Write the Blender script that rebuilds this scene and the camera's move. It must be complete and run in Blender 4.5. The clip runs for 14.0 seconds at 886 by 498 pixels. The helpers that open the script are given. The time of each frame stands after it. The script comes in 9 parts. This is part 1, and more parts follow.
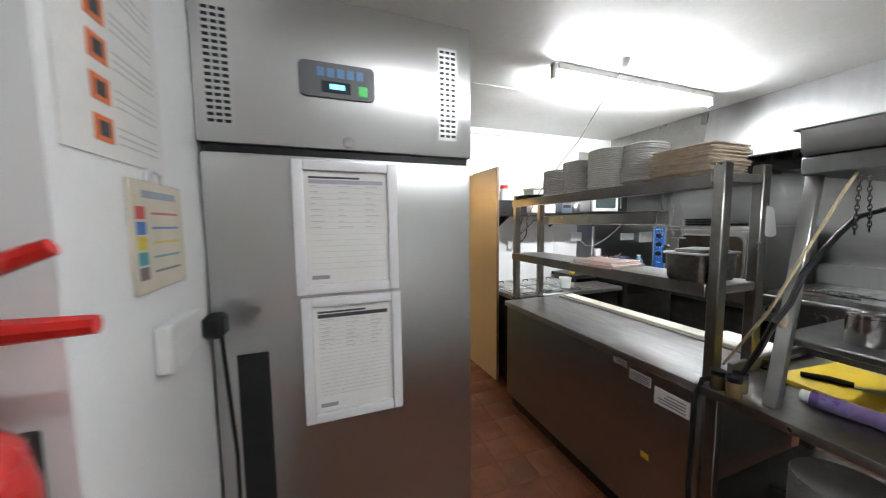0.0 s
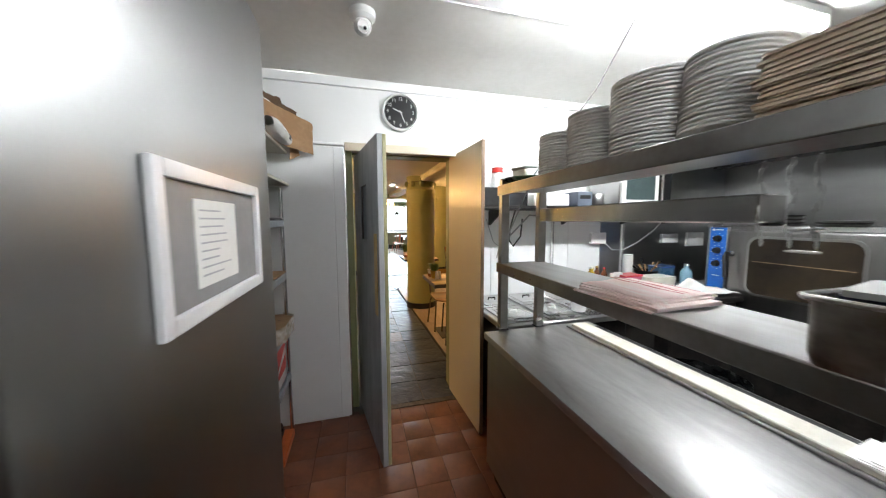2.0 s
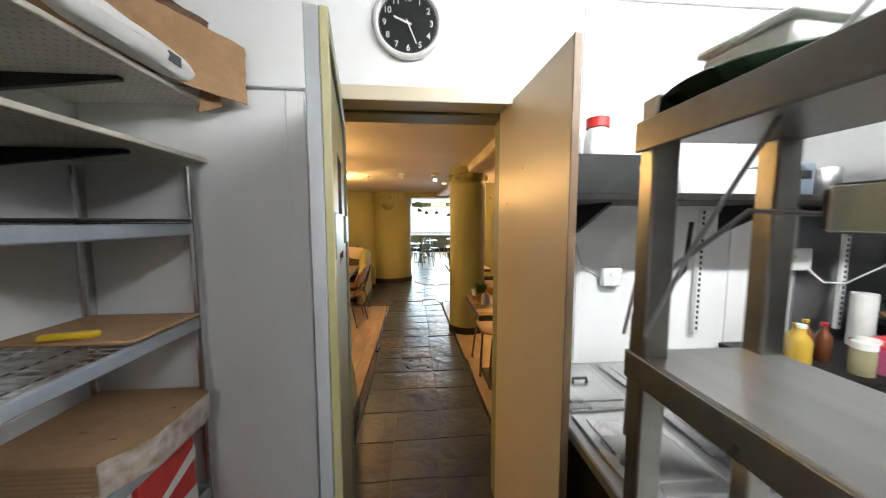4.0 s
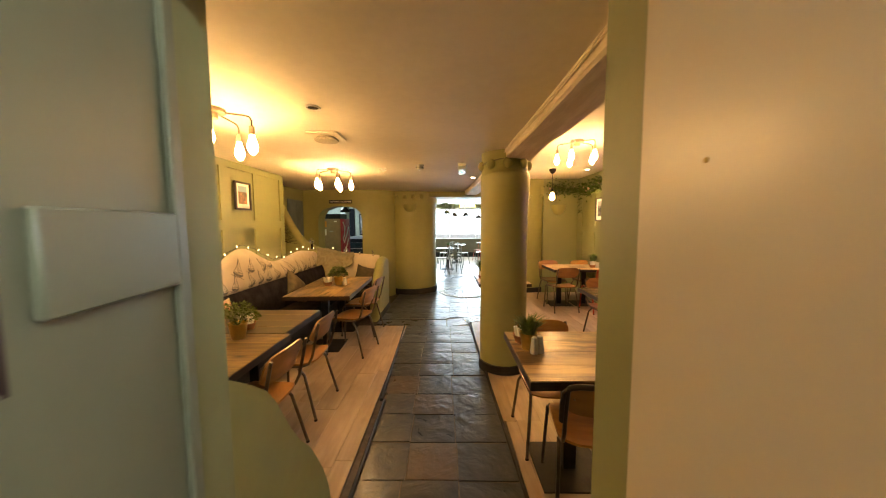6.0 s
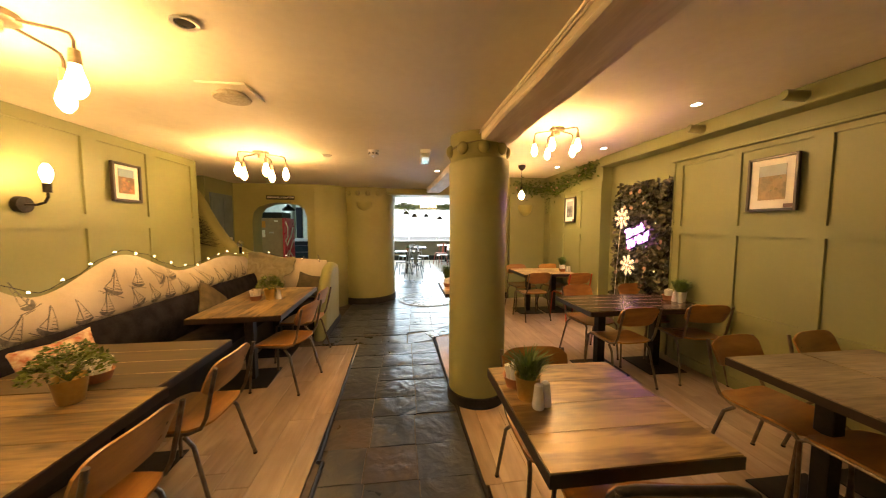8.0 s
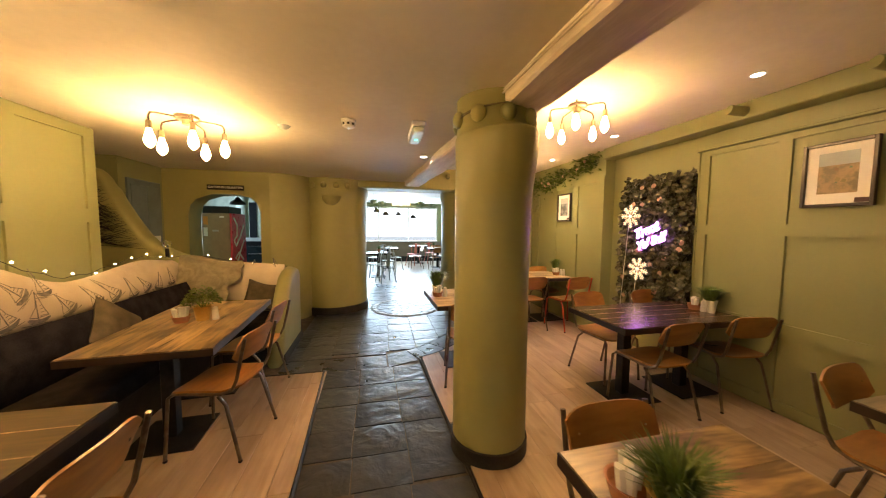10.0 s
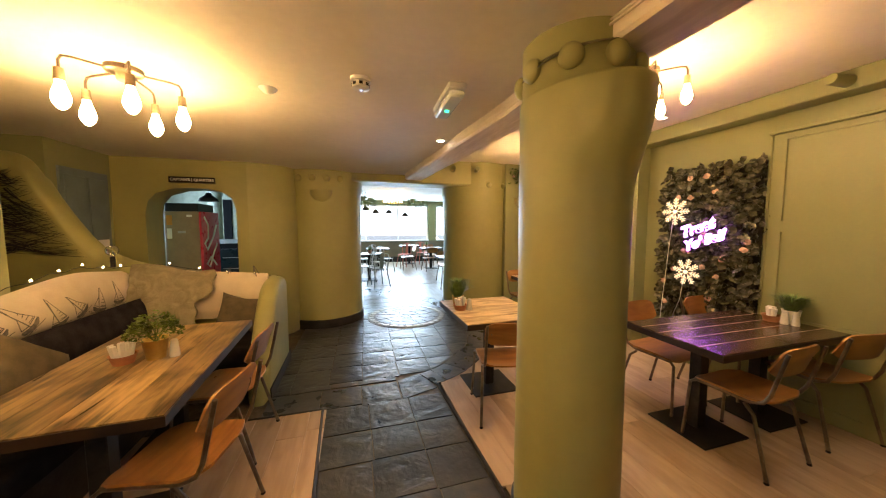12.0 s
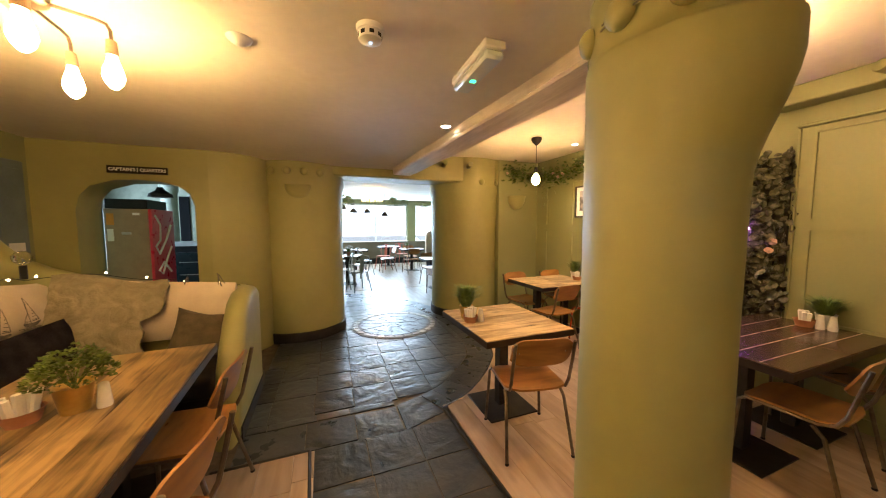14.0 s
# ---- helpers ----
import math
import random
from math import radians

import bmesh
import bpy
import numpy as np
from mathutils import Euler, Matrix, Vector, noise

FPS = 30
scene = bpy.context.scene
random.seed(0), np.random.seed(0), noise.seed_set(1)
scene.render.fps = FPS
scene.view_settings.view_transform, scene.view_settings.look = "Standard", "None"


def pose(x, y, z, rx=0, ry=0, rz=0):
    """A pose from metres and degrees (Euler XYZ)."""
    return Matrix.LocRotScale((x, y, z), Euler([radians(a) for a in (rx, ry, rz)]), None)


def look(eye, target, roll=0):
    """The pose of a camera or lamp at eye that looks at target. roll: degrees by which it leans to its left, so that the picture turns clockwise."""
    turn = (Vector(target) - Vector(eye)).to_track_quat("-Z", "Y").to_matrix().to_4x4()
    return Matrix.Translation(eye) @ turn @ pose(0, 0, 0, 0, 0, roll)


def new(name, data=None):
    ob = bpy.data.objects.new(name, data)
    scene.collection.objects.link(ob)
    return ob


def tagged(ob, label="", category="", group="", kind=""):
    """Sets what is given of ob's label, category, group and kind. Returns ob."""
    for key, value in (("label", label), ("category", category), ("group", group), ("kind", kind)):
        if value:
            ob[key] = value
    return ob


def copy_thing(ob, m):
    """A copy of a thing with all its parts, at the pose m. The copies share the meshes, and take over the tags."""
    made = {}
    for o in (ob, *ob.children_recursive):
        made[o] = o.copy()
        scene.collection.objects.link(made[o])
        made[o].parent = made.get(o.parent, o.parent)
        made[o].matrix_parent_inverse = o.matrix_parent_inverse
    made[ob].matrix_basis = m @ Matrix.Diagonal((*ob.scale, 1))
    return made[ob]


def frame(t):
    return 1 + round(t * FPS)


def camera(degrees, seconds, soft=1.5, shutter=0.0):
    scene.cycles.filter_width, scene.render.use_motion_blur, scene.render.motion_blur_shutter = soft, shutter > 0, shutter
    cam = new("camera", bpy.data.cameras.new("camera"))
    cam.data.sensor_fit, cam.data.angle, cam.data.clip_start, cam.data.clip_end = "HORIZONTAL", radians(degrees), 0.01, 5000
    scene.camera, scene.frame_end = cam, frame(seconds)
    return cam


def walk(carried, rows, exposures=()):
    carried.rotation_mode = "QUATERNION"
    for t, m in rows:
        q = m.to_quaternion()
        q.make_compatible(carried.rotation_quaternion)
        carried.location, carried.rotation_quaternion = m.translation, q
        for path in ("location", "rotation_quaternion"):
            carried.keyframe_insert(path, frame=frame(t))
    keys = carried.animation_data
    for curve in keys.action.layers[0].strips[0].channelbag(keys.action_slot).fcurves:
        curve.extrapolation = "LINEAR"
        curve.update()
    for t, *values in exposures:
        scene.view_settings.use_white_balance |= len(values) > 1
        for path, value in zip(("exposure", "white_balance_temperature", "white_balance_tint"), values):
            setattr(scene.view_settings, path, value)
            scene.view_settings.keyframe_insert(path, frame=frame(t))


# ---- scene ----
cam = camera(109.80, 14.0, soft=1.1, shutter=0.4)
PATH = [
    (0.0, pose(-0.976, -3.081, 1.551, 85.34, 0.63, -19.74)),
    (0.5, pose(-0.798, -3.011, 1.553, 84.78, 0.26, -20.59)),
    (1.0, pose(-0.612, -2.859, 1.539, 84.75, 0.23, -20.47)),
    (1.5, pose(-0.448, -2.674, 1.556, 84.54, 0.05, -19.16)),
    (2.0, pose(-0.307, -2.452, 1.544, 84.67, 0.16, -15.17)),
    (2.5, pose(-0.185, -2.204, 1.567, 84.29, -0.04, -12.04)),
    (3.0, pose(-0.089, -1.926, 1.540, 84.78, 0.06, -9.00)),
    (5.3, pose(0.135, -0.679, 1.568, 85.19, 0.04, -1.22)),
    (5.5, pose(0.138, -0.579, 1.566, 85.41, 0.11, -0.60)),
    (6.0, pose(0.146, -0.353, 1.556, 85.46, 0.25, 0.66)),
    (6.5, pose(0.145, -0.163, 1.540, 85.42, 0.27, 0.21)),
    (7.0, pose(0.153, 0.000, 1.516, 85.63, 0.17, -1.39)),
    (7.5, pose(0.159, 0.140, 1.517, 85.45, 0.13, -4.14)),
    (8.0, pose(0.132, 0.304, 1.524, 85.89, -0.07, -6.84)),
    (10.5, pose(-0.080, 1.237, 1.485, 85.79, -0.33, -13.97)),
    (11.0, pose(-0.149, 1.427, 1.493, 85.50, -0.11, -14.91)),
    (11.5, pose(-0.197, 1.575, 1.493, 85.63, -0.08, -15.43)),
    (12.0, pose(-0.237, 1.725, 1.494, 85.68, -0.02, -16.13)),
    (12.5, pose(-0.277, 1.856, 1.494, 86.16, 0.06, -16.93)),
    (13.0, pose(-0.313, 1.961, 1.495, 86.01, 0.04, -17.95)),
    (13.5, pose(-0.346, 2.062, 1.491, 85.84, 0.00, -19.12)),
    (14.0, pose(-0.379, 2.184, 1.483, 85.76, 0.06, -21.04)),
]
walk(cam, PATH, [(0.0, 0.0, 6400, 10), (3.2, 0.15, 6400, 10), (5.5, 0.15, 6750, 10), (8.0, 0.2, 6750, 10), (10.5, 0.2, 6000, 10), (14.0, 0.2, 5900, 10)])

# ---- light and sky ----
world = bpy.data.worlds.new("sky")
scene.world = world
world.use_nodes = True
wn = world.node_tree.nodes
sky = wn.new("ShaderNodeTexSky")
sky.sky_type, sky.sun_disc = "NISHITA", False
sky.sun_elevation, sky.sun_rotation = radians(40), radians(200)
wn["Background"].inputs[1].default_value = 0.12
world.node_tree.links.new(sky.outputs[0], wn["Background"].inputs[0])
sun = new("sun", bpy.data.lights.new("sun", "SUN"))
sun.data.energy, sun.data.angle, sun.data.color = 2.5, radians(1.0), (1, 0.95, 0.88)
sun.matrix_world = look((0, 0, 30), (9, -25, 6))
BULB = 190.0          # glow of the warm filament bulbs
TUBE = 245.0          # glow of the fluorescent tubes
WARM = (1.0, 0.56, 0.195)


def window_light(name, centre, target, w, h, energy):
    la = bpy.data.lights.new(name, "AREA")
    la.shape, la.size, la.size_y, la.energy, la.color = "RECTANGLE", w, h, energy, (0.64, 0.84, 1.0)
    ob = new(name, la)
    ob.matrix_world = look(centre, target)
    return ob


# ---- materials ----
def mat(name, c, rough=0.6, metal=0.0, c2=None, scale=8.0, bump=0.0, bscale=60.0, stretch=(1, 1, 1), amount=0.5, rvar=0.1,
        each=0.0, coat=0.0, spec=0.5, distort=0.0, emit=0.0, trans=0.0, world_co=True, bdist=0.004, brushed=0.0):
    m = bpy.data.materials.new(name)
    m.use_nodes = True
    n, l = m.node_tree.nodes, m.node_tree.links
    b = n["Principled BSDF"]
    c2 = c2 or tuple(min(1, v * 0.78) for v in c)
    if world_co:
        geo = n.new("ShaderNodeNewGeometry").outputs["Position"]
    else:
        geo = n.new("ShaderNodeTexCoord").outputs["Object"]
    mp = n.new("ShaderNodeMapping")
    mp.inputs["Scale"].default_value = stretch
    l.new(geo, mp.inputs[0])
    co = mp.outputs[0]
    if each:
        info = n.new("ShaderNodeObjectInfo")
        add = n.new("ShaderNodeVectorMath")
        add.operation = "ADD"
        sc = n.new("ShaderNodeMath")
        sc.operation = "MULTIPLY"
        sc.inputs[1].default_value = 37.0
        l.new(info.outputs["Random"], sc.inputs[0])
        l.new(co, add.inputs[0])
        l.new(sc.outputs[0], add.inputs[1])
        co = add.outputs[0]
    n1 = n.new("ShaderNodeTexNoise")
    n1.inputs["Scale"].default_value, n1.inputs["Detail"].default_value = scale, 6
    n1.inputs["Distortion"].default_value = distort
    l.new(co, n1.inputs[0])
    n2 = n.new("ShaderNodeTexNoise")
    n2.inputs["Scale"].default_value, n2.inputs["Detail"].default_value = bscale, 4
    l.new(co, n2.inputs[0])
    mixf = n.new("ShaderNodeMath")
    mixf.operation = "MULTIPLY_ADD"
    mixf.inputs[1].default_value = 0.35
    l.new(n2.outputs[0], mixf.inputs[0])
    l.new(n1.outputs[0], mixf.inputs[2])
    ramp = n.new("ShaderNodeMapRange")
    ramp.inputs[1].default_value, ramp.inputs[2].default_value = 0.68 - 0.3 * amount, 0.68 + 0.3 * amount
    l.new(mixf.outputs[0], ramp.inputs[0])
    mix = n.new("ShaderNodeMix")
    mix.data_type = "RGBA"
    mix.inputs[6].default_value, mix.inputs[7].default_value = (*c, 1), (*c2, 1)
    l.new(ramp.outputs[0], mix.inputs[0])
    col = mix.outputs[2]
    if each:
        hs = n.new("ShaderNodeHueSaturation")
        mr = n.new("ShaderNodeMapRange")
        mr.inputs[3].default_value, mr.inputs[4].default_value = 1 - each, 1 + each
        l.new(info.outputs["Random"], mr.inputs[0])
        l.new(mr.outputs[0], hs.inputs["Value"])
        l.new(col, hs.inputs["Color"])
        col = hs.outputs[0]
    l.new(col, b.inputs["Base Color"])
    rr = n.new("ShaderNodeMapRange")
    rr.inputs[3].default_value, rr.inputs[4].default_value = max(0.02, rough - rvar), min(1, rough + rvar)
    l.new(n1.outputs[0], rr.inputs[0])
    l.new(rr.outputs[0], b.inputs["Roughness"])
    b.inputs["Metallic"].default_value = metal
    b.inputs["Specular IOR Level"].default_value = spec
    b.inputs["Coat Weight"].default_value = coat
    b.inputs["Coat Roughness"].default_value = 0.15
    b.inputs["Transmission Weight"].default_value = trans
    if bump:
        bp = n.new("ShaderNodeBump")
        bp.inputs["Strength"].default_value, bp.inputs["Distance"].default_value = bump, bdist
        l.new(mixf.outputs[0], bp.inputs["Height"])
        l.new(bp.outputs[0], b.inputs["Normal"])
    if brushed:
        # vertical brush lines: gloss drawn out sideways on upright faces
        cr = n.new("ShaderNodeVectorMath")
        cr.operation = "CROSS_PRODUCT"
        cr.inputs[1].default_value = (0.02, 0.03, 1.0)
        l.new(n.new("ShaderNodeNewGeometry").outputs["Normal"], cr.inputs[0])
        l.new(cr.outputs[0], b.inputs["Tangent"])
        b.inputs["Anisotropic"].default_value = brushed
    if emit:
        b.inputs["Emission Color"].default_value = (*c, 1)
        b.inputs["Emission Strength"].default_value = emit
    return m


def wood(name, c, c2, rough, grain=(14, 1.2, 14), each=0.15, coat=0.0, bump=0.15, knots=0.6, patch=0.35, sheen=0.13):
    """Sawn timber along the object's own y: growth bands, fibres, paler and darker patches, a few knots."""
    m = bpy.data.materials.new(name)
    m.use_nodes = True
    n, l = m.node_tree.nodes, m.node_tree.links
    b = n["Principled BSDF"]
    info = n.new("ShaderNodeObjectInfo")
    off = n.new("ShaderNodeMath")
    off.operation = "MULTIPLY"
    off.inputs[1].default_value = 53.0
    l.new(info.outputs["Random"], off.inputs[0])
    add = n.new("ShaderNodeVectorMath")
    add.operation = "ADD"
    l.new(n.new("ShaderNodeTexCoord").outputs["Object"], add.inputs[0])
    l.new(off.outputs[0], add.inputs[1])

    def scaled(s):
        mp = n.new("ShaderNodeMapping")
        mp.inputs["Scale"].default_value = s
        l.new(add.outputs[0], mp.inputs[0])
        return mp.outputs[0]

    def noise_of(s, scale, detail, distort=0.0):
        t = n.new("ShaderNodeTexNoise")
        t.inputs["Scale"].default_value, t.inputs["Detail"].default_value, t.inputs["Distortion"].default_value = scale, detail, distort
        l.new(scaled(s), t.inputs[0])
        return t.outputs[0]

    def calc(op, p, q, r=None):
        t = n.new("ShaderNodeMath")
        t.operation = op
        for i, v in enumerate((p, q, r)):
            if isinstance(v, (int, float)):
                t.inputs[i].default_value = v
            elif v is not None:
                l.new(v, t.inputs[i])
        return t.outputs[0]
    bands = noise_of(grain, 1.6, 5, 1.6)
    fibre = noise_of(tuple(v * 5 for v in grain), 1.5, 4)
    low = noise_of((3.0, 1.6, 3.0), 1.6, 3, 0.6)
    f = calc("MULTIPLY_ADD", fibre, 0.45, bands)
    f = calc("MULTIPLY_ADD", low, patch * 2, f)
    ramp = n.new("ShaderNodeMapRange")
    mid = 0.5 + 0.225 + patch
    ramp.inputs[1].default_value, ramp.inputs[2].default_value = mid - 0.21, mid + 0.21
    l.new(f, ramp.inputs[0])
    mix = n.new("ShaderNodeMix")
    mix.data_type = "RGBA"
    mix.inputs[6].default_value, mix.inputs[7].default_value = (*c2, 1), (*c, 1)
    l.new(ramp.outputs[0], mix.inputs[0])
    vo = n.new("ShaderNodeTexVoronoi")
    vo.inputs["Scale"].default_value = 1.0
    l.new(scaled((5.5, 2.4, 5.5)), vo.inputs[0])
    kn = n.new("ShaderNodeMapRange")
    kn.inputs[1].default_value, kn.inputs[2].default_value, kn.inputs[3].default_value, kn.inputs[4].default_value = 0.03, 0.16, 1 - knots, 1.0
    l.new(vo.outputs["Distance"], kn.inputs[0])
    hs = n.new("ShaderNodeHueSaturation")
    mr = n.new("ShaderNodeMapRange")
    mr.inputs[3].default_value, mr.inputs[4].default_value = 1 - each, 1 + each
    l.new(info.outputs["Random"], mr.inputs[0])
    l.new(calc("MULTIPLY", mr.outputs[0], kn.outputs[0]), hs.inputs["Value"])
    l.new(mix.outputs[2], hs.inputs["Color"])
    l.new(hs.outputs[0], b.inputs["Base Color"])
    rr = n.new("ShaderNodeMapRange")
    rr.inputs[3].default_value, rr.inputs[4].default_value = max(0.05, rough - sheen), rough + sheen
    l.new(bands, rr.inputs[0])
    l.new(rr.outputs[0], b.inputs["Roughness"])
    b.inputs["Coat Weight"].default_value, b.inputs["Coat Roughness"].default_value = coat, 0.2
    if bump:
        bp = n.new("ShaderNodeBump")
        bp.inputs["Strength"].default_value, bp.inputs["Distance"].default_value = bump, 0.003
        l.new(f, bp.inputs["Height"])
        l.new(bp.outputs[0], b.inputs["Normal"])
    return m


green = mat("sage_paint", (0.238, 0.250, 0.114), 0.5, 0, (0.208, 0.219, 0.098), 1.6, 0.12, 45, amount=0.9)
# sage darkened for the open leaf: its dim light is put into the colour
shaded_green = mat("shaded_sage_paint", (0.155, 0.168, 0.105), 0.42, 0, (0.138, 0.15, 0.09), 1.8, 0.12, 45, amount=0.9)
green_pl = mat("sage_plaster", (0.315, 0.305, 0.112), 0.5, 0, (0.262, 0.256, 0.092), 2.2, 0.5, 14, amount=0.9)
ceil_white = mat("ceiling_paint", (0.80, 0.745, 0.64), 0.75, 0, (0.72, 0.665, 0.56), 1.2, 0.25, 18)
beam_paint = mat("beam_paint", (0.76, 0.68, 0.55), 0.6, 0, (0.60, 0.52, 0.40), 3, 0.5, 16, (6, 0.8, 6))
k_white = mat("kitchen_white_cladding", (0.83, 0.835, 0.83), 0.3, 0, (0.79, 0.795, 0.785), 1.5, 0.03, 20, amount=1.0, rvar=0.04)
k_ceil = mat("kitchen_ceiling", (0.74, 0.73, 0.70), 0.55, 0, (0.66, 0.65, 0.61), 1.5, 0.1, 25)
steel = mat("brushed_steel", (0.42, 0.42, 0.415), 0.34, 1, (0.37, 0.37, 0.36), 2.5, 0.03, 90, (1, 1, 6), 1.2, 0.04, brushed=0.6)
steel_h = mat("brushed_steel_flat", (0.50, 0.50, 0.49), 0.37, 1, (0.43, 0.425, 0.415), 2.2, 0.03, 34, (7, 1.2, 1), 0.9, 0.10, distort=0.6)
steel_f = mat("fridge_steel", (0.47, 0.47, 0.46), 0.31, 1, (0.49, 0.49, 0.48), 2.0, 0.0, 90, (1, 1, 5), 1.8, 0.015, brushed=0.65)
# darker copy of the fridge steel: the side's dim reflection is in its colour
steel_s = mat("shaded_fridge_steel", (0.30, 0.30, 0.295), 0.36, 1, (0.34, 0.34, 0.335), 2.0, 0.0, 90, (1, 1, 5), 1.8, 0.015, brushed=0.65)
steel_w = mat("wall_steel", (0.42, 0.42, 0.415), 0.34, 1, (0.33, 0.33, 0.322), 2, 0.05, 60, (1, 1, 5), 1.0, 0.05)
steel_c = mat("canopy_steel", (0.42, 0.42, 0.415), 0.42, 1, (0.36, 0.36, 0.355), 2.5, 0.05, 60, (1, 6, 1), 0.9, 0.05)
steel_d = mat("worn_steel", (0.34, 0.335, 0.32), 0.31, 1, (0.23, 0.22, 0.20), 6, 0.1, 50, amount=0.9, rvar=0.12)
steel_k = mat("dark_steel", (0.20, 0.20, 0.195), 0.36, 1, (0.13, 0.125, 0.12), 6, 0.05, 50, amount=0.9, rvar=0.08)
steel_m = mat("polished_steel", (0.60, 0.60, 0.585), 0.2, 1, (0.46, 0.46, 0.45), 3, 0.03, 40, (4, 1, 4), 0.8, 0.07)
oven_steel = mat("oven_steel", (0.29, 0.285, 0.275), 0.36, 1, (0.22, 0.215, 0.205), 2.5, 0.04, 60, (1, 6, 1), 0.9, 0.05)
steel_t = mat("worktop_steel", (0.46, 0.455, 0.445), 0.43, 1, (0.36, 0.355, 0.345), 2.6, 0.03, 30, (6, 1.5, 1), 0.8, 0.10, distort=0.8)
chrome = mat("chrome", (0.75, 0.75, 0.75), 0.16, 1, (0.62, 0.62, 0.62), 10)
black = mat("black_plastic", (0.010, 0.010, 0.011), 0.45, 0, (0.016, 0.016, 0.016), 12, spec=0.25)
blackm = mat("black_iron", (0.014, 0.013, 0.013), 0.45, 0.3, (0.03, 0.027, 0.024), 9, 0.2, 60, spec=0.25)
skirt = mat("black_skirting", (0.014, 0.013, 0.012), 0.55, 0, (0.035, 0.033, 0.03), 6, spec=0.25)
wht = mat("white_plastic", (0.78, 0.78, 0.76), 0.4, 0, (0.7, 0.7, 0.68), 9)
cream = mat("cream_paint", (0.61, 0.535, 0.395), 0.34, 0, (0.59, 0.515, 0.38), 1.4, 0.02, 40, amount=1.8, rvar=0.02)
grey_door = mat("grey_gloss_paint", (0.30, 0.315, 0.34), 0.35, 0, (0.22, 0.23, 0.25), 4, 0.15, 30, (3, 3, 0.8))
terra = mat("terracotta", (0.19, 0.064, 0.027), 0.5, 0, (0.125, 0.042, 0.021), 7, 0.12, 40, each=0.05, rvar=0.08)
grout = mat("dark_grout", (0.125, 0.044, 0.025), 0.8, 0, (0.065, 0.026, 0.016), 12, 0.3, 60)
slate = mat("riven_slate", (0.027, 0.037, 0.054), 0.30, 0, (0.060, 0.060, 0.060), 4.0, 0.7, 16, amount=0.8, rvar=0.06, each=0.3, distort=1.4, bdist=0.02)
slate_g = mat("slate_joint", (0.13, 0.105, 0.075), 0.8, 0, (0.075, 0.06, 0.045), 14, 0.3, 60)
slate_r = mat("rusty_slate", (0.085, 0.058, 0.038), 0.34, 0, (0.050, 0.046, 0.042), 5.5, 1.0, 22, amount=0.8, rvar=0.16, each=0.2, distort=1.0, bdist=0.012)
slate_b = mat("border_slate", (0.022, 0.027, 0.035), 0.3, 0, (0.042, 0.044, 0.048), 6, 0.8, 22, amount=0.8, rvar=0.14, each=0.3, bdist=0.01)
floor_w = wood("oak_laminate", (0.455, 0.34, 0.235), (0.325, 0.232, 0.152), 0.4, (4.5, 0.5, 4.5), 0.12, bump=0.06, knots=0.3, patch=0.4)
table_w = wood("scaffold_board", (0.50, 0.335, 0.13), (0.12, 0.070, 0.026), 0.36, (8, 0.9, 8), 0.2, 0.2, 0.35, 0.8, 0.6)
table_d = wood("dark_stained_board", (0.075, 0.043, 0.021), (0.042, 0.024, 0.013), 0.24, (13, 1.1, 13), 0.15, 0.3, 0.08, 0.15, 0.1, 0.03)
table_g = wood("weathered_board", (0.33, 0.255, 0.16), (0.13, 0.095, 0.058), 0.35, (13, 1.1, 13), 0.2, 0.25, 0.3)
table_p = wood("pale_scaffold_board", (0.68, 0.51, 0.28), (0.24, 0.145, 0.06), 0.38, (11, 0.9, 11), 0.12, 0.15, 0.3, 0.7, 0.5)
table_o = wood("dark_oiled_board", (0.085, 0.058, 0.024), (0.040, 0.025, 0.011), 0.42, (13, 1.1, 13), 0.15, 0.0, 0.08, 0.3, 0.2, 0.05)
table_l = wood("oiled_scaffold_board", (0.38, 0.255, 0.105), (0.048, 0.027, 0.011), 0.32, (10, 0.7, 10), 0.28, 0.15, 0.4, 0.9, 0.7)
table_n = wood("brown_scaffold_board", (0.25, 0.165, 0.066), (0.058, 0.033, 0.013), 0.4, (14, 0.9, 14), 0.2, 0.05, 0.35, 0.8, 0.5)
table_e = wood("table_edge", (0.028, 0.015, 0.008), (0.013, 0.008, 0.005), 0.4, (4, 1, 4), 0.1)
ply = wood("beech_ply", (0.37, 0.178, 0.042), (0.21, 0.088, 0.021), 0.33, (1.0, 4, 4), 0.14, 0.3, 0.06, 0.0, 0.15)
tube_m = mat("bronze_tube", (0.20, 0.165, 0.125), 0.35, 0.85, (0.12, 0.09, 0.07), 12)
tube_b = mat("black_tube", (0.02, 0.018, 0.017), 0.35, 0.4, (0.05, 0.04, 0.035), 14)
red_m = mat("red_tube", (0.5, 0.06, 0.02), 0.35, 0.0, (0.36, 0.04, 0.015), 12)
velvet = mat("black_velvet", (0.007, 0.007, 0.010), 0.9, 0, (0.022, 0.02, 0.024), 9, 0.4, 120, spec=0.08)
seat_f = mat("seat_fabric", (0.022, 0.018, 0.015), 0.9, 0, (0.013, 0.011, 0.010), 10, 0.4, 150, spec=0.08)
fabric = mat("cream_linen", (0.57, 0.50, 0.395), 0.85, 0, (0.47, 0.40, 0.305), 4, 0.4, 180)
ink = mat("printed_ink", (0.075, 0.07, 0.07), 0.9, 0, (0.19, 0.17, 0.15), 30)
olive = mat("olive_cushion", (0.085, 0.068, 0.038), 0.9, 0, (0.058, 0.047, 0.027), 14, 0.5, 140)
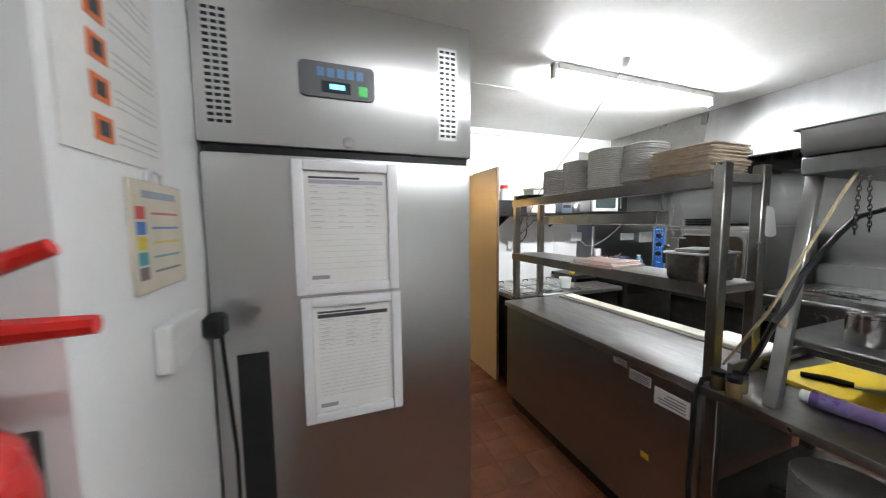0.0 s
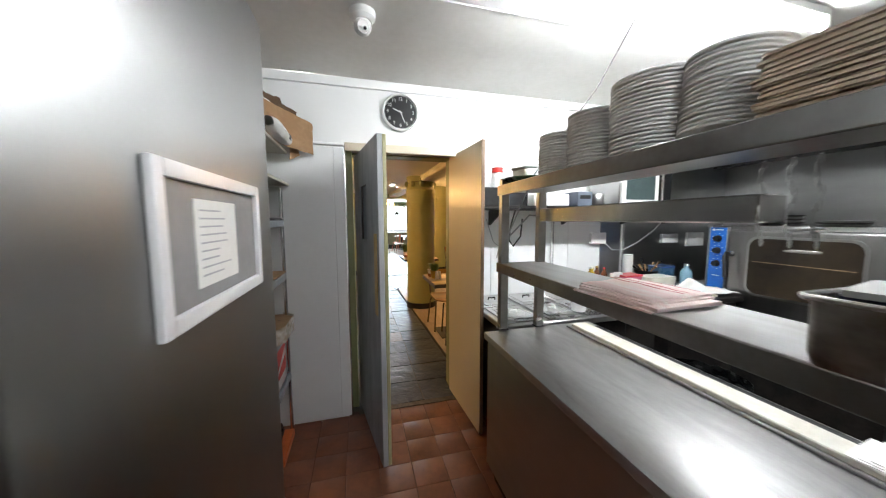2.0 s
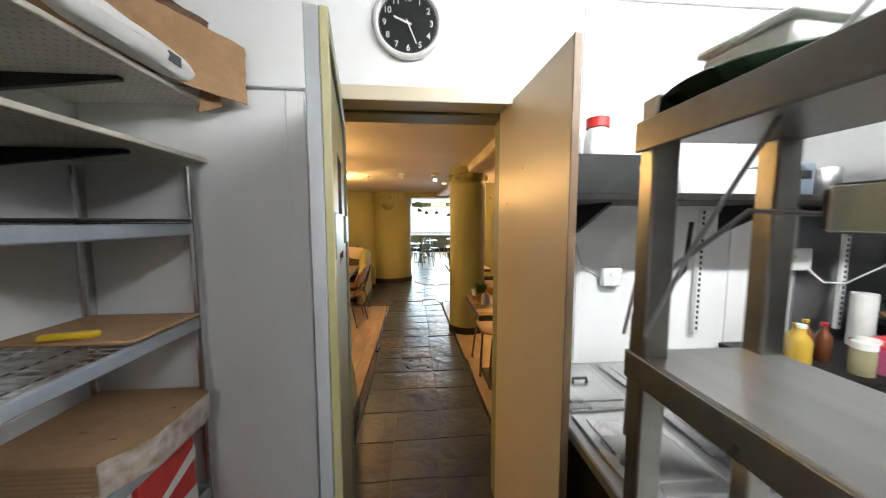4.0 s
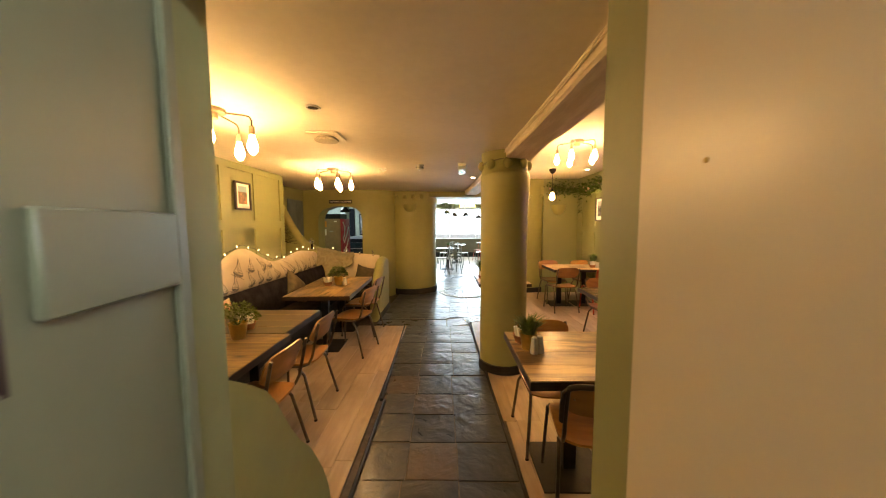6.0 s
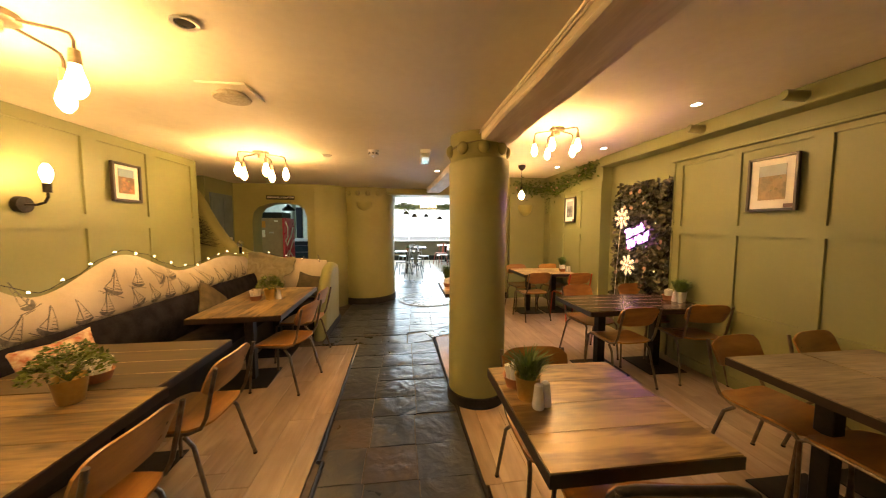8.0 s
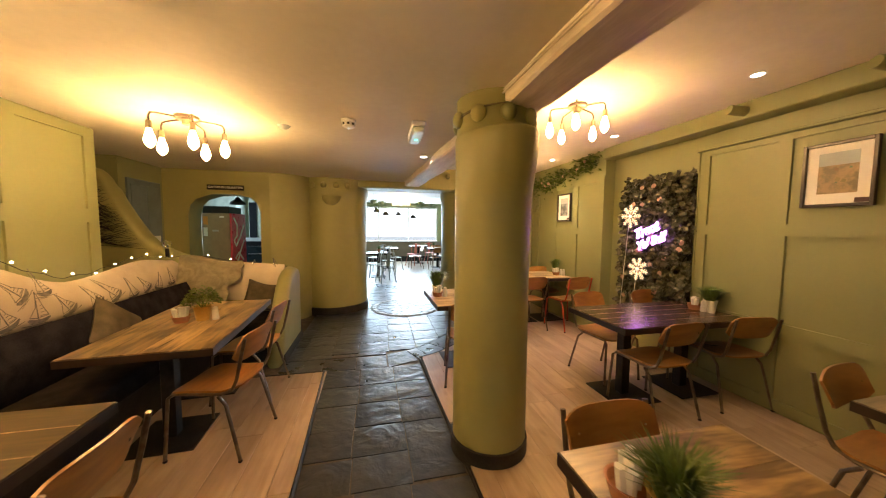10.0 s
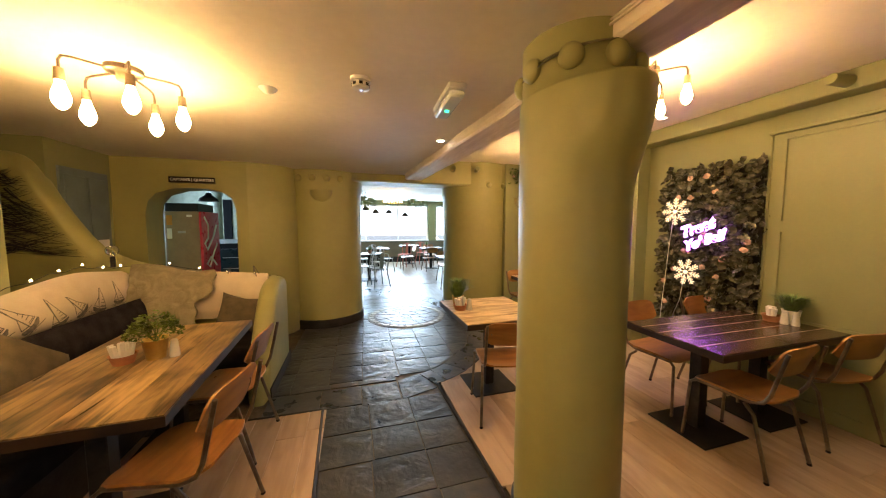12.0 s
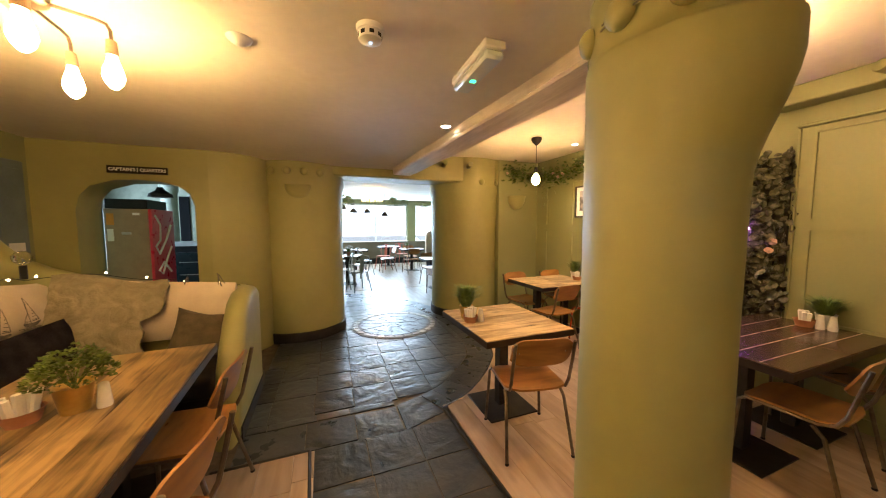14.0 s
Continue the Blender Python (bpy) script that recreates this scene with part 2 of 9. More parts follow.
fur = mat("throw_fur", (0.25, 0.225, 0.15), 0.95, 0, (0.185, 0.165, 0.105), 7, 1.0, 90, distort=2, bdist=0.012)
brass = mat("brass_pot", (0.60, 0.42, 0.13), 0.36, 0.7, (0.46, 0.31, 0.085), 7)
leaf_m = mat("leaf", (0.135, 0.185, 0.03), 0.5, 0, (0.030, 0.060, 0.012), 26, amount=0.6, spec=0.3)
grass_m = mat("grass_leaf", (0.16, 0.245, 0.05), 0.5, 0, (0.05, 0.095, 0.022), 40, amount=0.8)
ivy_m = mat("wall_leaf", (0.024, 0.030, 0.016), 0.27, 0, (0.12, 0.115, 0.075), 22, amount=0.9)
petal = mat("blush_petal", (0.58, 0.40, 0.34), 0.7, 0, (0.44, 0.25, 0.21), 25)
bulb_m = mat("glowing_bulb", WARM, 0.3, emit=BULB)
paper = mat("paper", (0.80, 0.79, 0.76), 0.75, 0, (0.74, 0.73, 0.70), 5)
ink_d = mat("dark_print", (0.05, 0.05, 0.06), 0.7)
plate_m = mat("glazed_plate", (0.66, 0.655, 0.635), 0.25, 0, (0.58, 0.57, 0.55), 9)
board_m = mat("wooden_platter", (0.60, 0.52, 0.42), 0.7, 0, (0.40, 0.31, 0.22), 9, 0.3, 40, (1, 1, 5))
glass = mat("clear_glass", (0.95, 0.97, 0.97), 0.03, 0, (0.95, 0.97, 0.97), 3, trans=1.0, rvar=0.0)
alu = mat("satin_frame", (0.82, 0.82, 0.83), 0.35, 0.1, (0.77, 0.77, 0.78), 8)
card_m = mat("cardboard", (0.36, 0.22, 0.115), 0.85, 0, (0.29, 0.17, 0.085), 5, 0.2, 40)


def plain(name, c, rough=0.5, metal=0.0):
    return mat(name, c, rough, metal, tuple(v * 0.88 for v in c), 12)


def glow(name, c, strength):
    return mat(name, c, 0.4, emit=strength)


# ---- mesh helpers ----
def V(*a):
    return Vector(a)


def bm_box(x0, y0, z0, x1, y1, z1, bev=0.0, seg=1, bm=None):
    bm = bm or bmesh.new()
    vs = [bm.verts.new(p) for p in ((x0, y0, z0), (x1, y0, z0), (x1, y1, z0), (x0, y1, z0), (x0, y0, z1), (x1, y0, z1), (x1, y1, z1), (x0, y1, z1))]
    fs = [bm.faces.new([vs[i] for i in f]) for f in ((3, 2, 1, 0), (4, 5, 6, 7), (0, 1, 5, 4), (1, 2, 6, 5), (2, 3, 7, 6), (3, 0, 4, 7))]
    if bev:
        es = list({e for f in fs for e in f.edges})
        bmesh.ops.bevel(bm, geom=es, offset=bev, segments=seg, profile=0.6, affect="EDGES")
    return bm


def bm_tube(pts, r, seg=8, bm=None, closed=False, cap=True):
    """A round bar along points; r may be a list."""
    bm = bm or bmesh.new()
    pts = [Vector(p) for p in pts]
    n = len(pts)
    rs = r if isinstance(r, (list, tuple)) else [r] * n
    rings, up = [], None
    for i, p in enumerate(pts):
        a = pts[i - 1] if i or closed else p
        b = pts[(i + 1) % n] if i < n - 1 or closed else p
        d = (b - a).normalized()
        if up is None:
            up = d.orthogonal().normalized()
        up = (up - d * up.dot(d)).normalized()
        side = d.cross(up)
        rings.append([bm.verts.new(p + (up * math.cos(k * math.tau / seg) + side * math.sin(k * math.tau / seg)) * rs[i]) for k in range(seg)])
    for i in range(n if closed else n - 1):
        a, b = rings[i], rings[(i + 1) % n]
        for k in range(seg):
            bm.faces.new((a[k], a[(k + 1) % seg], b[(k + 1) % seg], b[k])).smooth = True
    if cap and not closed:
        bm.faces.new(rings[0][::-1])
        bm.faces.new(rings[-1])
    return bm


def bm_lathe(profile, seg=24, at=(0, 0, 0), bm=None, wob=0.0):
    """A turned form: profile of (radius, height)."""
    bm = bm or bmesh.new()
    rings = []
    for r, z in profile:
        rings.append([bm.verts.new((at[0] + max(r, 1e-4) * math.cos(k * math.tau / seg) * (1 + wob * noise.noise((k * 0.9, z * 5, 1))),
                                    at[1] + max(r, 1e-4) * math.sin(k * math.tau / seg) * (1 + wob * noise.noise((k * 0.9, z * 5, 7))), at[2] + z)) for k in range(seg)])
    for a, b in zip(rings, rings[1:]):
        for k in range(seg):
            bm.faces.new((a[k], a[(k + 1) % seg], b[(k + 1) % seg], b[k])).smooth = True
    if profile[0][0] > 1e-3:
        bm.faces.new(rings[0][::-1])
    if profile[-1][0] > 1e-3:
        bm.faces.new(rings[-1])
    return bm


def bm_prism(outline, axis, a, b, bm=None, bev=0.0):
    """An outline of 2D points drawn out along an axis from a to b."""
    bm = bm or bmesh.new()

    def at(p, h):
        return {"x": (h, p[0], p[1]), "y": (p[0], h, p[1]), "z": (p[0], p[1], h)}[axis]
    lo = [bm.verts.new(at(p, a)) for p in outline]
    hi = [bm.verts.new(at(p, b)) for p in outline]
    n = len(outline)
    fs = [bm.faces.new(lo), bm.faces.new(hi)]
    for i in range(n):
        fs.append(bm.faces.new((lo[i], lo[(i + 1) % n], hi[(i + 1) % n], hi[i])))
    bmesh.ops.recalc_face_normals(bm, faces=fs)
    if bev:
        bmesh.ops.bevel(bm, geom=list(fs[0].edges) + list(fs[1].edges), offset=bev, segments=2, affect="EDGES")
    return bm


def bm_sheet(fn, nu, nv, bm=None, thick=0.0):
    """A surface of nu x nv cells from fn(u, v)."""
    bm = bm or bmesh.new()
    g = [[bm.verts.new(fn(i / nu, j / nv)) for j in range(nv + 1)] for i in range(nu + 1)]
    fs = []
    for i in range(nu):
        for j in range(nv):
            f = bm.faces.new((g[i][j], g[i + 1][j], g[i + 1][j + 1], g[i][j + 1]))
            f.smooth = True
            fs.append(f)
    if thick:
        bmesh.ops.recalc_face_normals(bm, faces=fs)
        bmesh.ops.solidify(bm, geom=fs, thickness=thick)
    return bm


def bm_ball(at, r, seg=12, rings=8, bm=None, sq=(1, 1, 1)):
    bm = bm or bmesh.new()
    m = Matrix.Translation(at) @ Matrix.Diagonal((r * sq[0], r * sq[1], r * sq[2], 1))
    out = bmesh.ops.create_uvsphere(bm, u_segments=seg, v_segments=rings, radius=1, matrix=m)
    for v in out["verts"]:
        for f in v.link_faces:
            f.smooth = True
    return bm


def mesh_of(name, bm, material):
    me = bpy.data.meshes.new(name)
    bmesh.ops.recalc_face_normals(bm, faces=bm.faces)
    bm.to_mesh(me)
    bm.free()
    if material:
        me.materials.append(material)
    me.set_sharp_from_angle(angle=radians(40))
    return me


def part(name, bm, material, parent, label=""):
    ob = new(name, mesh_of(name, bm, material))
    ob.parent = parent
    return tagged(ob, label)


def piece(name, me, m, parent):
    ob = new(name, me)
    ob.parent, ob.matrix_basis = parent, m
    return ob


def thing(name, label, category, m=None, group=""):
    ob = new(name)
    ob.empty_display_size = 0.1
    if m is not None:
        ob.matrix_basis = m
    return tagged(ob, label, category, group)


def single(name, bm, material, label, category, m=None, group="", kind=""):
    ob = new(name, mesh_of(name, bm, material))
    if m is not None:
        ob.matrix_basis = m
    return tagged(ob, label, category, group, kind)


def structure(name, bm, material, label, category="wall"):
    return single(name, bm, material, label, category, kind="structure")


def rrect(w, h, r, n=5):
    """A rounded rectangle's outline round the origin."""
    out = []
    for cx, cy, a in ((w / 2 - r, h / 2 - r, 0), (-w / 2 + r, h / 2 - r, 90), (-w / 2 + r, -h / 2 + r, 180), (w / 2 - r, -h / 2 + r, 270)):
        for k in range(n + 1):
            t = radians(a + 90 * k / n)
            out.append((cx + r * math.cos(t), cy + r * math.sin(t)))
    return out


def lerp_table(rows, u):
    """Straight steps between (position, value) rows, softened."""
    if u <= rows[0][0]:
        return rows[0][1]
    for (a, va), (b, vb) in zip(rows, rows[1:]):
        if u <= b:
            k = (u - a) / (b - a)
            k = k * k * (3 - 2 * k)
            return va + (vb - va) * k
    return rows[-1][1]

# ---- the shell: kitchen ----
KC, DC, RC = 2.57, 2.28, 2.54       # ceilings: kitchen, dining room, dining bay beyond the beam
DOOR_L, DOOR_R, DOOR_H = -0.34, 0.47, 2.06
structure("floor_kitchen", bm_box(-2.4, -5.2, -0.12, 4.3, 0.16, -0.012), grout, "dark grout bed under the red quarry tiles", "floor")
structure("ceiling_kitchen", bm_box(-2.4, -5.2, KC, 4.3, 0.0, KC + 0.1), k_ceil, "off-white painted board ceiling with hairline joints", "ceiling")
wn_ = structure("wall_north", bm_box(-2.4, 0.0, -0.1, DOOR_L - 0.05, 0.31, KC + 0.1), k_white, "white plastic clad kitchen wall by the swing door")
bm = bm_box(DOOR_R + 0.05, 0.0, -0.1, 4.3, 0.31, KC + 0.1)
wr_ = structure("wall_north_right", bm, k_white, "white clad kitchen wall behind the hob")
structure("wall_over_door", bm_box(DOOR_L - 0.05, 0.0, DOOR_H + 0.03, DOOR_R + 0.05, 0.31, KC + 0.1), k_white, "white clad wall above the swing door")
structure("wall_west_kitchen", bm_box(-1.42, -2.62, -0.1, -1.26, 0.0, KC), k_white, "white kitchen wall with notices beside the fridge")
structure("wall_return", bm_box(-2.4, -2.62, -0.1, -1.42, -2.45, KC), k_white, "white wall return with a fire extinguisher")
structure("wall_west_back", bm_box(-2.5, -5.2, 1.55, -2.4, -2.45, KC), k_white, "white clad kitchen wall")
# lower part out of view, made dark to dim what the fridge door reflects
structure("wall_west_dado", bm_box(-2.5, -5.2, -0.1, -2.4, -2.45, 1.549), steel_k, "unseen dark lower wall added to darken the fridge's reflection")
structure("wall_south", bm_box(-2.5, -5.3, -0.1, 4.3, -5.2, KC), k_white, "white clad kitchen wall")
structure("wall_east_kitchen", bm_box(3.45, -5.2, -0.1, 3.6, 0.0, KC), steel_w, "stainless steel clad kitchen wall behind the cook line")
# cladding panels, cornice and seams on the north wall
part("wall_panel", bm_box(-1.24, -0.022, 0.02, -0.405, -0.001, 2.075, 0.003), k_white, wn_)
part("wall_panel", bm_box(-0.47, -0.03, 0.02, -0.395, -0.002, 2.07, 0.004), k_white, wn_)
part("cornice", bm_box(-1.25, -0.02, 2.50, 3.44, -0.002, KC - 0.004, 0.004), k_white, wr_)
part("rail", bm_box(-1.25, -0.03, 2.085, DOOR_L - 0.05, -0.002, 2.10, 0.003), k_white, wn_)
for x in (0.79, 1.55):
    part("cover_strip", bm_box(x - 0.012, -0.008, 0.9, x + 0.012, -0.002, 2.495, 0.002), k_white, wr_)
part("steel_splashback", bm_box(1.89, -0.014, 0.9, 3.44, -0.003, 2.40, 0.002), steel_w, wr_)
for x in (1.352, 2.115):
    ur = part("upright_rail", bm_box(x, -0.032, 1.02, x + 0.03, -0.0145, 1.612, 0.002), wht, wr_, "white slotted shelf upright")
    bm = bmesh.new()
    for k in range(22):
        bm_box(x + 0.010, -0.0335, 1.04 + k * 0.026, x + 0.020, -0.0322, 1.054 + k * 0.026, 0, 1, bm)
    tagged(part("slots", bm, black, ur), kind="stuff")
structure("trim_ceiling_joint", bm_box(-1.2, -0.95, KC - 0.004, 0.9, -0.943, KC - 0.001), k_white, "thin joint strip across the kitchen ceiling", "trim")

# ---- door frame and leaves ----
fr = structure("door_1", bm_box(DOOR_L - 0.05, 0.10, 0.0, DOOR_L, 0.312, DOOR_H + 0.03, 0.004), green, "sage green door frame between kitchen and dining room", "door frame")
part("jamb", bm_box(DOOR_R, 0.10, 0.0, DOOR_R + 0.05, 0.312, DOOR_H + 0.03, 0.004), green, fr)
part("head", bm_box(DOOR_L, 0.17, DOOR_H, DOOR_R, 0.312, DOOR_H + 0.028, 0.004), green, fr)
part("head_rebate", bm_box(DOOR_L, 0.0, DOOR_H + 0.012, DOOR_R, 0.168, DOOR_H + 0.028, 0.003), cream, fr, "cream rebate of the door head")
part("outer_head", bm_box(DOOR_L - 0.05, -0.02, DOOR_H - 0.01, DOOR_R + 0.05, -0.001, DOOR_H + 0.05, 0.004), cream, fr)
part("metal_edge", bm_box(-0.415, -0.02, 0.0, -0.385, 0.098, DOOR_H - 0.012, 0.003), chrome, fr, "polished metal edge strip")
part("jamb_lining", bm_box(DOOR_R + 0.002, -0.015, 0.0, DOOR_R + 0.048, 0.098, DOOR_H - 0.012, 0.003), cream, fr)
part("threshold", bm_box(DOOR_L, -0.01, -0.004, DOOR_R, 0.05, 0.006, 0.003), slate_g, fr)


def door_leaf_left():
    # hinge at the origin, leaf along +x, kitchen face towards -y
    a = math.atan2(-0.77, 0.135)
    d = thing("door_leaf", "open grey-painted swing door, sage panelled on its dining side", "door", pose(DOOR_L + 0.031, 0.145, 0.012, 0, 0, math.degrees(a)))
    L, H, w0, w1, z0, z1 = 0.765, 2.02, 0.243, 0.443, 1.392, 1.772
    for nm, x0, x1, a0, a1 in (("stile", 0, w0, 0, H), ("stile", w1, L, 0, H), ("rail", w0, w1, 0, z0), ("rail", w0, w1, z1, H)):
        part(nm, bm_box(x0, -0.02, a0, x1, 0.018, a1), grey_door, d)
        part("facing", bm_box(x0, 0.0185, a0, x1, 0.022, a1), shaded_green, d, "sage green facing")
    worn = mat("worn_edge_paint", (0.36, 0.38, 0.40), 0.5, 0, (0.26, 0.26, 0.26), 10, 0.3, 40, (1, 1, 0.15), 0.8)
    part("worn_edge", bm_box(L, -0.02, 0, L + 0.006, 0.012, H, 0.002), worn, d, "chipped grey leading edge")
    part("edge_strip", bm_box(L, 0.0125, 0, L + 0.007, 0.034, H, 0.003), mat("olive_edge_paint", (0.30, 0.28, 0.12), 0.5, 0, (0.42, 0.38, 0.24), 9, 0.3, 40, (1, 1, 0.2), 0.8), d, "worn olive edge strip")
    part("hinge_edge", bm_box(-0.008, -0.018, 0, -0.0005, 0.02, H), grey_door, d)
    # raised rails round the sunk panels of the dining face
    part("batten", bm_box(0.0, 0.0222, 0.0, 0.026, 0.034, H, 0.003), shaded_green, d)
    part("batten", bm_box(0.0262, 0.0222, 1.452, w0 - 0.022, 0.036, 1.563, 0.003), shaded_green, d)
    part("batten", bm_box(w1 - 0.008, 0.0222, 1.447, L - 0.001, 0.036, 1.563, 0.003), shaded_green, d)
    part("batten", bm_box(0.0262, 0.0222, H - 0.05, L - 0.001, 0.034, H, 0.003), shaded_green, d)
    dark = plain("dark_reveal", (0.03, 0.018, 0.014), 0.5)
    for x0, x1, a0, a1, m in ((w0, w0 + 0.006, z0, z1, dark), (w1 - 0.004, w1, z0, z1, shaded_green), (w0 + 0.006, w1 - 0.004, z0, z0 + 0.004, shaded_green), (w0 + 0.006, w1 - 0.004, z1 - 0.006, z1, dark)):
        part("glazing_bead", bm_box(x0, -0.016, a0, x1, 0.0225, a1), m, d)
    part("pane", bm_box(w0 + 0.006, -0.003, z0 + 0.004, w1 - 0.004, 0.003, z1 - 0.006), mat("ribbed_glass", (0.17, 0.205, 0.235), 0.32, 0, (0.12, 0.147, 0.17), 3, 0.15, 8, (0.3, 0.3, 12), 0.8, 0.03, spec=0.3), d, "grey ribbed glass pane")
    part("dark_strip", bm_box(w0 + 0.007, 0.0032, z0 + 0.007, w0 + 0.068, 0.005, z1 - 0.007), mat("dark_pane_strip", (0.022, 0.028, 0.035), 0.6, spec=0.15), d, "dark strip along the pane")
    part("push_plate", bm_box(L - 0.11, -0.024, 0.95, L - 0.04, -0.0205, 1.45, 0.001), brass, d, "worn brass push plate")
    for z in (0.25, 1.0, 1.75):
        part("hinge", bm_tube([(-0.012, 0.0, z - 0.05), (-0.012, 0.0, z + 0.05)], 0.008), steel, d)


def door_leaf_right():
    a = math.atan2(-0.645, 0.035)
    d = thing("door_leaf", "open swing door with a cream painted face", "door", pose(DOOR_R - 0.004, 0.155, 0.012, 0, 0, math.degrees(a)))
    part("panel", bm_box(0, -0.012, 0, 0.645, 0.008, 2.06, 0.002), cream, d)
    part("worn_edge", bm_box(0.6455, -0.012, 0, 0.651, 0.012, 2.06, 0.001), plain("bare_edge", (0.16, 0.10, 0.055)), d, "bare brown leading edge")
    part("back_face", bm_box(0.002, 0.0082, 0.002, 0.643, 0.0125, 2.058, 0.001), grey_door, d)
    for z in (0.25, 1.0, 1.75):
        part("hinge", bm_tube([(-0.01, 0.005, z - 0.05), (-0.01, 0.005, z + 0.05)], 0.008), steel, d)
    for x, z in ((0.12, 1.62), (0.2, 1.1), (0.3, 1.75), (0.18, 0.55)):
        part("screw", bm_ball((x, -0.012, z), 0.004, 6, 4), brass, d)


door_leaf_left()
door_leaf_right()

# ---- the shell: dining room ----
# left wall, panelled, to the alcove
wl_ = structure("wall_west", bm_box(-2.6, 0.31, -0.1, -2.3, 4.3, 2.7), green, "sage green panelled dining room wall")
structure("wall_alcove", bm_box(-3.1, 5.42, -0.1, -2.86, 6.2, 2.7), green, "sage green alcove wall in shade")
structure("wall_alcove_back", bm_box(-3.75, 4.3, -0.1, -3.55, 5.42, 2.7), green, "sage green wall at the back of the alcove")
structure("wall_alcove_side", bm_box(-3.55, 5.42, -0.1, -3.1, 5.6, 2.7), green, "sage green alcove return wall")
structure("wall_alcove_near", bm_box(-3.55, 4.1, -0.1, -2.6, 4.3, 2.7), green, "sage green alcove return wall")
structure("wall_south_dining", bm_box(-2.3, 0.312, -0.1, DOOR_L - 0.052, 0.33, 2.7), green, "sage green wall beside the kitchen door")
structure("wall_south_dining_bay", bm_box(DOOR_R + 0.052, 0.312, -0.1, 3.4, 0.33, 2.7), green, "sage green wall beside the kitchen door")
structure("wall_south_head", bm_box(DOOR_L - 0.05, 0.3125, DOOR_H + 0.03, DOOR_R + 0.05, 0.33, 2.7), green, "sage green wall above the kitchen door")
structure("ceiling_dining", bm_box(-3.75, 0.33, DC, 0.86, 6.75, DC + 0.1), ceil_white, "warm white uneven plaster ceiling", "ceiling")
structure("ceiling_bay", bm_box(0.79, 0.33, RC, 3.6, 6.9, RC + 0.1), ceil_white, "warm white plaster ceiling beyond the beam", "ceiling")
structure("wall_beam_upstand", bm_box(0.79, 0.33, DC + 0.02, 0.86, 6.9, RC + 0.002), ceil_white, "plaster upstand over the beam")
BEAM = ((0.335, 0.732), (1.5, 0.732), (2.5, 0.722), (3.4, 0.70), (4.6, 0.645), (5.75, 0.585), (6.55, 0.55))


def beam():
    bm = bmesh.new()
    rings = []
    for k in range(41):
        y = 0.335 + (6.55 - 0.335) * k / 40
        x = lerp_table(BEAM, y) + 0.006 * noise.noise((0, y * 2, 0))
        z = 2.195 + 0.006 * noise.noise((3, y * 2.5, 0))
        rings.append([bm.verts.new(p) for p in ((x, y, DC + 0.01), (x + 0.004, y, z + 0.014), (x + 0.018, y, z), (x + 0.25, y, z - 0.004), (x + 0.268, y, z + 0.014), (x + 0.268, y, DC + 0.06))])
    for a, b in zip(rings, rings[1:]):
        for i in range(6):
            bm.faces.new((a[i], a[(i + 1) % 6], b[(i + 1) % 6], b[i]))
    bm.faces.new(rings[0])
    bm.faces.new(rings[-1])
    b = structure("beam", bm, beam_paint, "pale painted timber beam along the ceiling", "beam")
    part("cable", bm_tube([(lerp_table(BEAM, y) - 0.006, y, 2.245 + 0.006 * math.sin(y * 3)) for y in [0.4 + 0.2 * k for k in range(13)]], 0.006, 6), beam_paint, b)
    part("cable", bm_tube([(lerp_table(BEAM, y) - 0.005, y, 2.264 + 0.005 * math.sin(y * 2.3 + 1)) for y in [0.4 + 0.2 * k for k in range(13)]], 0.005, 6), beam_paint, b)


beam()
# right wall
we_ = structure("wall_east", bm_box(3.16, 0.33, -0.1, 3.4, 3.5, 2.7), green, "sage green wall with deep panelling")
structure("wall_east_recess", bm_box(3.20, 3.5, -0.1, 3.4, 4.68, 2.7), green, "sage green wall behind the leaf panel")
we3 = structure("wall_east_far", bm_box(3.05, 4.68, -0.1, 3.4, 6.9, 2.7), green, "sage green panelled wall with a small picture")
structure("wall_cornice", bm_box(2.98, 0.335, 2.40, 3.16, 4.66, RC - 0.001, 0.01), green, "boxed-in cornice along the bay wall", "trim")
# far wall of the bay and the way through
FAR = 6.62
structure("wall_far_bay", bm_box(2.3, FAR, -0.1, 3.4, FAR + 0.3, 2.7), green, "sage green end wall of the bay")
structure("wall_over_opening", bm_box(-0.9, FAR + 0.02, 2.16, 2.35, 7.2, 2.7, 0.02), green_pl, "sage green plaster over the wide opening")
structure("wall_between", bm_box(-1.35, 6.88, -0.1, -0.75, 7.3, 2.7), green, "sage green wall by the wide opening")
structure("wall_sign", bm_prism([(-3.1, -0.1), (-2.56, -0.1), (-2.56, 1.63), (-2.53, 1.77), (-2.45, 1.87), (-2.26, 1.935), (-2.1, 1.945), (-1.92, 1.935), (-1.77, 1.90), (-1.67, 1.82), (-1.63, 1.69), (-1.63, -0.1), (-1.5, -0.1), (-1.5, 2.7), (-3.1, 2.7)], "y", 6.2, 6.55), green_pl, "sage green plaster wall with a low arched opening")

structure("wall_sign_turn", bm_prism([(-1.5, 6.55), (-1.5, 6.2), (-1.38, 6.215), (-1.26, 6.26), (-1.15, 6.33), (-1.06, 6.43), (-1.0, 6.56), (-0.97, 6.72), (-0.96, 6.95), (-1.36, 6.95)], "z", -0.1, 2.7), green_pl, "sage green plaster that turns into the pilaster")


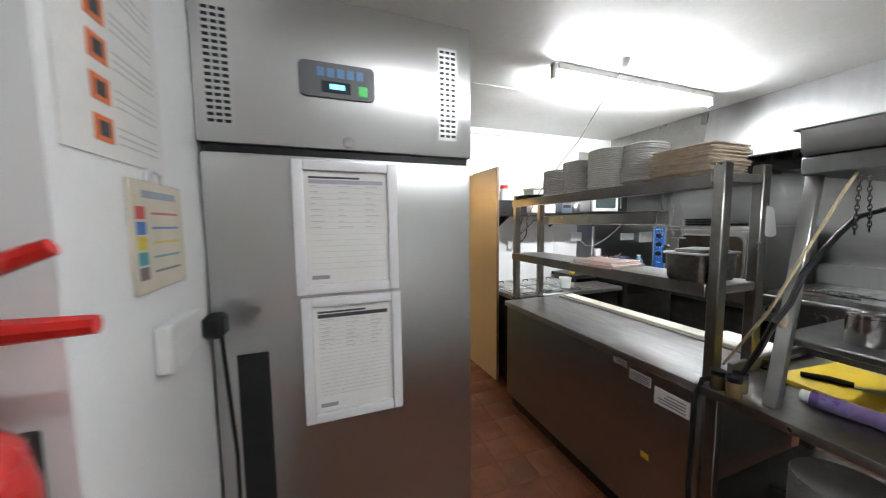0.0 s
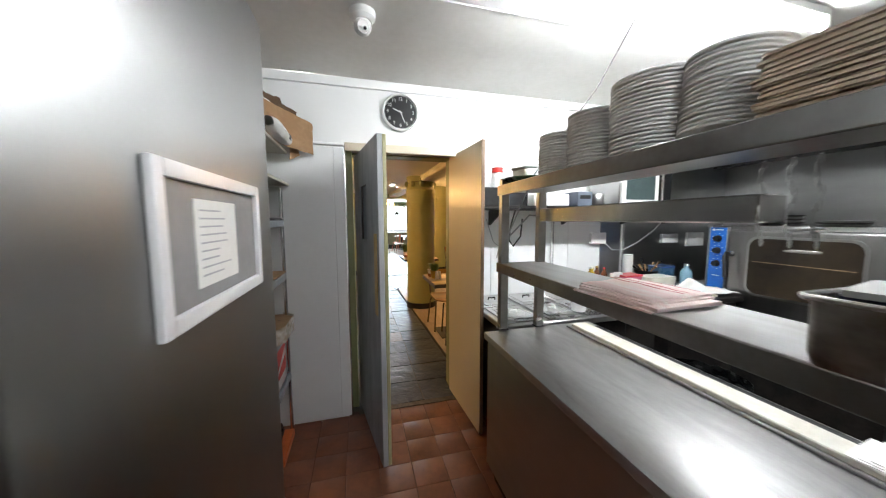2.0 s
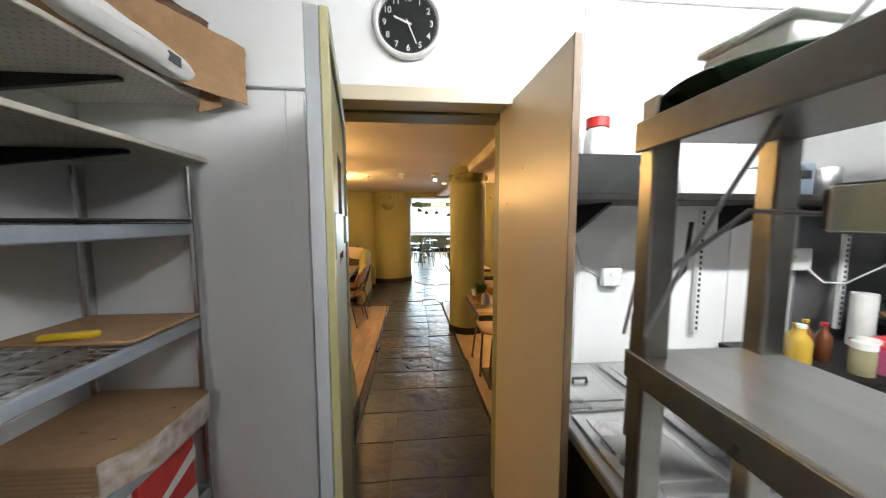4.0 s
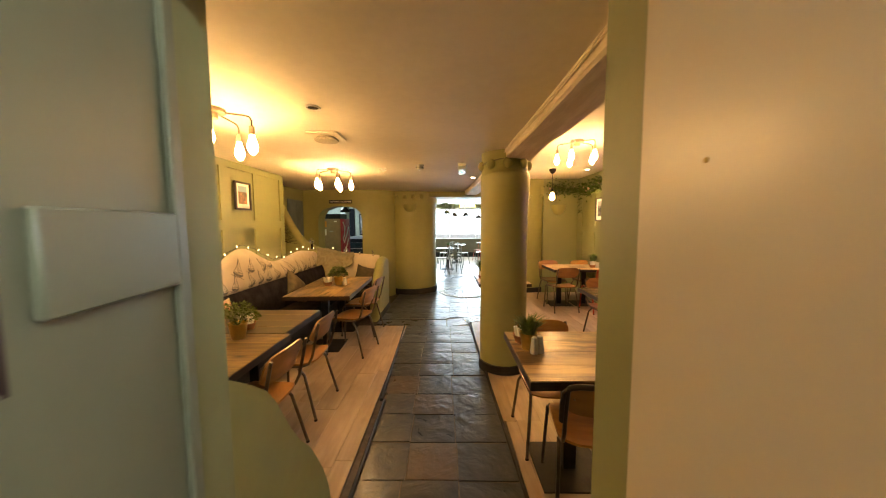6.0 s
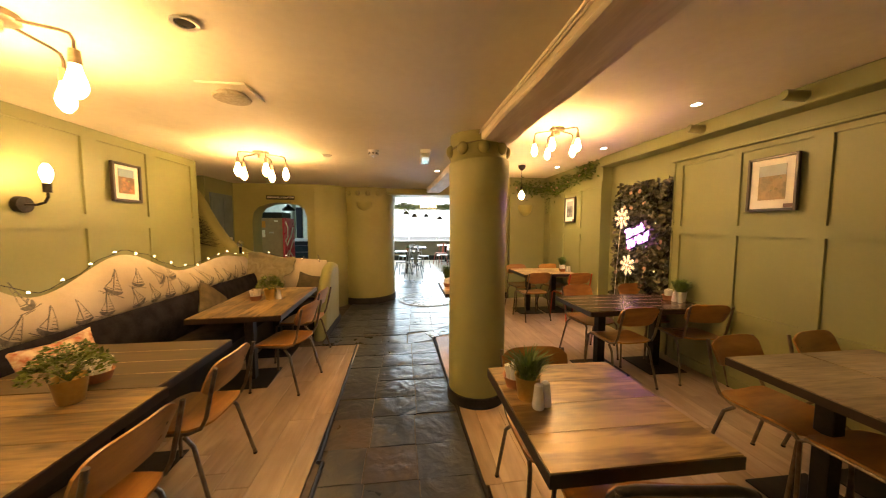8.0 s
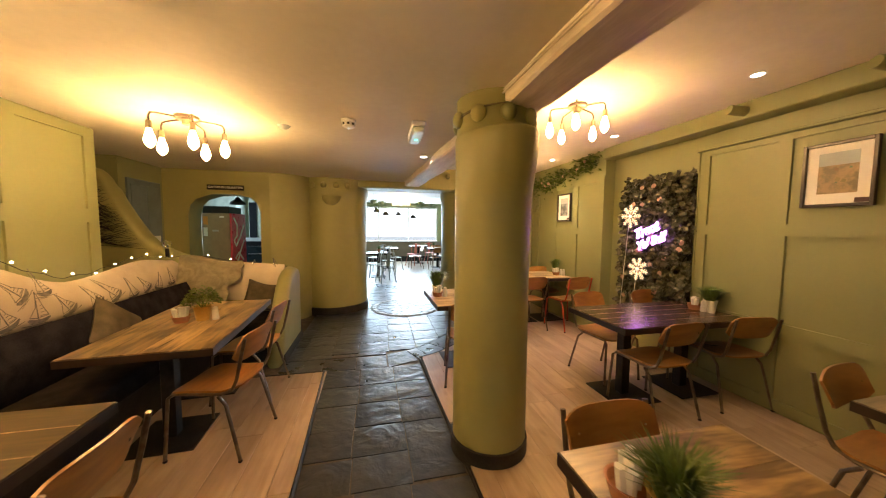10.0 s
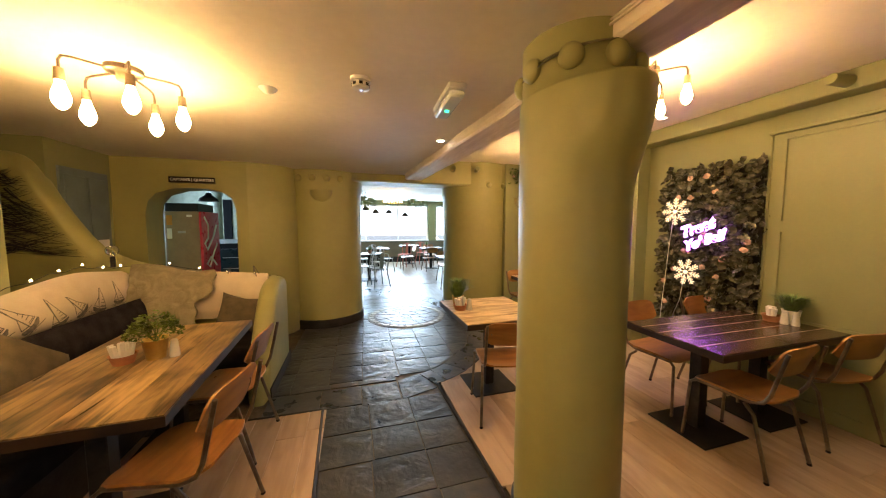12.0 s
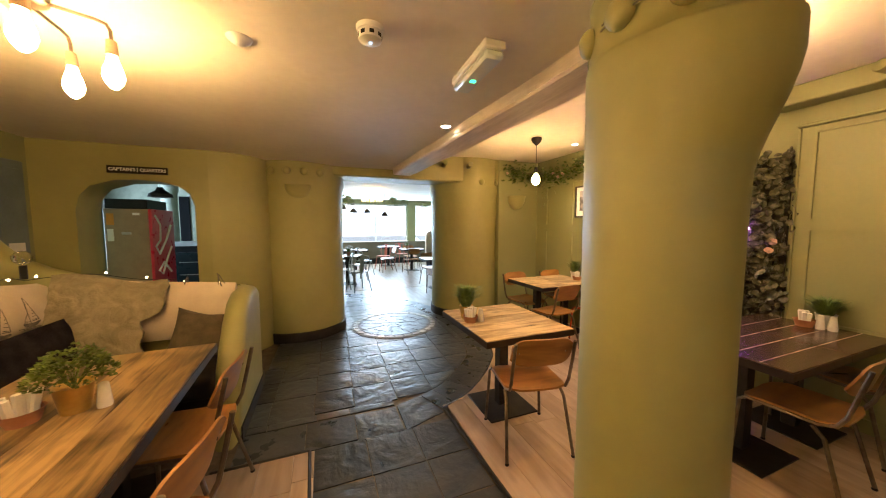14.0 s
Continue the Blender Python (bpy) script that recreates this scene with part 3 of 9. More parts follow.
def pilaster(name, cx, cy, r, h, m, label):
    prof = [(r * 1.0, -0.05), (r, 0.3), (r * 0.985, 0.9), (r, 1.5), (r * 1.01, 1.95), (r * 1.05, 2.05), (r * 1.05, h)]
    ob = structure(name, bm_lathe(prof, 40, (cx, cy, 0), wob=0.012), m, label, "pillar")
    part("skirting", bm_lathe([(r * 1.035, -0.02), (r * 1.035, 0.115), (r * 1.02, 0.12)], 40, (cx, cy, 0)), skirt, ob)
    return ob


def studs(ob, cx, cy, r, z, a0, a1, n, size=0.045):
    for k in range(n):
        a = radians(a0 + (a1 - a0) * k / max(1, n - 1))
        c = V(cx + r * math.cos(a), cy + r * math.sin(a), z)
        bm = bm_ball((0, 0, 0), size, 12, 8, sq=(0.75, 1, 1))
        bmesh.ops.transform(bm, matrix=Matrix.Translation(c) @ Matrix.Rotation(a, 4, "Z"), verts=bm.verts)
        part("stud", bm, green_pl, ob)


pl = pilaster("pilaster_left", -0.68, 7.05, 0.575, 2.7, green_pl, "rounded sage green plaster pilaster beside the opening")
studs(pl, -0.68, 7.05, 0.605, 2.16, 243, 298, 4, 0.05)
part("shell_bracket", bm_lathe([(0.0, -0.17), (0.06, -0.16), (0.11, -0.125), (0.145, -0.07), (0.16, 0.0), (0.15, 0.0), (0.1, -0.06), (0.0, -0.09)], 24, (-0.66, 6.53, 1.99)), green_pl, pl)
pr = pilaster("pilaster_right", 1.95, 7.18, 0.58, 2.7, green_pl, "rounded sage green plaster pilaster beside the opening")
studs(pr, 1.95, 7.18, 0.605, 2.17, 271, 330, 3, 0.05)
part("shell_bracket", bm_lathe([(0.0, -0.22), (0.06, -0.21), (0.11, -0.16), (0.145, -0.09), (0.16, 0.0), (0.15, 0.0), (0.1, -0.08), (0.0, -0.11)], 24, (2.62, FAR, 1.97)), green_pl, pr)

# free-standing column with collar and studs
CX, CY, CR = 0.755, 2.97, 0.245
col = structure("column", bm_lathe([(CR * 1.0, -0.02), (CR, 0.4), (CR * 0.985, 1.2), (CR, 1.6), (CR, 1.66), (CR, 1.71), (CR, 1.76), (CR, 1.81), (CR, 1.86), (CR, 1.91), (CR * 1.01, 1.96), (CR * 1.01, 2.01), (CR * 1.01, 2.045), (CR * 0.99, 2.058), (CR * 0.97, 2.064), (CR * 0.97, 2.12), (CR * 0.965, 2.2), (CR * 0.985, DC + 0.02)], 64, (CX, CY, 0), wob=0.01), green_pl, "round sage green plastered column that swells near its head", "column")
part("skirting", bm_lathe([(CR * 1.05, -0.02), (CR * 1.05, 0.10), (CR * 1.01, 0.105)], 48, (CX, CY, 0)), skirt, col, "black skirting band")
for v in col.data.vertices:
    k = max(0.0, min(1.0, (v.co.z - 1.62) / 0.34))
    w = max(0.0, 0.10 * (v.co.x - CX) / CR - 0.99 * (v.co.y - CY) / CR) ** 1.3
    if v.co.z < 2.061:
        v.co.x += 0.013 * k * k * (3 - 2 * k) * w
        v.co.y -= 0.092 * k * k * (3 - 2 * k) * w
for r_, z0, z1 in ((0.012, 2.225, 2.15), (0.016, 2.235, 2.13)):
    part("cable", bm_tube([(CX + (CR + r_ - 0.008) * math.cos(a), CY + (CR + r_ - 0.008) * math.sin(a), z0 + (z1 - z0) * q) for q, a in [(j / 16, radians(-35 - 155 * j / 16)) for j in range(17)]], 0.0035, 5), mat("painted_cable", (0.16, 0.14, 0.08), 0.5), col)
studs(col, CX, CY, CR * 0.985, 2.15, 20, 350, 9, 0.05)

# ---- floors of the dining room ----
structure("floor_dining", bm_box(-3.6, 0.05, -0.14, 3.6, 9.5, -0.012), slate_g, "dark joints under the slate flags", "floor")

# ---- kitchen ----
def fridge():
    x0, x1, y0, y1 = -1.258, -0.57, -2.21, -1.37
    g = thing("upright_fridge", "tall stainless steel upright fridge with a digital panel", "fridge")
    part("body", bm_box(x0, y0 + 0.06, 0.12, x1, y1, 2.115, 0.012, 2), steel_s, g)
    part("fascia", bm_box(x0, y0, 1.745, x1, y0 + 0.058, 2.115, 0.008, 2), steel_f, g)
    d = part("door", bm_box(x0 + 0.004, y0 - 0.004, 0.16, x1 - 0.004, y0 + 0.05, 1.725, 0.012, 2), steel_f, g)
    part("gasket", bm_box(x0 + 0.01, y0 + 0.012, 1.72, x1 - 0.01, y0 + 0.055, 1.748), black, g)
    part("handle_recess", bm_box(-1.205, y0 - 0.0065, 0.60, -1.135, y0 - 0.003, 1.235, 0.002), black, d, "black recessed handle")
    pan = part("control_panel", bm_prism([(p[0] - 0.945, p[1] + 1.915) for p in rrect(0.185, 0.085, 0.015)], "y", y0 - 0.006, y0 - 0.0005), plain("panel_grey", (0.09, 0.095, 0.10), 0.4), g)
    part("display", bm_box(-0.985, y0 - 0.009, 1.885, -0.915, y0 - 0.006, 1.912, 0.001), black, pan)
    part("digits", bm_box(-0.965, y0 - 0.0105, 1.893, -0.93, y0 - 0.009, 1.904), glow("blue_digits", (0.1, 0.45, 1.0), 5), pan, "lit blue digits")
    part("rocker_switch", bm_box(-0.895, y0 - 0.010, 1.882, -0.873, y0 - 0.006, 1.908, 0.002), glow("green_switch", (0.06, 0.4, 0.1), 0.8), pan, "green lit switch")
    bl = plain("badge_blue", (0.10, 0.22, 0.42))
    for k in range(5):
        part("badge_bar", bm_box(-0.995 + k * 0.024, y0 - 0.0075, 1.922, -0.978 + k * 0.024, y0 - 0.0058, 1.944), bl, pan)
    part("lock", bm_tube([(-0.925, y0 - 0.006, 1.765), (-0.925, y0 + 0.002, 1.765)], 0.013, 16), chrome, g)
    for cx, rows, z0 in ((-1.208, 18, 1.79), (-0.645, 17, 1.80)):
        v = part("vent", bm_box(cx - 0.028, y0 - 0.0012, z0 - 0.008, cx + 0.028, y0 - 0.0004, z0 + rows * 0.0145), steel_f, g)
        for k in range(rows):
            for s in (0, 1, 2):
                part("slot", bm_box(cx - 0.024 + s * 0.017, y0 - 0.0022, z0 + k * 0.0145, cx - 0.011 + s * 0.017, y0 - 0.0011, z0 + k * 0.0145 + 0.007), black, v)
    for x in (x0 + 0.06, x1 - 0.06):
        for y in (y0 + 0.1, y1 - 0.08):
            part("foot", bm_tube([(x, y, 0), (x, y, 0.12)], 0.022, 10), steel_f, g)
    return g


fridge()


def snap_frame(m, w, h, label, seed, dark=False):
    """A click frame in the xz plane that faces -y, its lower left corner at the origin."""
    g = thing("snap_frame", label, "poster frame", m)
    t = 0.026
    for x0, x1, z0, z1 in ((0, t, 0, h), (w - t, w, 0, h), (t, w - t, 0, t), (t, w - t, h - t, h)):
        part("frame_bar", bm_box(x0, -0.014, z0, x1, -0.001, z1, 0.005, 2), alu, g)
    sh_ = part("sheet", bm_box(t, -0.004, t, w - t, -0.002, h - t), paper if not dark else plain("grey_sheet", (0.24, 0.24, 0.245)), g)
    rnd = random.Random(seed)
    if dark:
        pg = part("inner_page", bm_box(w * 0.26, -0.0055, 0.05, w * 0.66, -0.004, h - 0.05), paper, sh_)
        for k in range(9):
            z = h - 0.07 - k * 0.014
            part("print_line", bm_box(w * 0.30, -0.0062, z, w * (0.45 + 0.15 * rnd.random()), -0.0056, z + 0.003), plain("page_print", (0.45, 0.45, 0.47)), pg)
        return g
    part("heading", bm_box(t + 0.012, -0.0052, h - 0.058, w - t - 0.012, -0.004, h - 0.048), plain("lilac_print", (0.42, 0.41, 0.5)) if seed == 1 else ink_d, sh_)
    part("title", bm_box(t + 0.012, -0.0052, h - 0.045, w * 0.62, -0.004, h - 0.040), ink_d, sh_)
    pr_ = plain("faint_print", (0.60, 0.60, 0.62))
    for k in range(15 if seed == 1 else 20):
        z = h - 0.068 - k * 0.0125 * (1.2 if seed == 1 else 0.85)
        if z < t + 0.03:
            break
        bm = bm_box(t + 0.012, -0.0050, z, w - t - 0.012, -0.004, z + 0.0008)
        if k < 8:
            for c in range(3):
                a = t + 0.015 + c * (w - 2 * t) / 3.1
                bm_box(a, -0.0051, z + 0.003, a + rnd.uniform(0.012, 0.038), -0.004, z + 0.0055, bm=bm)
        part("print_line", bm, pr_, sh_)
    part("stamp", bm_box(t + 0.012, -0.0052, t + 0.012, t + 0.055, -0.004, t + 0.022), plain("grey_print", (0.3, 0.3, 0.36)), sh_)
    return g


snap_frame(pose(-1.064, -2.2145, 1.372), 0.262, 0.342, "white click frame with a printed log sheet on the fridge door", 1)
snap_frame(pose(-1.056, -2.2145, 1.024), 0.258, 0.340, "white click frame with a lined form on the fridge door", 2)
snap_frame(pose(-0.5695, -1.97, 1.38, 0, 0, 90), 0.44, 0.25, "white click frame with a grey notice on the fridge side", 3, True)


# notices and switch on the west wall, extinguisher on the return
def notices():
    g = thing("wall_notice", "large white laminated notice with orange squares", "notice")
    part("sheet", bm_box(-1.2595, -2.60, 1.645, -1.2565, -2.37, 2.2), paper, g)
    og, soft = plain("orange_print", (0.75, 0.17, 0.04)), plain("soft_print", (0.6, 0.6, 0.6))
    for k in range(6):
        z = 1.665 + k * 0.052
        sq = part("hazard_square", bm_box(-1.2563, -2.545, z, -1.2553, -2.508, z + 0.034), og, g)
        part("symbol", bm_box(-1.2552, -2.536, z + 0.007, -1.2547, -2.517, z + 0.027), ink_d, sq)
        for j in range(3):
            part("print_line", bm_box(-1.2563, -2.495, z + 0.004 + j * 0.011, -1.2557, -2.39, z + 0.006 + j * 0.011), soft, g)
    g = thing("wall_chart", "cream colour-coded chart with five coloured squares", "notice")
    part("board", bm_box(-1.2595, -2.49, 1.445, -1.2535, -2.32, 1.625, 0.002), plain("chart_cream", (0.68, 0.62, 0.5)), g)
    part("hanger", bm_tube([(-1.2565, -2.44, 1.625), (-1.2565, -2.435, 1.64), (-1.2565, -2.41, 1.648), (-1.2565, -2.385, 1.64), (-1.2565, -2.38, 1.625)], 0.004, 6), alu, g)
    part("heading", bm_box(-1.2534, -2.46, 1.597, -1.2526, -2.35, 1.609), plain("chart_heading", (0.3, 0.35, 0.42)), g)
    for k, c in enumerate(((0.6, 0.08, 0.06), (0.08, 0.2, 0.55), (0.75, 0.55, 0.05), (0.1, 0.35, 0.42), (0.2, 0.16, 0.14))):
        part("colour_square", bm_box(-1.2534, -2.48, 1.563 - k * 0.024, -1.2525, -2.455, 1.583 - k * 0.024), plain("chart_colour", c), g)
        part("print_line", bm_box(-1.2534, -2.435, 1.571 - k * 0.024, -1.2528, -2.345, 1.575 - k * 0.024), plain("chart_ink", tuple(v * 0.8 + 0.1 for v in c)), g)
    g = thing("wall_socket", "white double wall socket with a black plug", "socket")
    part("plate", bm_box(-1.259, -2.45, 1.30, -1.235, -2.32, 1.385, 0.004), wht, g)
    part("plug", bm_box(-1.2345, -2.33, 1.315, -1.195, -2.285, 1.365, 0.008), black, g)
    part("lead", bm_tube([(-1.21, -2.295, 1.32), (-1.21, -2.24, 1.0), (-1.215, -2.235, 0.4)], 0.005, 6), black, g)


notices()


def extinguisher():
    g = thing("fire_extinguisher", "red fire extinguisher hung on the white wall", "fire extinguisher", pose(-1.315, -2.722, 0.18))
    red = plain("extinguisher_red", (0.55, 0.02, 0.015), 0.25)
    part("cylinder", bm_lathe([(0.07, 0.72), (0.078, 0.74), (0.078, 1.12), (0.07, 1.17), (0.04, 1.205), (0.025, 1.215), (0.022, 1.24)], 28), red, g)
    part("label", bm_lathe([(0.0785, 0.86), (0.0785, 1.05)], 28), ink_d, g)
    part("valve", bm_tube([(0, 0, 1.235), (0, 0, 1.285)], 0.022, 12), brass, g)
    part("handle", bm_tube([(-0.03, 0, 1.275), (0.03, 0.0, 1.285), (0.135, 0.01, 1.283)], [0.013, 0.013, 0.009], 8), red, g)
    part("lever", bm_tube([(-0.03, 0, 1.30), (0.03, 0, 1.32), (0.11, 0.01, 1.355)], [0.012, 0.012, 0.008], 8), red, g)
    part("hose", bm_tube([(-0.02, 0, 1.26), (-0.08, 0, 1.24), (-0.11, 0, 1.1), (-0.1, 0, 0.85)], 0.011, 8), black, g)
    part("bracket", bm_box(-0.03, 0.075, 1.0, 0.03, 0.10, 1.15, 0.003), blackm, g)


extinguisher()

# prep counter
PX0, PX1, PY0, PY1, PZ = 0.385, 1.09, -2.318, -0.825, 0.90


def prep_counter():
    g = thing("prep_counter", "stainless steel refrigerated prep counter with a white board strip", "counter")
    part("body", bm_box(PX0 + 0.012, PY0 + 0.015, 0.10, PX1, PY1 - 0.01, PZ - 0.045, 0.004), steel, g)
    part("plinth", bm_box(PX0 + 0.05, PY0 + 0.04, 0.0, PX1 - 0.03, PY1 - 0.04, 0.10), black, g)
    part("worktop", bm_box(PX0 - 0.008, PY0, PZ - 0.04, PX1 + 0.005, PY1, PZ, 0.008, 2), steel_t, g)
    part("lid_edge", bm_box(PX0 + 0.50, PY0 + 0.02, PZ, PX0 + 0.515, PY1 - 0.06, PZ + 0.012, 0.003), steel, g)
    part("board_strip", bm_box(PX0 + 0.53, PY0 + 0.02, PZ + 0.001, PX0 + 0.63, PY1 - 0.07, PZ + 0.022, 0.004), mat("board_plastic", (0.66, 0.64, 0.57), 0.5, 0, (0.57, 0.54, 0.46), 7), g, "white plastic board strip")
    part("opening", bm_box(PX0 + 0.64, PY0 + 0.04, PZ + 0.0005, PX1 - 0.01, PY1 - 0.1, PZ + 0.003), black, g)
    # stickers along the front
    sticker_ink = plain("sticker_ink", (0.30, 0.33, 0.40))
    for y, w, h, z in ((-1.93, 0.075, 0.03, 0.835), (-2.04, 0.11, 0.05, 0.80), (-2.19, 0.15, 0.075, 0.76)):
        s = part("sticker", bm_box(PX0 + 0.0085, y - w / 2, z - h / 2, PX0 + 0.0115, y + w / 2, z + h / 2), paper, g)
        for q in (-0.32, -0.14, 0.04, 0.24):
            part("print_line", bm_box(PX0 + 0.0075, y - w * 0.40, z + h * q, PX0 + 0.0085, y + w * (0.1 + 0.3 * abs(math.sin(q * 30 + y * 9))), z + h * (q + 0.07)), sticker_ink, s)
    part("warning_sticker", bm_box(PX0 + 0.0085, -2.1, 0.42, PX0 + 0.0115, -2.06, 0.45), plain("yellow_sticker", (0.7, 0.5, 0.05)), g)


prep_counter()


def paper_sheets():
    g = thing("paper_sheets", "loose white paper sheets lying on the prep counter", "paper", pose(1.0, -2.13, PZ + 0.0235, 0, 0, 4))
    for k in range(3):
        part("sheet", bm_sheet(lambda u, v: ((u - 0.5) * 0.15 + 0.008 * k, (v - 0.5) * 0.30 - 0.02 * k, 0.004 * k + 0.006 * u * v), 4, 6, thick=0.002), paper, g)


paper_sheets()


def pass_rack():
    g = thing("pass_rack", "stainless steel over-counter rack with two shelves", "rack", Matrix.Translation((0.435, -2.29, 0)) @ Matrix.Rotation(radians(-1.5), 4, "Z") @ Matrix.Translation((-0.44, 2.29, 0)))
    for x in (0.465, 0.70):
        for y in (-0.815, -2.296):
            p = part("post", bm_box(x - 0.025, y - 0.02, PZ + 0.001, x + 0.025, y + 0.02, 1.775, 0.004), steel_d, g)
            part("foot_plate", bm_box(x - 0.03, y - 0.0225, PZ + 0.0012, x + 0.03, y + 0.025, PZ + 0.008, 0.002), black, p)
    for z in (1.735, 1.295):
        s = part("shelf", bm_box(0.443, -2.310, z - 0.035, 0.722, -0.793, z, 0.004), steel_h, g)
        part("front_lip", bm_box(0.432, -2.274, z - 0.055, 0.4395, -0.79, z + 0.002, 0.003), steel_k if z > 1.5 else steel_d, s)
    ga = part("heat_gantry", bm_box(0.605, -1.925, 1.534, 0.70, -0.96, 1.604, 0.004), steel_m, g, "brushed heat lamp gantry")
    part("end_cap", bm_box(0.612, -0.9595, 1.54, 0.692, -0.950, 1.598, 0.002), black, ga)
    part("lead", bm_tube([(0.65, -0.95, 1.56), (0.60, -0.86, 1.57), (0.52, -0.78, 1.45), (0.46, -0.775, 1.36), (0.455, -0.775, 1.1)], 0.005, 6), plain("grey_lead", (0.25, 0.25, 0.26)), g)
    part("cable", bm_tube([(0.50, -0.83, 1.72), (0.455, -0.78, 1.66), (0.50, -0.74, 1.5), (0.44, -0.775, 1.32)], 0.0035, 6), plain("grey_cable", (0.35, 0.35, 0.35)), g)


pass_rack()


def plate_stack(x, y, z, r, n, label, rim=0.55, lean=0.0):
    g = thing("plate_stack", label, "plates", pose(x, y, z, 0, lean, 0), "stacked plates")
    me = mesh_of("plate", bm_lathe([(r * rim, 0.0), (r * (rim + 0.02), 0.003), (r * 0.80, 0.0075), (r * 0.93, 0.0115), (r * 0.985, 0.0135), (r, 0.0150), (r, 0.0195), (r * 0.985, 0.0208), (r * 0.90, 0.0165), (r * 0.74, 0.0095), (r * 0.5, 0.006), (0, 0.006)], 40), plate_m)
    rnd = random.Random(int(x * 100 + y * 10))
    for k in range(n):
        piece("plate", me, pose(rnd.uniform(-0.003, 0.003), rnd.uniform(-0.003, 0.003), k * 0.0115, 0, 0, rnd.uniform(0, 90)), g)
    return g


plate_stack(0.60, -1.20, 1.736, 0.108, 15, "stack of small grey-white plates on the pass shelf")
plate_stack(0.595, -1.42, 1.736, 0.113, 17, "stack of grey-white side plates on the pass shelf")
plate_stack(0.59, -1.66, 1.736, 0.126, 19, "tall stack of white dinner plates on the pass shelf")
plate_stack(0.60, -1.855, 1.742, 0.106, 17, "leaning stack of white dinner plates on the pass shelf", lean=5)


def platters():
    g = thing("platter_stack", "stack of worn rectangular wooden-look platters", "platters", pose(0.618, -2.105, 1.737))
    rnd = random.Random(5)
    for k in range(12):
        z = k * 0.0118
        bm = bm_prism(rrect(0.245, 0.25, 0.012, 3), "z", z, z + 0.003)
        bm_prism(rrect(0.262, 0.268, 0.014, 3), "z", z + 0.0031, z + 0.0088, bm)
        p = part("platter", bm, board_m, g)
        p.matrix_basis = pose(rnd.uniform(-0.009, 0.009), rnd.uniform(-0.009, 0.009), 0, 0, 0, rnd.uniform(-2, 2))


platters()


def gastro_pan(m, w, d, h, label, mtl=steel_d):
    g = thing("steel_pan", label, "pan", m, "gastronorm pans")
    bm = bmesh.new()
    rows = []
    for s, z, n in ((1.09, h, 0.016), (1.09, h - 0.006, 0.016), (1.0, h - 0.006, 0.016), (0.98, 0.02, 0.018), (0.93, 0.0, 0.02)):
        rows.append([bm.verts.new((p[0], p[1], z)) for p in rrect(w * s, d * s, n, 4)])
    ins = []
    for s, z in ((0.985, h), (0.955, 0.03), (0.9, 0.008)):
        ins.append([bm.verts.new((p[0], p[1], z)) for p in rrect(w * s, d * s, 0.016, 4)])
    allr = rows[::-1] + ins
    n = len(rows[0])
    for a, b in zip(allr, allr[1:]):
        for k in range(n):
            bm.faces.new((a[k], a[(k + 1) % n], b[(k + 1) % n], b[k]))
    bm.faces.new(allr[0])
    bm.faces.new(allr[-1])
    part("pan_body", bm, mtl, g)
    return g


steel_p = mat("burnt_pan_steel", (0.50, 0.49, 0.46), 0.34, 1, (0.17, 0.145, 0.115), 7, 0.12, 30, (1, 1, 2), 0.7, 0.1, world_co=False)
lid_bright = mat("bright_rim_steel", (0.80, 0.80, 0.79), 0.3, 1, (0.7, 0.7, 0.69), 9)
gp = gastro_pan(pose(0.538, -2.188, 1.297), 0.232, 0.152, 0.118, "deep burnt steel gastronorm pan on the pass shelf", steel_p)
part("rim", bm_tube([(p[0], p[1], 0.1185) for p in rrect(0.252, 0.165, 0.02, 5)], 0.0048, 8, closed=True), lid_bright, gp, "bright rolled steel rim")
for k, (x, y, r) in enumerate(((0.0, 0.01, 4), (0.012, 0.0, -7), (-0.006, 0.008, 10))):
    tr = part("tray_inside", bm_prism([(x + p[0] * math.cos(radians(r)) - p[1] * math.sin(radians(r)), y + p[0] * math.sin(radians(r)) + p[1] * math.cos(radians(r))) for p in rrect(0.185, 0.105, 0.012, 3)], "z", 0.100 + 0.012 * k, 0.1105 + 0.012 * k), (steel_k, plain("navy_lid", (0.012, 0.02, 0.05), 0.3), steel)[k], gp)


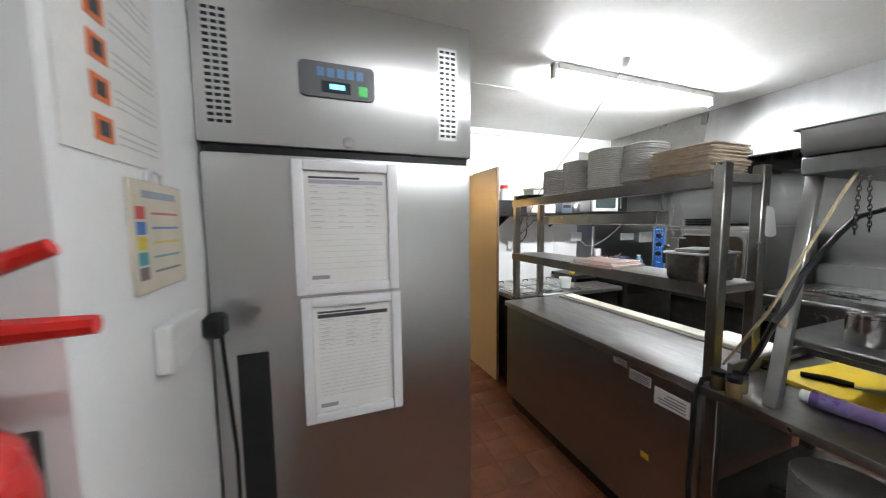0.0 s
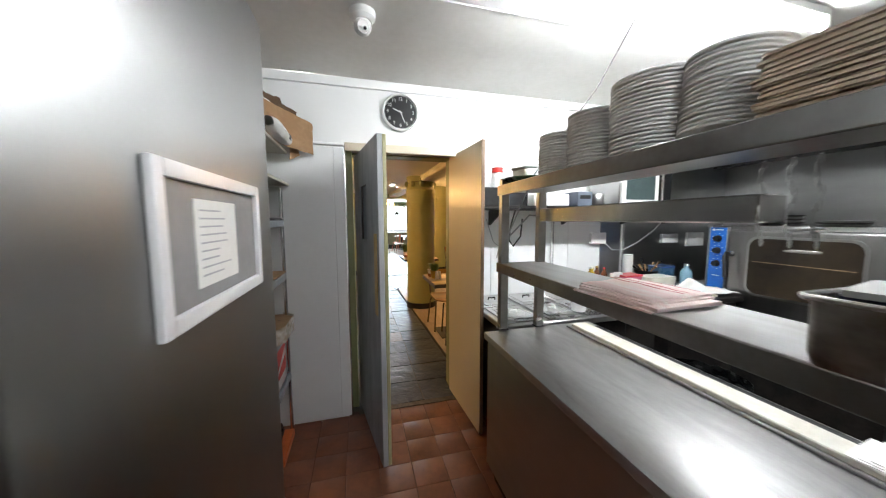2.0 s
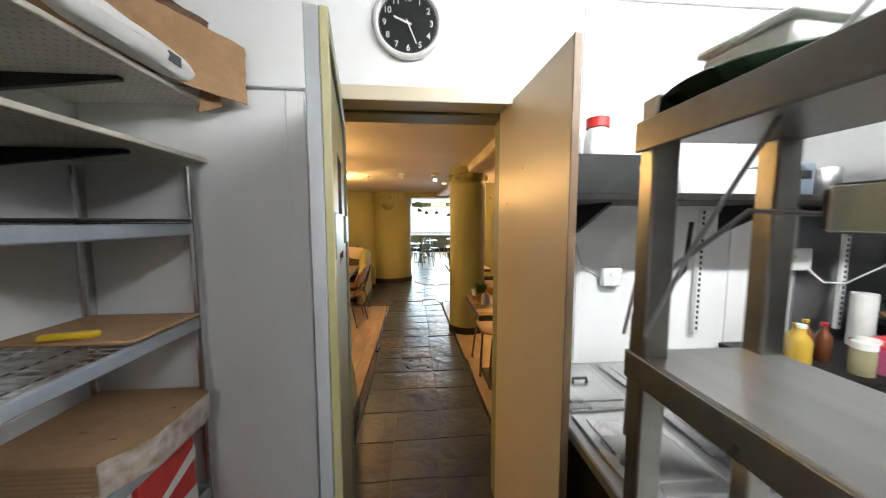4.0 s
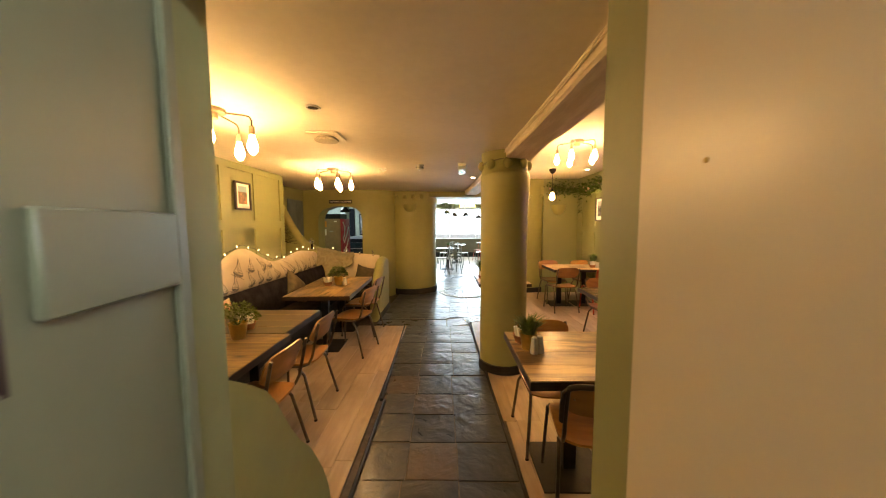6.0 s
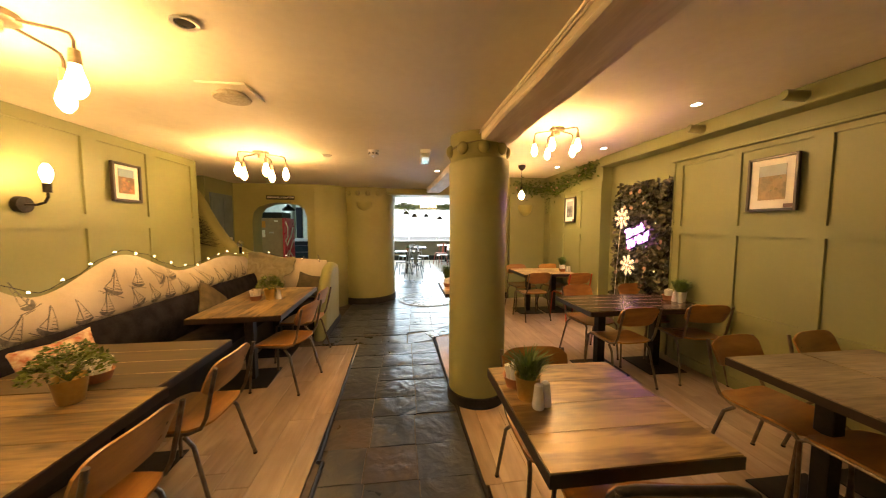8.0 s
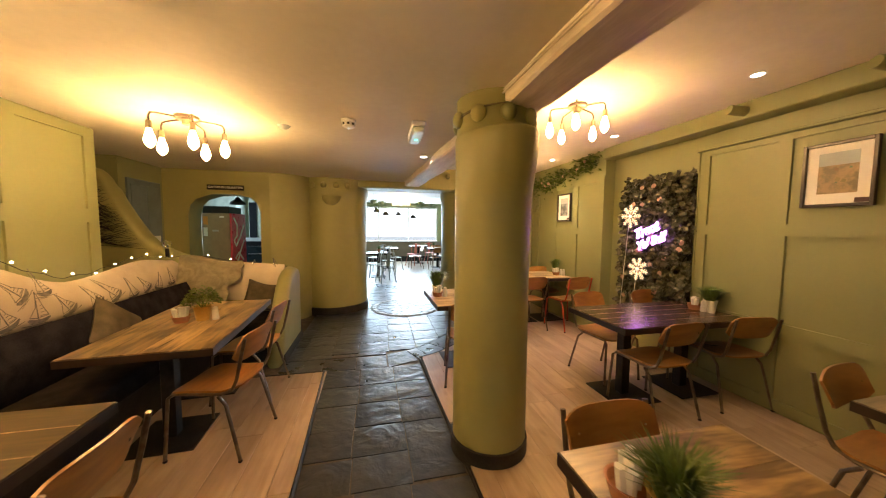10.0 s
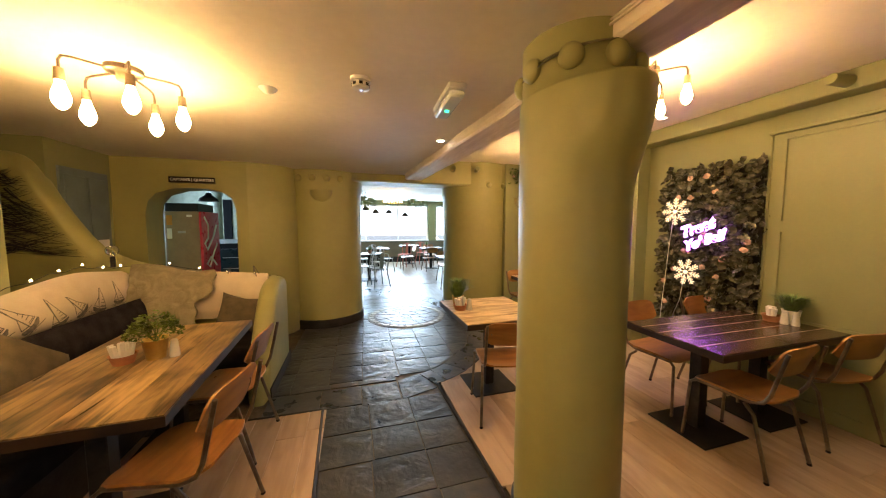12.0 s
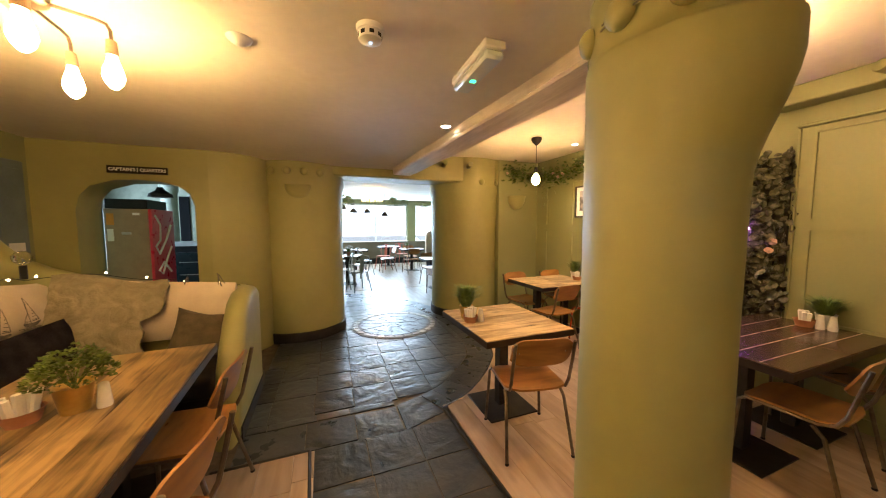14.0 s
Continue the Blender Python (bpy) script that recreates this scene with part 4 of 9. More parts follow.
def towels():
    g = thing("tea_towel", "folded pale pink striped tea towels on the pass shelf", "towel", pose(0.560, -1.675, 1.297, 0, 0, 2))
    cl = mat("pink_towel", (0.88, 0.66, 0.62), 0.95, 0, (0.92, 0.84, 0.80), 5, 0.4, 120, (9, 1, 1), 0.6)
    stripe = plain("red_stripe", (0.62, 0.22, 0.22), 0.9)
    for k in range(5):
        w, d, sx, sy = 0.255 - 0.006 * k, 0.30 - 0.008 * k, 0.006 * math.sin(k * 2.1), 0.012 * math.cos(k * 1.7)

        def top(x, y, k=k):
            return 0.0065 * k + 0.006 * noise.noise((x * 12, y * 8, 0)) * k / 5 + 0.002 * noise.noise((x * 30, y * 30, k)) + 0.014 * max(0.0, x / 0.27) * (k / 5) ** 2

        def fn(u, v, w=w, d=d, sx=sx, sy=sy):
            x, y = (u - 0.5) * w + sx, (v - 0.5) * d + sy
            edge = min(u, 1 - u, v, 1 - v)
            return (x, y, top(x, y) + 0.004 - 0.003 * max(0.0, 1 - edge / 0.05))
        f = part("fold", bm_sheet(fn, 16, 22, thick=0.006), cl, g)
        if k == 4:
            for x0 in (0.010, 0.030, 0.075):
                part("stripe", bm_sheet(lambda u, v, x0=x0: (x0 + 0.007 * u, (v - 0.5) * d * 0.97 + sy, top(x0 + 0.007 * u, (v - 0.5) * d * 0.97 + sy) + 0.0108), 2, 22), stripe, f)


towels()


# second station nearest the start
def near_station():
    g = thing("steel_table", "dark steel work table with an upper shelf frame", "work table")
    x0, x1, y0, y1, z = 0.36, 1.15, -3.4, -2.295, 0.91
    part("top", bm_box(x0, y0, z - 0.035, x1, y1, z, 0.006, 2), steel_d, g)
    part("rear_ledge", bm_box(x0 + 0.2, y1 - 0.02, z, x1, y1, z + 0.05, 0.003), steel_d, g)
    for x in (x0 + 0.04, x1 - 0.04):
        for y in (y0 + 0.05, y1 - 0.05):
            part("leg", bm_box(x - 0.02, y - 0.02, 0.0, x + 0.02, y + 0.02, z - 0.036, 0.003), steel_d, g)
    part("under_shelf", bm_box(x0 + 0.02, y0 + 0.03, 0.46, x1 - 0.02, y1 - 0.03, 0.48, 0.003), steel_d, g)
    bm = bm_box(-0.017, -0.019, z, 0.017, 0.019, 1.71, 0.003)
    for v in bm.verts:
        k = (v.co.z - z) / 0.8
        v.co.x += 0.43 + 0.25 * k
        v.co.y += -2.495 + 0.035 * k
    part("frame_post", bm, steel, g)
    part("frame_post", bm_box(1.24, -3.39, z, 1.275, -3.35, 1.71, 0.003), steel, g)
    part("upper_shelf", bm_box(0.64, -3.4, 1.711, 1.3, -2.435, 1.775, 0.005), steel_k, g)
    part("middle_shelf", bm_box(0.545, -3.4, 1.11, 1.05, -2.44, 1.135, 0.005), steel_k, g)
    return g


near_station()
gastro_pan(pose(0.77, -2.58, 1.776), 0.30, 0.30, 0.10, "shallow steel gastronorm pan on the upper shelf", steel)


def yellow_board():
    g = thing("chopping_board", "yellow plastic chopping board with a long knife", "chopping board", pose(0.86, -2.62, 0.911, 0, 0, -6))
    part("slab", bm_box(-0.2, -0.22, 0, 0.2, 0.22, 0.02, 0.006, 2), mat("yellow_plastic", (0.75, 0.52, 0.02), 0.5, 0, (0.66, 0.44, 0.03), 9, 0.1, 60), g)
    k = thing("kitchen_knife", "long kitchen knife with a black handle on the board", "knife", pose(0.80, -2.56, 0.933, 0, 0, -62))
    part("blade", bm_prism([(0.0, 0), (0.0, 0.03), (0.16, 0.02), (0.2, 0.0)], "z", 0, 0.003), steel, k)
    part("handle", bm_tube([(-0.13, 0.018, 0.009), (-0.06, 0.02, 0.011), (0.0, 0.018, 0.008)], [0.010, 0.012, 0.010], 8), black, k)
    r = thing("film_roll", "purple roll of cling film lying on the steel table", "film roll", pose(0.575, -2.74, 0.938, 0, 0, -86))
    part("roll", bm_tube([(-0.20, 0, 0), (0.14, 0, 0)], 0.026, 16), mat("purple_film", (0.12, 0.08, 0.22), 0.3, 0, (0.2, 0.15, 0.3), 12), r)
    part("core", bm_tube([(0.14, 0, 0), (0.165, 0, 0)], 0.02, 14), wht, r)
    part("core", bm_tube([(-0.225, 0, 0), (-0.20, 0, 0)], 0.02, 14), wht, r)
    t = thing("steel_tin", "round stainless steel canister on the middle shelf", "canister", pose(0.672, -2.607, 1.136))
    part("body", bm_lathe([(0.042, 0), (0.044, 0.003), (0.044, 0.092), (0.041, 0.093), (0.041, 0.096), (0.045, 0.097), (0.045, 0.104), (0.041, 0.108), (0.04, 0.104), (0, 0.104)], 32), steel_m, t)
    for k, (x, y) in enumerate(((0.395, -2.355), (0.44, -2.40), (0.385, -2.41))):
        j = thing("spice_jar", "small glass jar with a black lid", "jar", pose(x, y, 0.911), "spice jars")
        part("jar_body", bm_lathe([(0.022, 0), (0.024, 0.004), (0.024, 0.05), (0.02, 0.056)], 16), plain("dark_contents", (0.12, 0.09, 0.04), 0.15), j)
        part("lid", bm_lathe([(0.024, 0.056), (0.024, 0.072), (0.0, 0.073)], 16), black, j)
    # hanging cable and cord
    c = thing("hanging_cable", "black flexible hose and tan cord hanging by the rack", "cable")
    part("hose", bm_tube([(1.006, -2.530, 1.587), (0.791, -2.530, 1.558), (0.669, -2.530, 1.498), (0.557, -2.530, 1.431), (0.469, -2.530, 1.372), (0.433, -2.520, 1.277), (0.350, -2.520, 1.223), (0.387, -2.470, 1.103), (0.452, -2.400, 0.979), (0.375, -2.315, 0.93), (0.352, -2.305, 0.85), (0.35, -2.30, 0.5), (0.34, -2.32, 0.12)], 0.0095, 8), black, c)
    part("cord", bm_tube([(0.666, -2.560, 1.704), (0.577, -2.560, 1.629), (0.505, -2.550, 1.528), (0.433, -2.540, 1.437), (0.365, -2.530, 1.338), (0.357, -2.500, 1.248), (0.414, -2.420, 1.126), (0.469, -2.330, 0.983)], 0.005, 7), plain("tan_cord", (0.45, 0.36, 0.22)), c)
    part("knot", bm_ball((0.419, -2.510, 1.223), 0.020, 8, 6, sq=(0.8, 0.8, 1.5)), plain("tan_cord_knot", (0.5, 0.42, 0.3)), c)
    h = thing("hanging_chain", "two steel chains with a small hook box under the upper shelf", "chain")
    for pts in ([(0.498, -2.620, 1.678), (0.495, -2.620, 1.594), (0.493, -2.620, 1.509)],
                [(0.556, -2.620, 1.680), (0.574, -2.620, 1.595), (0.586, -2.620, 1.517)]):
        for a, b in zip(pts, pts[1:]):
            for q in range(6):
                c0 = V(*a).lerp(V(*b), q / 6)
                bm = bm_tube([c0 + V(0.004 * math.cos(w) * (q % 2), 0.004 * math.cos(w) * (1 - q % 2), -0.009 + 0.011 * math.sin(w)) for w in [j * math.tau / 8 for j in range(8)]], 0.0014, 4, closed=True)
                part("link", bm, blackm, h)
    tg = thing("price_tag", "white oval plastic tag hung on the rack post", "tag", Matrix.Translation((0.705, -2.325, 1.55)) @ Matrix.Rotation(radians(48), 4, "Z") @ Matrix.Translation((-0.735, 2.31, -1.55)))
    part("plate", bm_prism([(p[0] - 2.315 + 0.12 * p[1], p[1] + 1.545) for p in rrect(0.038, 0.125, 0.018)], "x", 0.732, 0.736), wht, tg)
    part("wire", bm_tube([(0.734, -2.308, 1.605), (0.738, -2.295, 1.69)], 0.002, 5), steel, tg)
    s = thing("plate_stack", "stack of plates on the under-shelf of the steel table", "plates", pose(0.62, -2.62, 0.481), "stacked plates")
    me = mesh_of("plate", bm_lathe([(0.08, 0.0), (0.10, 0.006), (0.135, 0.018), (0.133, 0.021), (0.09, 0.01), (0, 0.008)], 36), plate_m)
    for k in range(16):
        piece("plate", me, pose(0, 0, k * 0.0105), s)


yellow_board()


def cook_line():
    # oven against the east wall
    g = thing("combi_oven", "stainless steel combi oven with a blue control panel", "oven")
    x0 = 2.50
    part("body", bm_box(x0, -1.53, 0.75, 3.3, -0.55, 1.495, 0.008, 2), oven_steel, g)
    part("stand", bm_box(x0 + 0.05, -1.5, 0.0, 3.25, -0.6, 0.748), blackm, g)
    bp = part("control_panel", bm_box(x0 - 0.03, -0.685, 0.96, x0 - 0.001, -0.565, 1.478, 0.003), plain("panel_blue", (0.015, 0.13, 0.50), 0.4), g, "bright blue control panel")
    part("panel_edge", bm_box(x0 - 0.033, -0.692, 0.95, x0 - 0.002, -0.686, 1.482, 0.001), steel, g)
    part("panel_edge", bm_box(x0 - 0.033, -0.564, 0.95, x0 - 0.002, -0.552, 1.482, 0.001), steel, g)
    part("badge", bm_box(x0 - 0.0315, -0.60, 1.452, x0 - 0.0302, -0.582, 1.468), wht, bp)
    part("badge", bm_box(x0 - 0.0315, -0.66, 1.456, x0 - 0.0302, -0.61, 1.464), wht, bp)
    for z in (1.39, 1.295, 1.19):
        part("knob", bm_tube([(x0 - 0.06, -0.625, z), (x0 - 0.03, -0.625, z)], [0.020, 0.027], 16), black, bp)
        for k in range(8):
            a = k * 0.7 - 2.4
            part("tick_mark", bm_box(x0 - 0.0315, -0.625 + 0.041 * math.cos(a) - 0.003, z + 0.041 * math.sin(a) - 0.002, x0 - 0.0302, -0.625 + 0.041 * math.cos(a) + 0.003, z + 0.041 * math.sin(a) + 0.002), wht, bp)
    part("print_bar", bm_box(x0 - 0.0315, -0.65, 1.09, x0 - 0.0302, -0.60, 1.097), wht, bp)
    d = part("door", bm_box(x0 - 0.035, -1.50, 0.80, x0 - 0.002, -0.70, 1.465, 0.02, 3), oven_steel, g)
    part("window_rim", bm_prism([(p[0] - 1.115, p[1] + 1.205) for p in rrect(0.575, 0.435, 0.07)], "x", x0 - 0.041, x0 - 0.0345), steel, d)
    part("window", bm_prism([(p[0] - 1.115, p[1] + 1.205) for p in rrect(0.54, 0.40, 0.06)], "x", x0 - 0.044, x0 - 0.0405), mat("oven_glass", (0.014, 0.011, 0.009), 0.3, 0, (0.028, 0.021, 0.014), 3, 0.0, 20, spec=0.06), d, "smoked brown glass door window")
    part("rack_bar", bm_tube([(x0 - 0.0445, -1.365, 1.235), (x0 - 0.0445, -0.87, 1.238)], 0.003, 5), plain("rack_brown", (0.20, 0.14, 0.07), 0.5), d)
    part("handle", bm_tube([(x0 - 0.035, -0.735, 1.275), (x0 - 0.095, -0.735, 1.282), (x0 - 0.105, -0.735, 1.26), (x0 - 0.095, -0.735, 1.10)], [0.017, 0.018, 0.020, 0.016], 10), black, d)
    part("latch", bm_tube([(x0 - 0.034, -0.72, 1.29), (x0 - 0.075, -0.76, 1.292)], 0.012, 8), chrome, d)
    part("side_screw", bm_tube([(2.62, -1.531, 1.405), (2.62, -1.537, 1.405)], 0.008, 8), chrome, g)
    rims = mat("dull_plate_steel", (0.62, 0.62, 0.61), 0.3, 1, (0.4, 0.4, 0.39), 12)
    for y, n in ((-0.93, 6), (-1.235, 3)):
        pl_ = thing("metal_plates", "stack of shiny metal plates on the oven", "plates", pose(2.60, y, 1.496), "oven-top plates")
        for j in range(n):
            z = j * 0.0125
            part("dish", bm_lathe([(0.09, z), (0.112, 0.009 + z), (0.118, 0.0095 + z), (0.118, 0.012 + z), (0.108, 0.0125 + z), (0.085, 0.004 + z), (0, 0.004 + z)], 28), rims if j % 2 == 0 else blackm, pl_)
    # griddle
    g = thing("griddle_range", "stainless steel griddle range with black knobs", "range")
    part("body", bm_box(2.46, -3.6, 0.70, 3.40, -1.54, 0.90, 0.006), steel, g)
    part("base", bm_box(2.52, -3.58, 0.02, 3.38, -1.56, 0.699), blackm, g, "black open base")
    hot = mat("griddle_iron", (0.30, 0.30, 0.295), 0.33, 0.9, (0.12, 0.115, 0.11), 4, 0.2, 30, (1, 4, 1), 0.8, 0.12)
    part("hotplate", bm_box(2.52, -3.58, 0.901, 3.3, -1.545, 0.958, 0.004), hot, g)
    part("trough", bm_box(2.455, -3.58, 0.901, 2.515, -1.545, 0.918, 0.003), blackm, g, "dark grease trough")
    part("splash_guard", bm_prism([(3.3, 0.958), (3.42, 0.958), (3.42, 1.135), (3.305, 1.135)], "y", -3.58, -1.545), steel_c, g)
    part("front_rail", bm_box(2.425, -3.6, 0.895, 2.454, -1.545, 0.932, 0.010, 3), steel, g)
    for y in (-1.60, -1.89, -2.005, -2.4, -2.65, -2.9):
        kn = part("knob", bm_tube([(2.415, y, 0.805), (2.459, y, 0.805)], [0.018, 0.026], 14), black, g)
        part("collar", bm_tube([(2.452, y, 0.805), (2.4595, y, 0.805)], 0.033, 16), chrome if y > -1.7 else steel_d, kn)
        part("red_mark", bm_box(2.4555, y + 0.035, 0.83, 2.4595, y + 0.047, 0.842, 0.001), plain("knob_red", (0.5, 0.03, 0.03), 0.4), kn)
    f = thing("foil_scraps", "crumpled strips of kitchen foil lying on the griddle", "foil", pose(2.80, -1.98, 0.96, 0, 0, 80))
    rnd = random.Random(12)
    for x, y, w in ((-0.08, 0.05, 0.20), (0.12, -0.02, 0.26), (0.05, 0.10, 0.12), (0.24, 0.07, 0.14)):
        part("strip", bm_sheet(lambda u, v, x=x, y=y, w=w: (x + (u - 0.5) * w, y + (v - 0.5) * 0.05, 0.007 + 0.010 * noise.noise((u * 9 * w * 5, v * 4, x * 40))), 26, 6, thick=0.0015), chrome, f)
    t = thing("griddle_tongs", "dark steel tongs and scraper along the griddle edge", "tongs", pose(2.60, -1.80, 0.963))
    part("arm", bm_tube([(0, -0.22, 0.004), (0.02, 0.0, 0.012), (0.0, 0.20, 0.006)], [0.005, 0.008, 0.006], 7), blackm, t)
    part("arm", bm_tube([(0.04, -0.20, 0.006), (0.03, 0.02, 0.014), (0.005, 0.20, 0.010)], [0.005, 0.008, 0.006], 7), steel_d, t)
    part("scraper", bm_box(-0.03, -0.05, 0.0, 0.02, 0.10, 0.008, 0.003), plain("scraper_tan", (0.25, 0.17, 0.09), 0.5), t)
    # extractor hood over the line
    h = thing("extractor_hood", "large stainless steel extractor canopy with baffle filters", "extractor hood")
    part("end_box", bm_box(2.37, -1.10, 2.10, 3.44, -0.03, KC - 0.002, 0.003), steel_d, h, "grey steel boxed end")
    part("canopy", bm_prism([(2.30, 2.10), (2.34, 2.10), (2.40, 2.50), (3.44, 2.50), (3.44, KC - 0.002), (2.385, KC - 0.002)], "y", -4.6, -1.102), steel_c, h)
    part("lip", bm_box(2.29, -4.6, 2.075, 2.36, -1.102, 2.099, 0.004), steel_c, h)
    for k in range(24):
        part("baffle", bm_box(2.80, -3.5 + k * 0.1, 2.02, 3.40, -3.45 + k * 0.1, 2.06, 0.008), steel_d, h)
    for k in range(7):
        part("filter_slat", bm_prism([(2.80, 2.09), (2.83, 2.09), (2.90, 2.33), (2.87, 2.33)], "y", -1.80 + k * 0.07, -1.765 + k * 0.07), chrome if k % 2 else steel, h)
    part("filter_rail", bm_box(2.76, -3.6, 1.985, 2.80, -0.35, 2.08, 0.004), blackm, h)
    # counter along the north wall with hot cupboard lids
    c = thing("hob_counter", "steel counter with covered food wells along the wall", "counter")
    bm = bm_box(0.55, -0.74, 0.10, 1.48, -0.04, 0.86, 0.005)
    bm_box(1.4805, -0.74, 0.10, 1.75, -0.44, 0.86, 0.005, 1, bm)
    part("body", bm, blackm, c)
    bm = bm_box(0.525, -0.775, 0.861, 1.49, -0.03, 0.90, 0.006)
    bm_box(1.4905, -0.775, 0.861, 1.77, -0.43, 0.90, 0.006, 1, bm)
    part("top", bm, steel_h, c)
    lid_m = mat("well_lid_steel", (0.66, 0.66, 0.65), 0.28, 1, (0.52, 0.52, 0.51), 4, 0.05, 40, amount=0.8)
    for i in range(3):
        for j in range(2):
            x, y = 0.56 + i * 0.30, -0.745 + j * 0.35
            li = part("well_lid", bm_box(x, y, 0.901, x + 0.255, y + 0.325, 0.912, 0.006, 2), lid_m, c)
            part("raised_field", bm_box(x + 0.03, y + 0.035, 0.9122, x + 0.225, y + 0.29, 0.918, 0.005, 2), lid_m, li)
            part("lid_handle", bm_tube([(x + 0.10, y + 0.16, 0.917), (x + 0.10, y + 0.16, 0.935), (x + 0.155, y + 0.16, 0.935), (x + 0.155, y + 0.16, 0.917)], 0.006, 6), blackm if j else wht, li)
    part("kick", bm_box(0.66, -0.70, 0.0, 1.42, -0.06, 0.099), black, c)
    ch = thing("corner_chain", "short dark steel chain hung on the counter corner", "chain")
    for q in range(13):
        z, w = 0.905 - 0.017 * q, 0.006 * math.sin(q * 0.7)
        part("link", bm_tube([(0.518 + w + 0.006 * math.cos(a) * (q % 2), -0.783 + 0.006 * math.cos(a) * (1 - q % 2), z + 0.011 * math.sin(a)) for a in [j * math.tau / 8 for j in range(8)]], 0.0025, 5, closed=True), blackm, ch)
    c = thing("back_counter", "black worktop along the steel splashback", "counter")
    bm = bm_box(1.50, -0.42, 0.93, 1.779, -0.02, 0.97, 0.004)
    bm_box(1.78, -0.84, 0.93, 2.46, -0.02, 0.97, 0.004, 1, bm)
    part("worktop", bm, blackm, c)
    part("cupboard", bm_box(1.80, -0.80, 0.0, 2.44, -0.03, 0.928), blackm, c)
    part("bracket", bm_box(1.52, -0.40, 0.0, 1.54, -0.05, 0.928), blackm, c)
    # cutting board and cloth
    b = thing("cutting_board", "cream plastic cutting board on the back counter", "chopping board", pose(2.02, -0.62, 0.971, 0, 0, -6))
    part("slab", bm_box(-0.22, -0.16, 0, 0.24, 0.16, 0.018, 0.004), mat("cream_plastic", (0.76, 0.73, 0.58), 0.5, 0, (0.68, 0.64, 0.50), 8), b)
    b = thing("paper_cloth", "crumpled white cloth on the back counter", "cloth", pose(2.26, -0.69, 0.993, 0, 0, -12))
    part("sheet", bm_sheet(lambda u, v: ((u - 0.5) * 0.36, (v - 0.5) * 0.24, 0.03 * abs(noise.noise((u * 3, v * 3, 2))) + 0.07 * math.exp(-((u - 0.45) / 0.2) ** 2) * v + 0.004), 20, 16, thick=0.003), paper, b)


cook_line()


def tub(m, name, label, w, d, h, mtl, lid=None, cat="tub"):
    g = thing(name, label, cat, m)
    bm = bm_prism(rrect(w * 0.92, d * 0.92, min(w, d) * 0.12, 3), "z", 0, h)
    for v in bm.verts:
        if v.co.z > h / 2:
            v.co.x *= 1.08
            v.co.y *= 1.08
    part("body", bm, mtl, g)
    if lid:
        part("lid", bm_prism(rrect(w * 1.04, d * 1.04, min(w, d) * 0.12, 3), "z", h + 0.0005, h + 0.012), lid, g)
    return g


def bottle(m, label, mtl, cap, r=0.03, h=0.2):
    g = thing("bottle", label, "bottle", m, "bottles on the counter")
    part("body", bm_lathe([(r * 0.9, 0), (r, 0.005), (r, h * 0.62), (r * 0.8, h * 0.72), (r * 0.42, h * 0.82), (r * 0.4, h * 0.92)], 18), mtl, g)
    part("cap", bm_lathe([(r * 0.46, h * 0.921), (r * 0.46, h), (0, h + 0.001)], 14), cap, g)
    return g


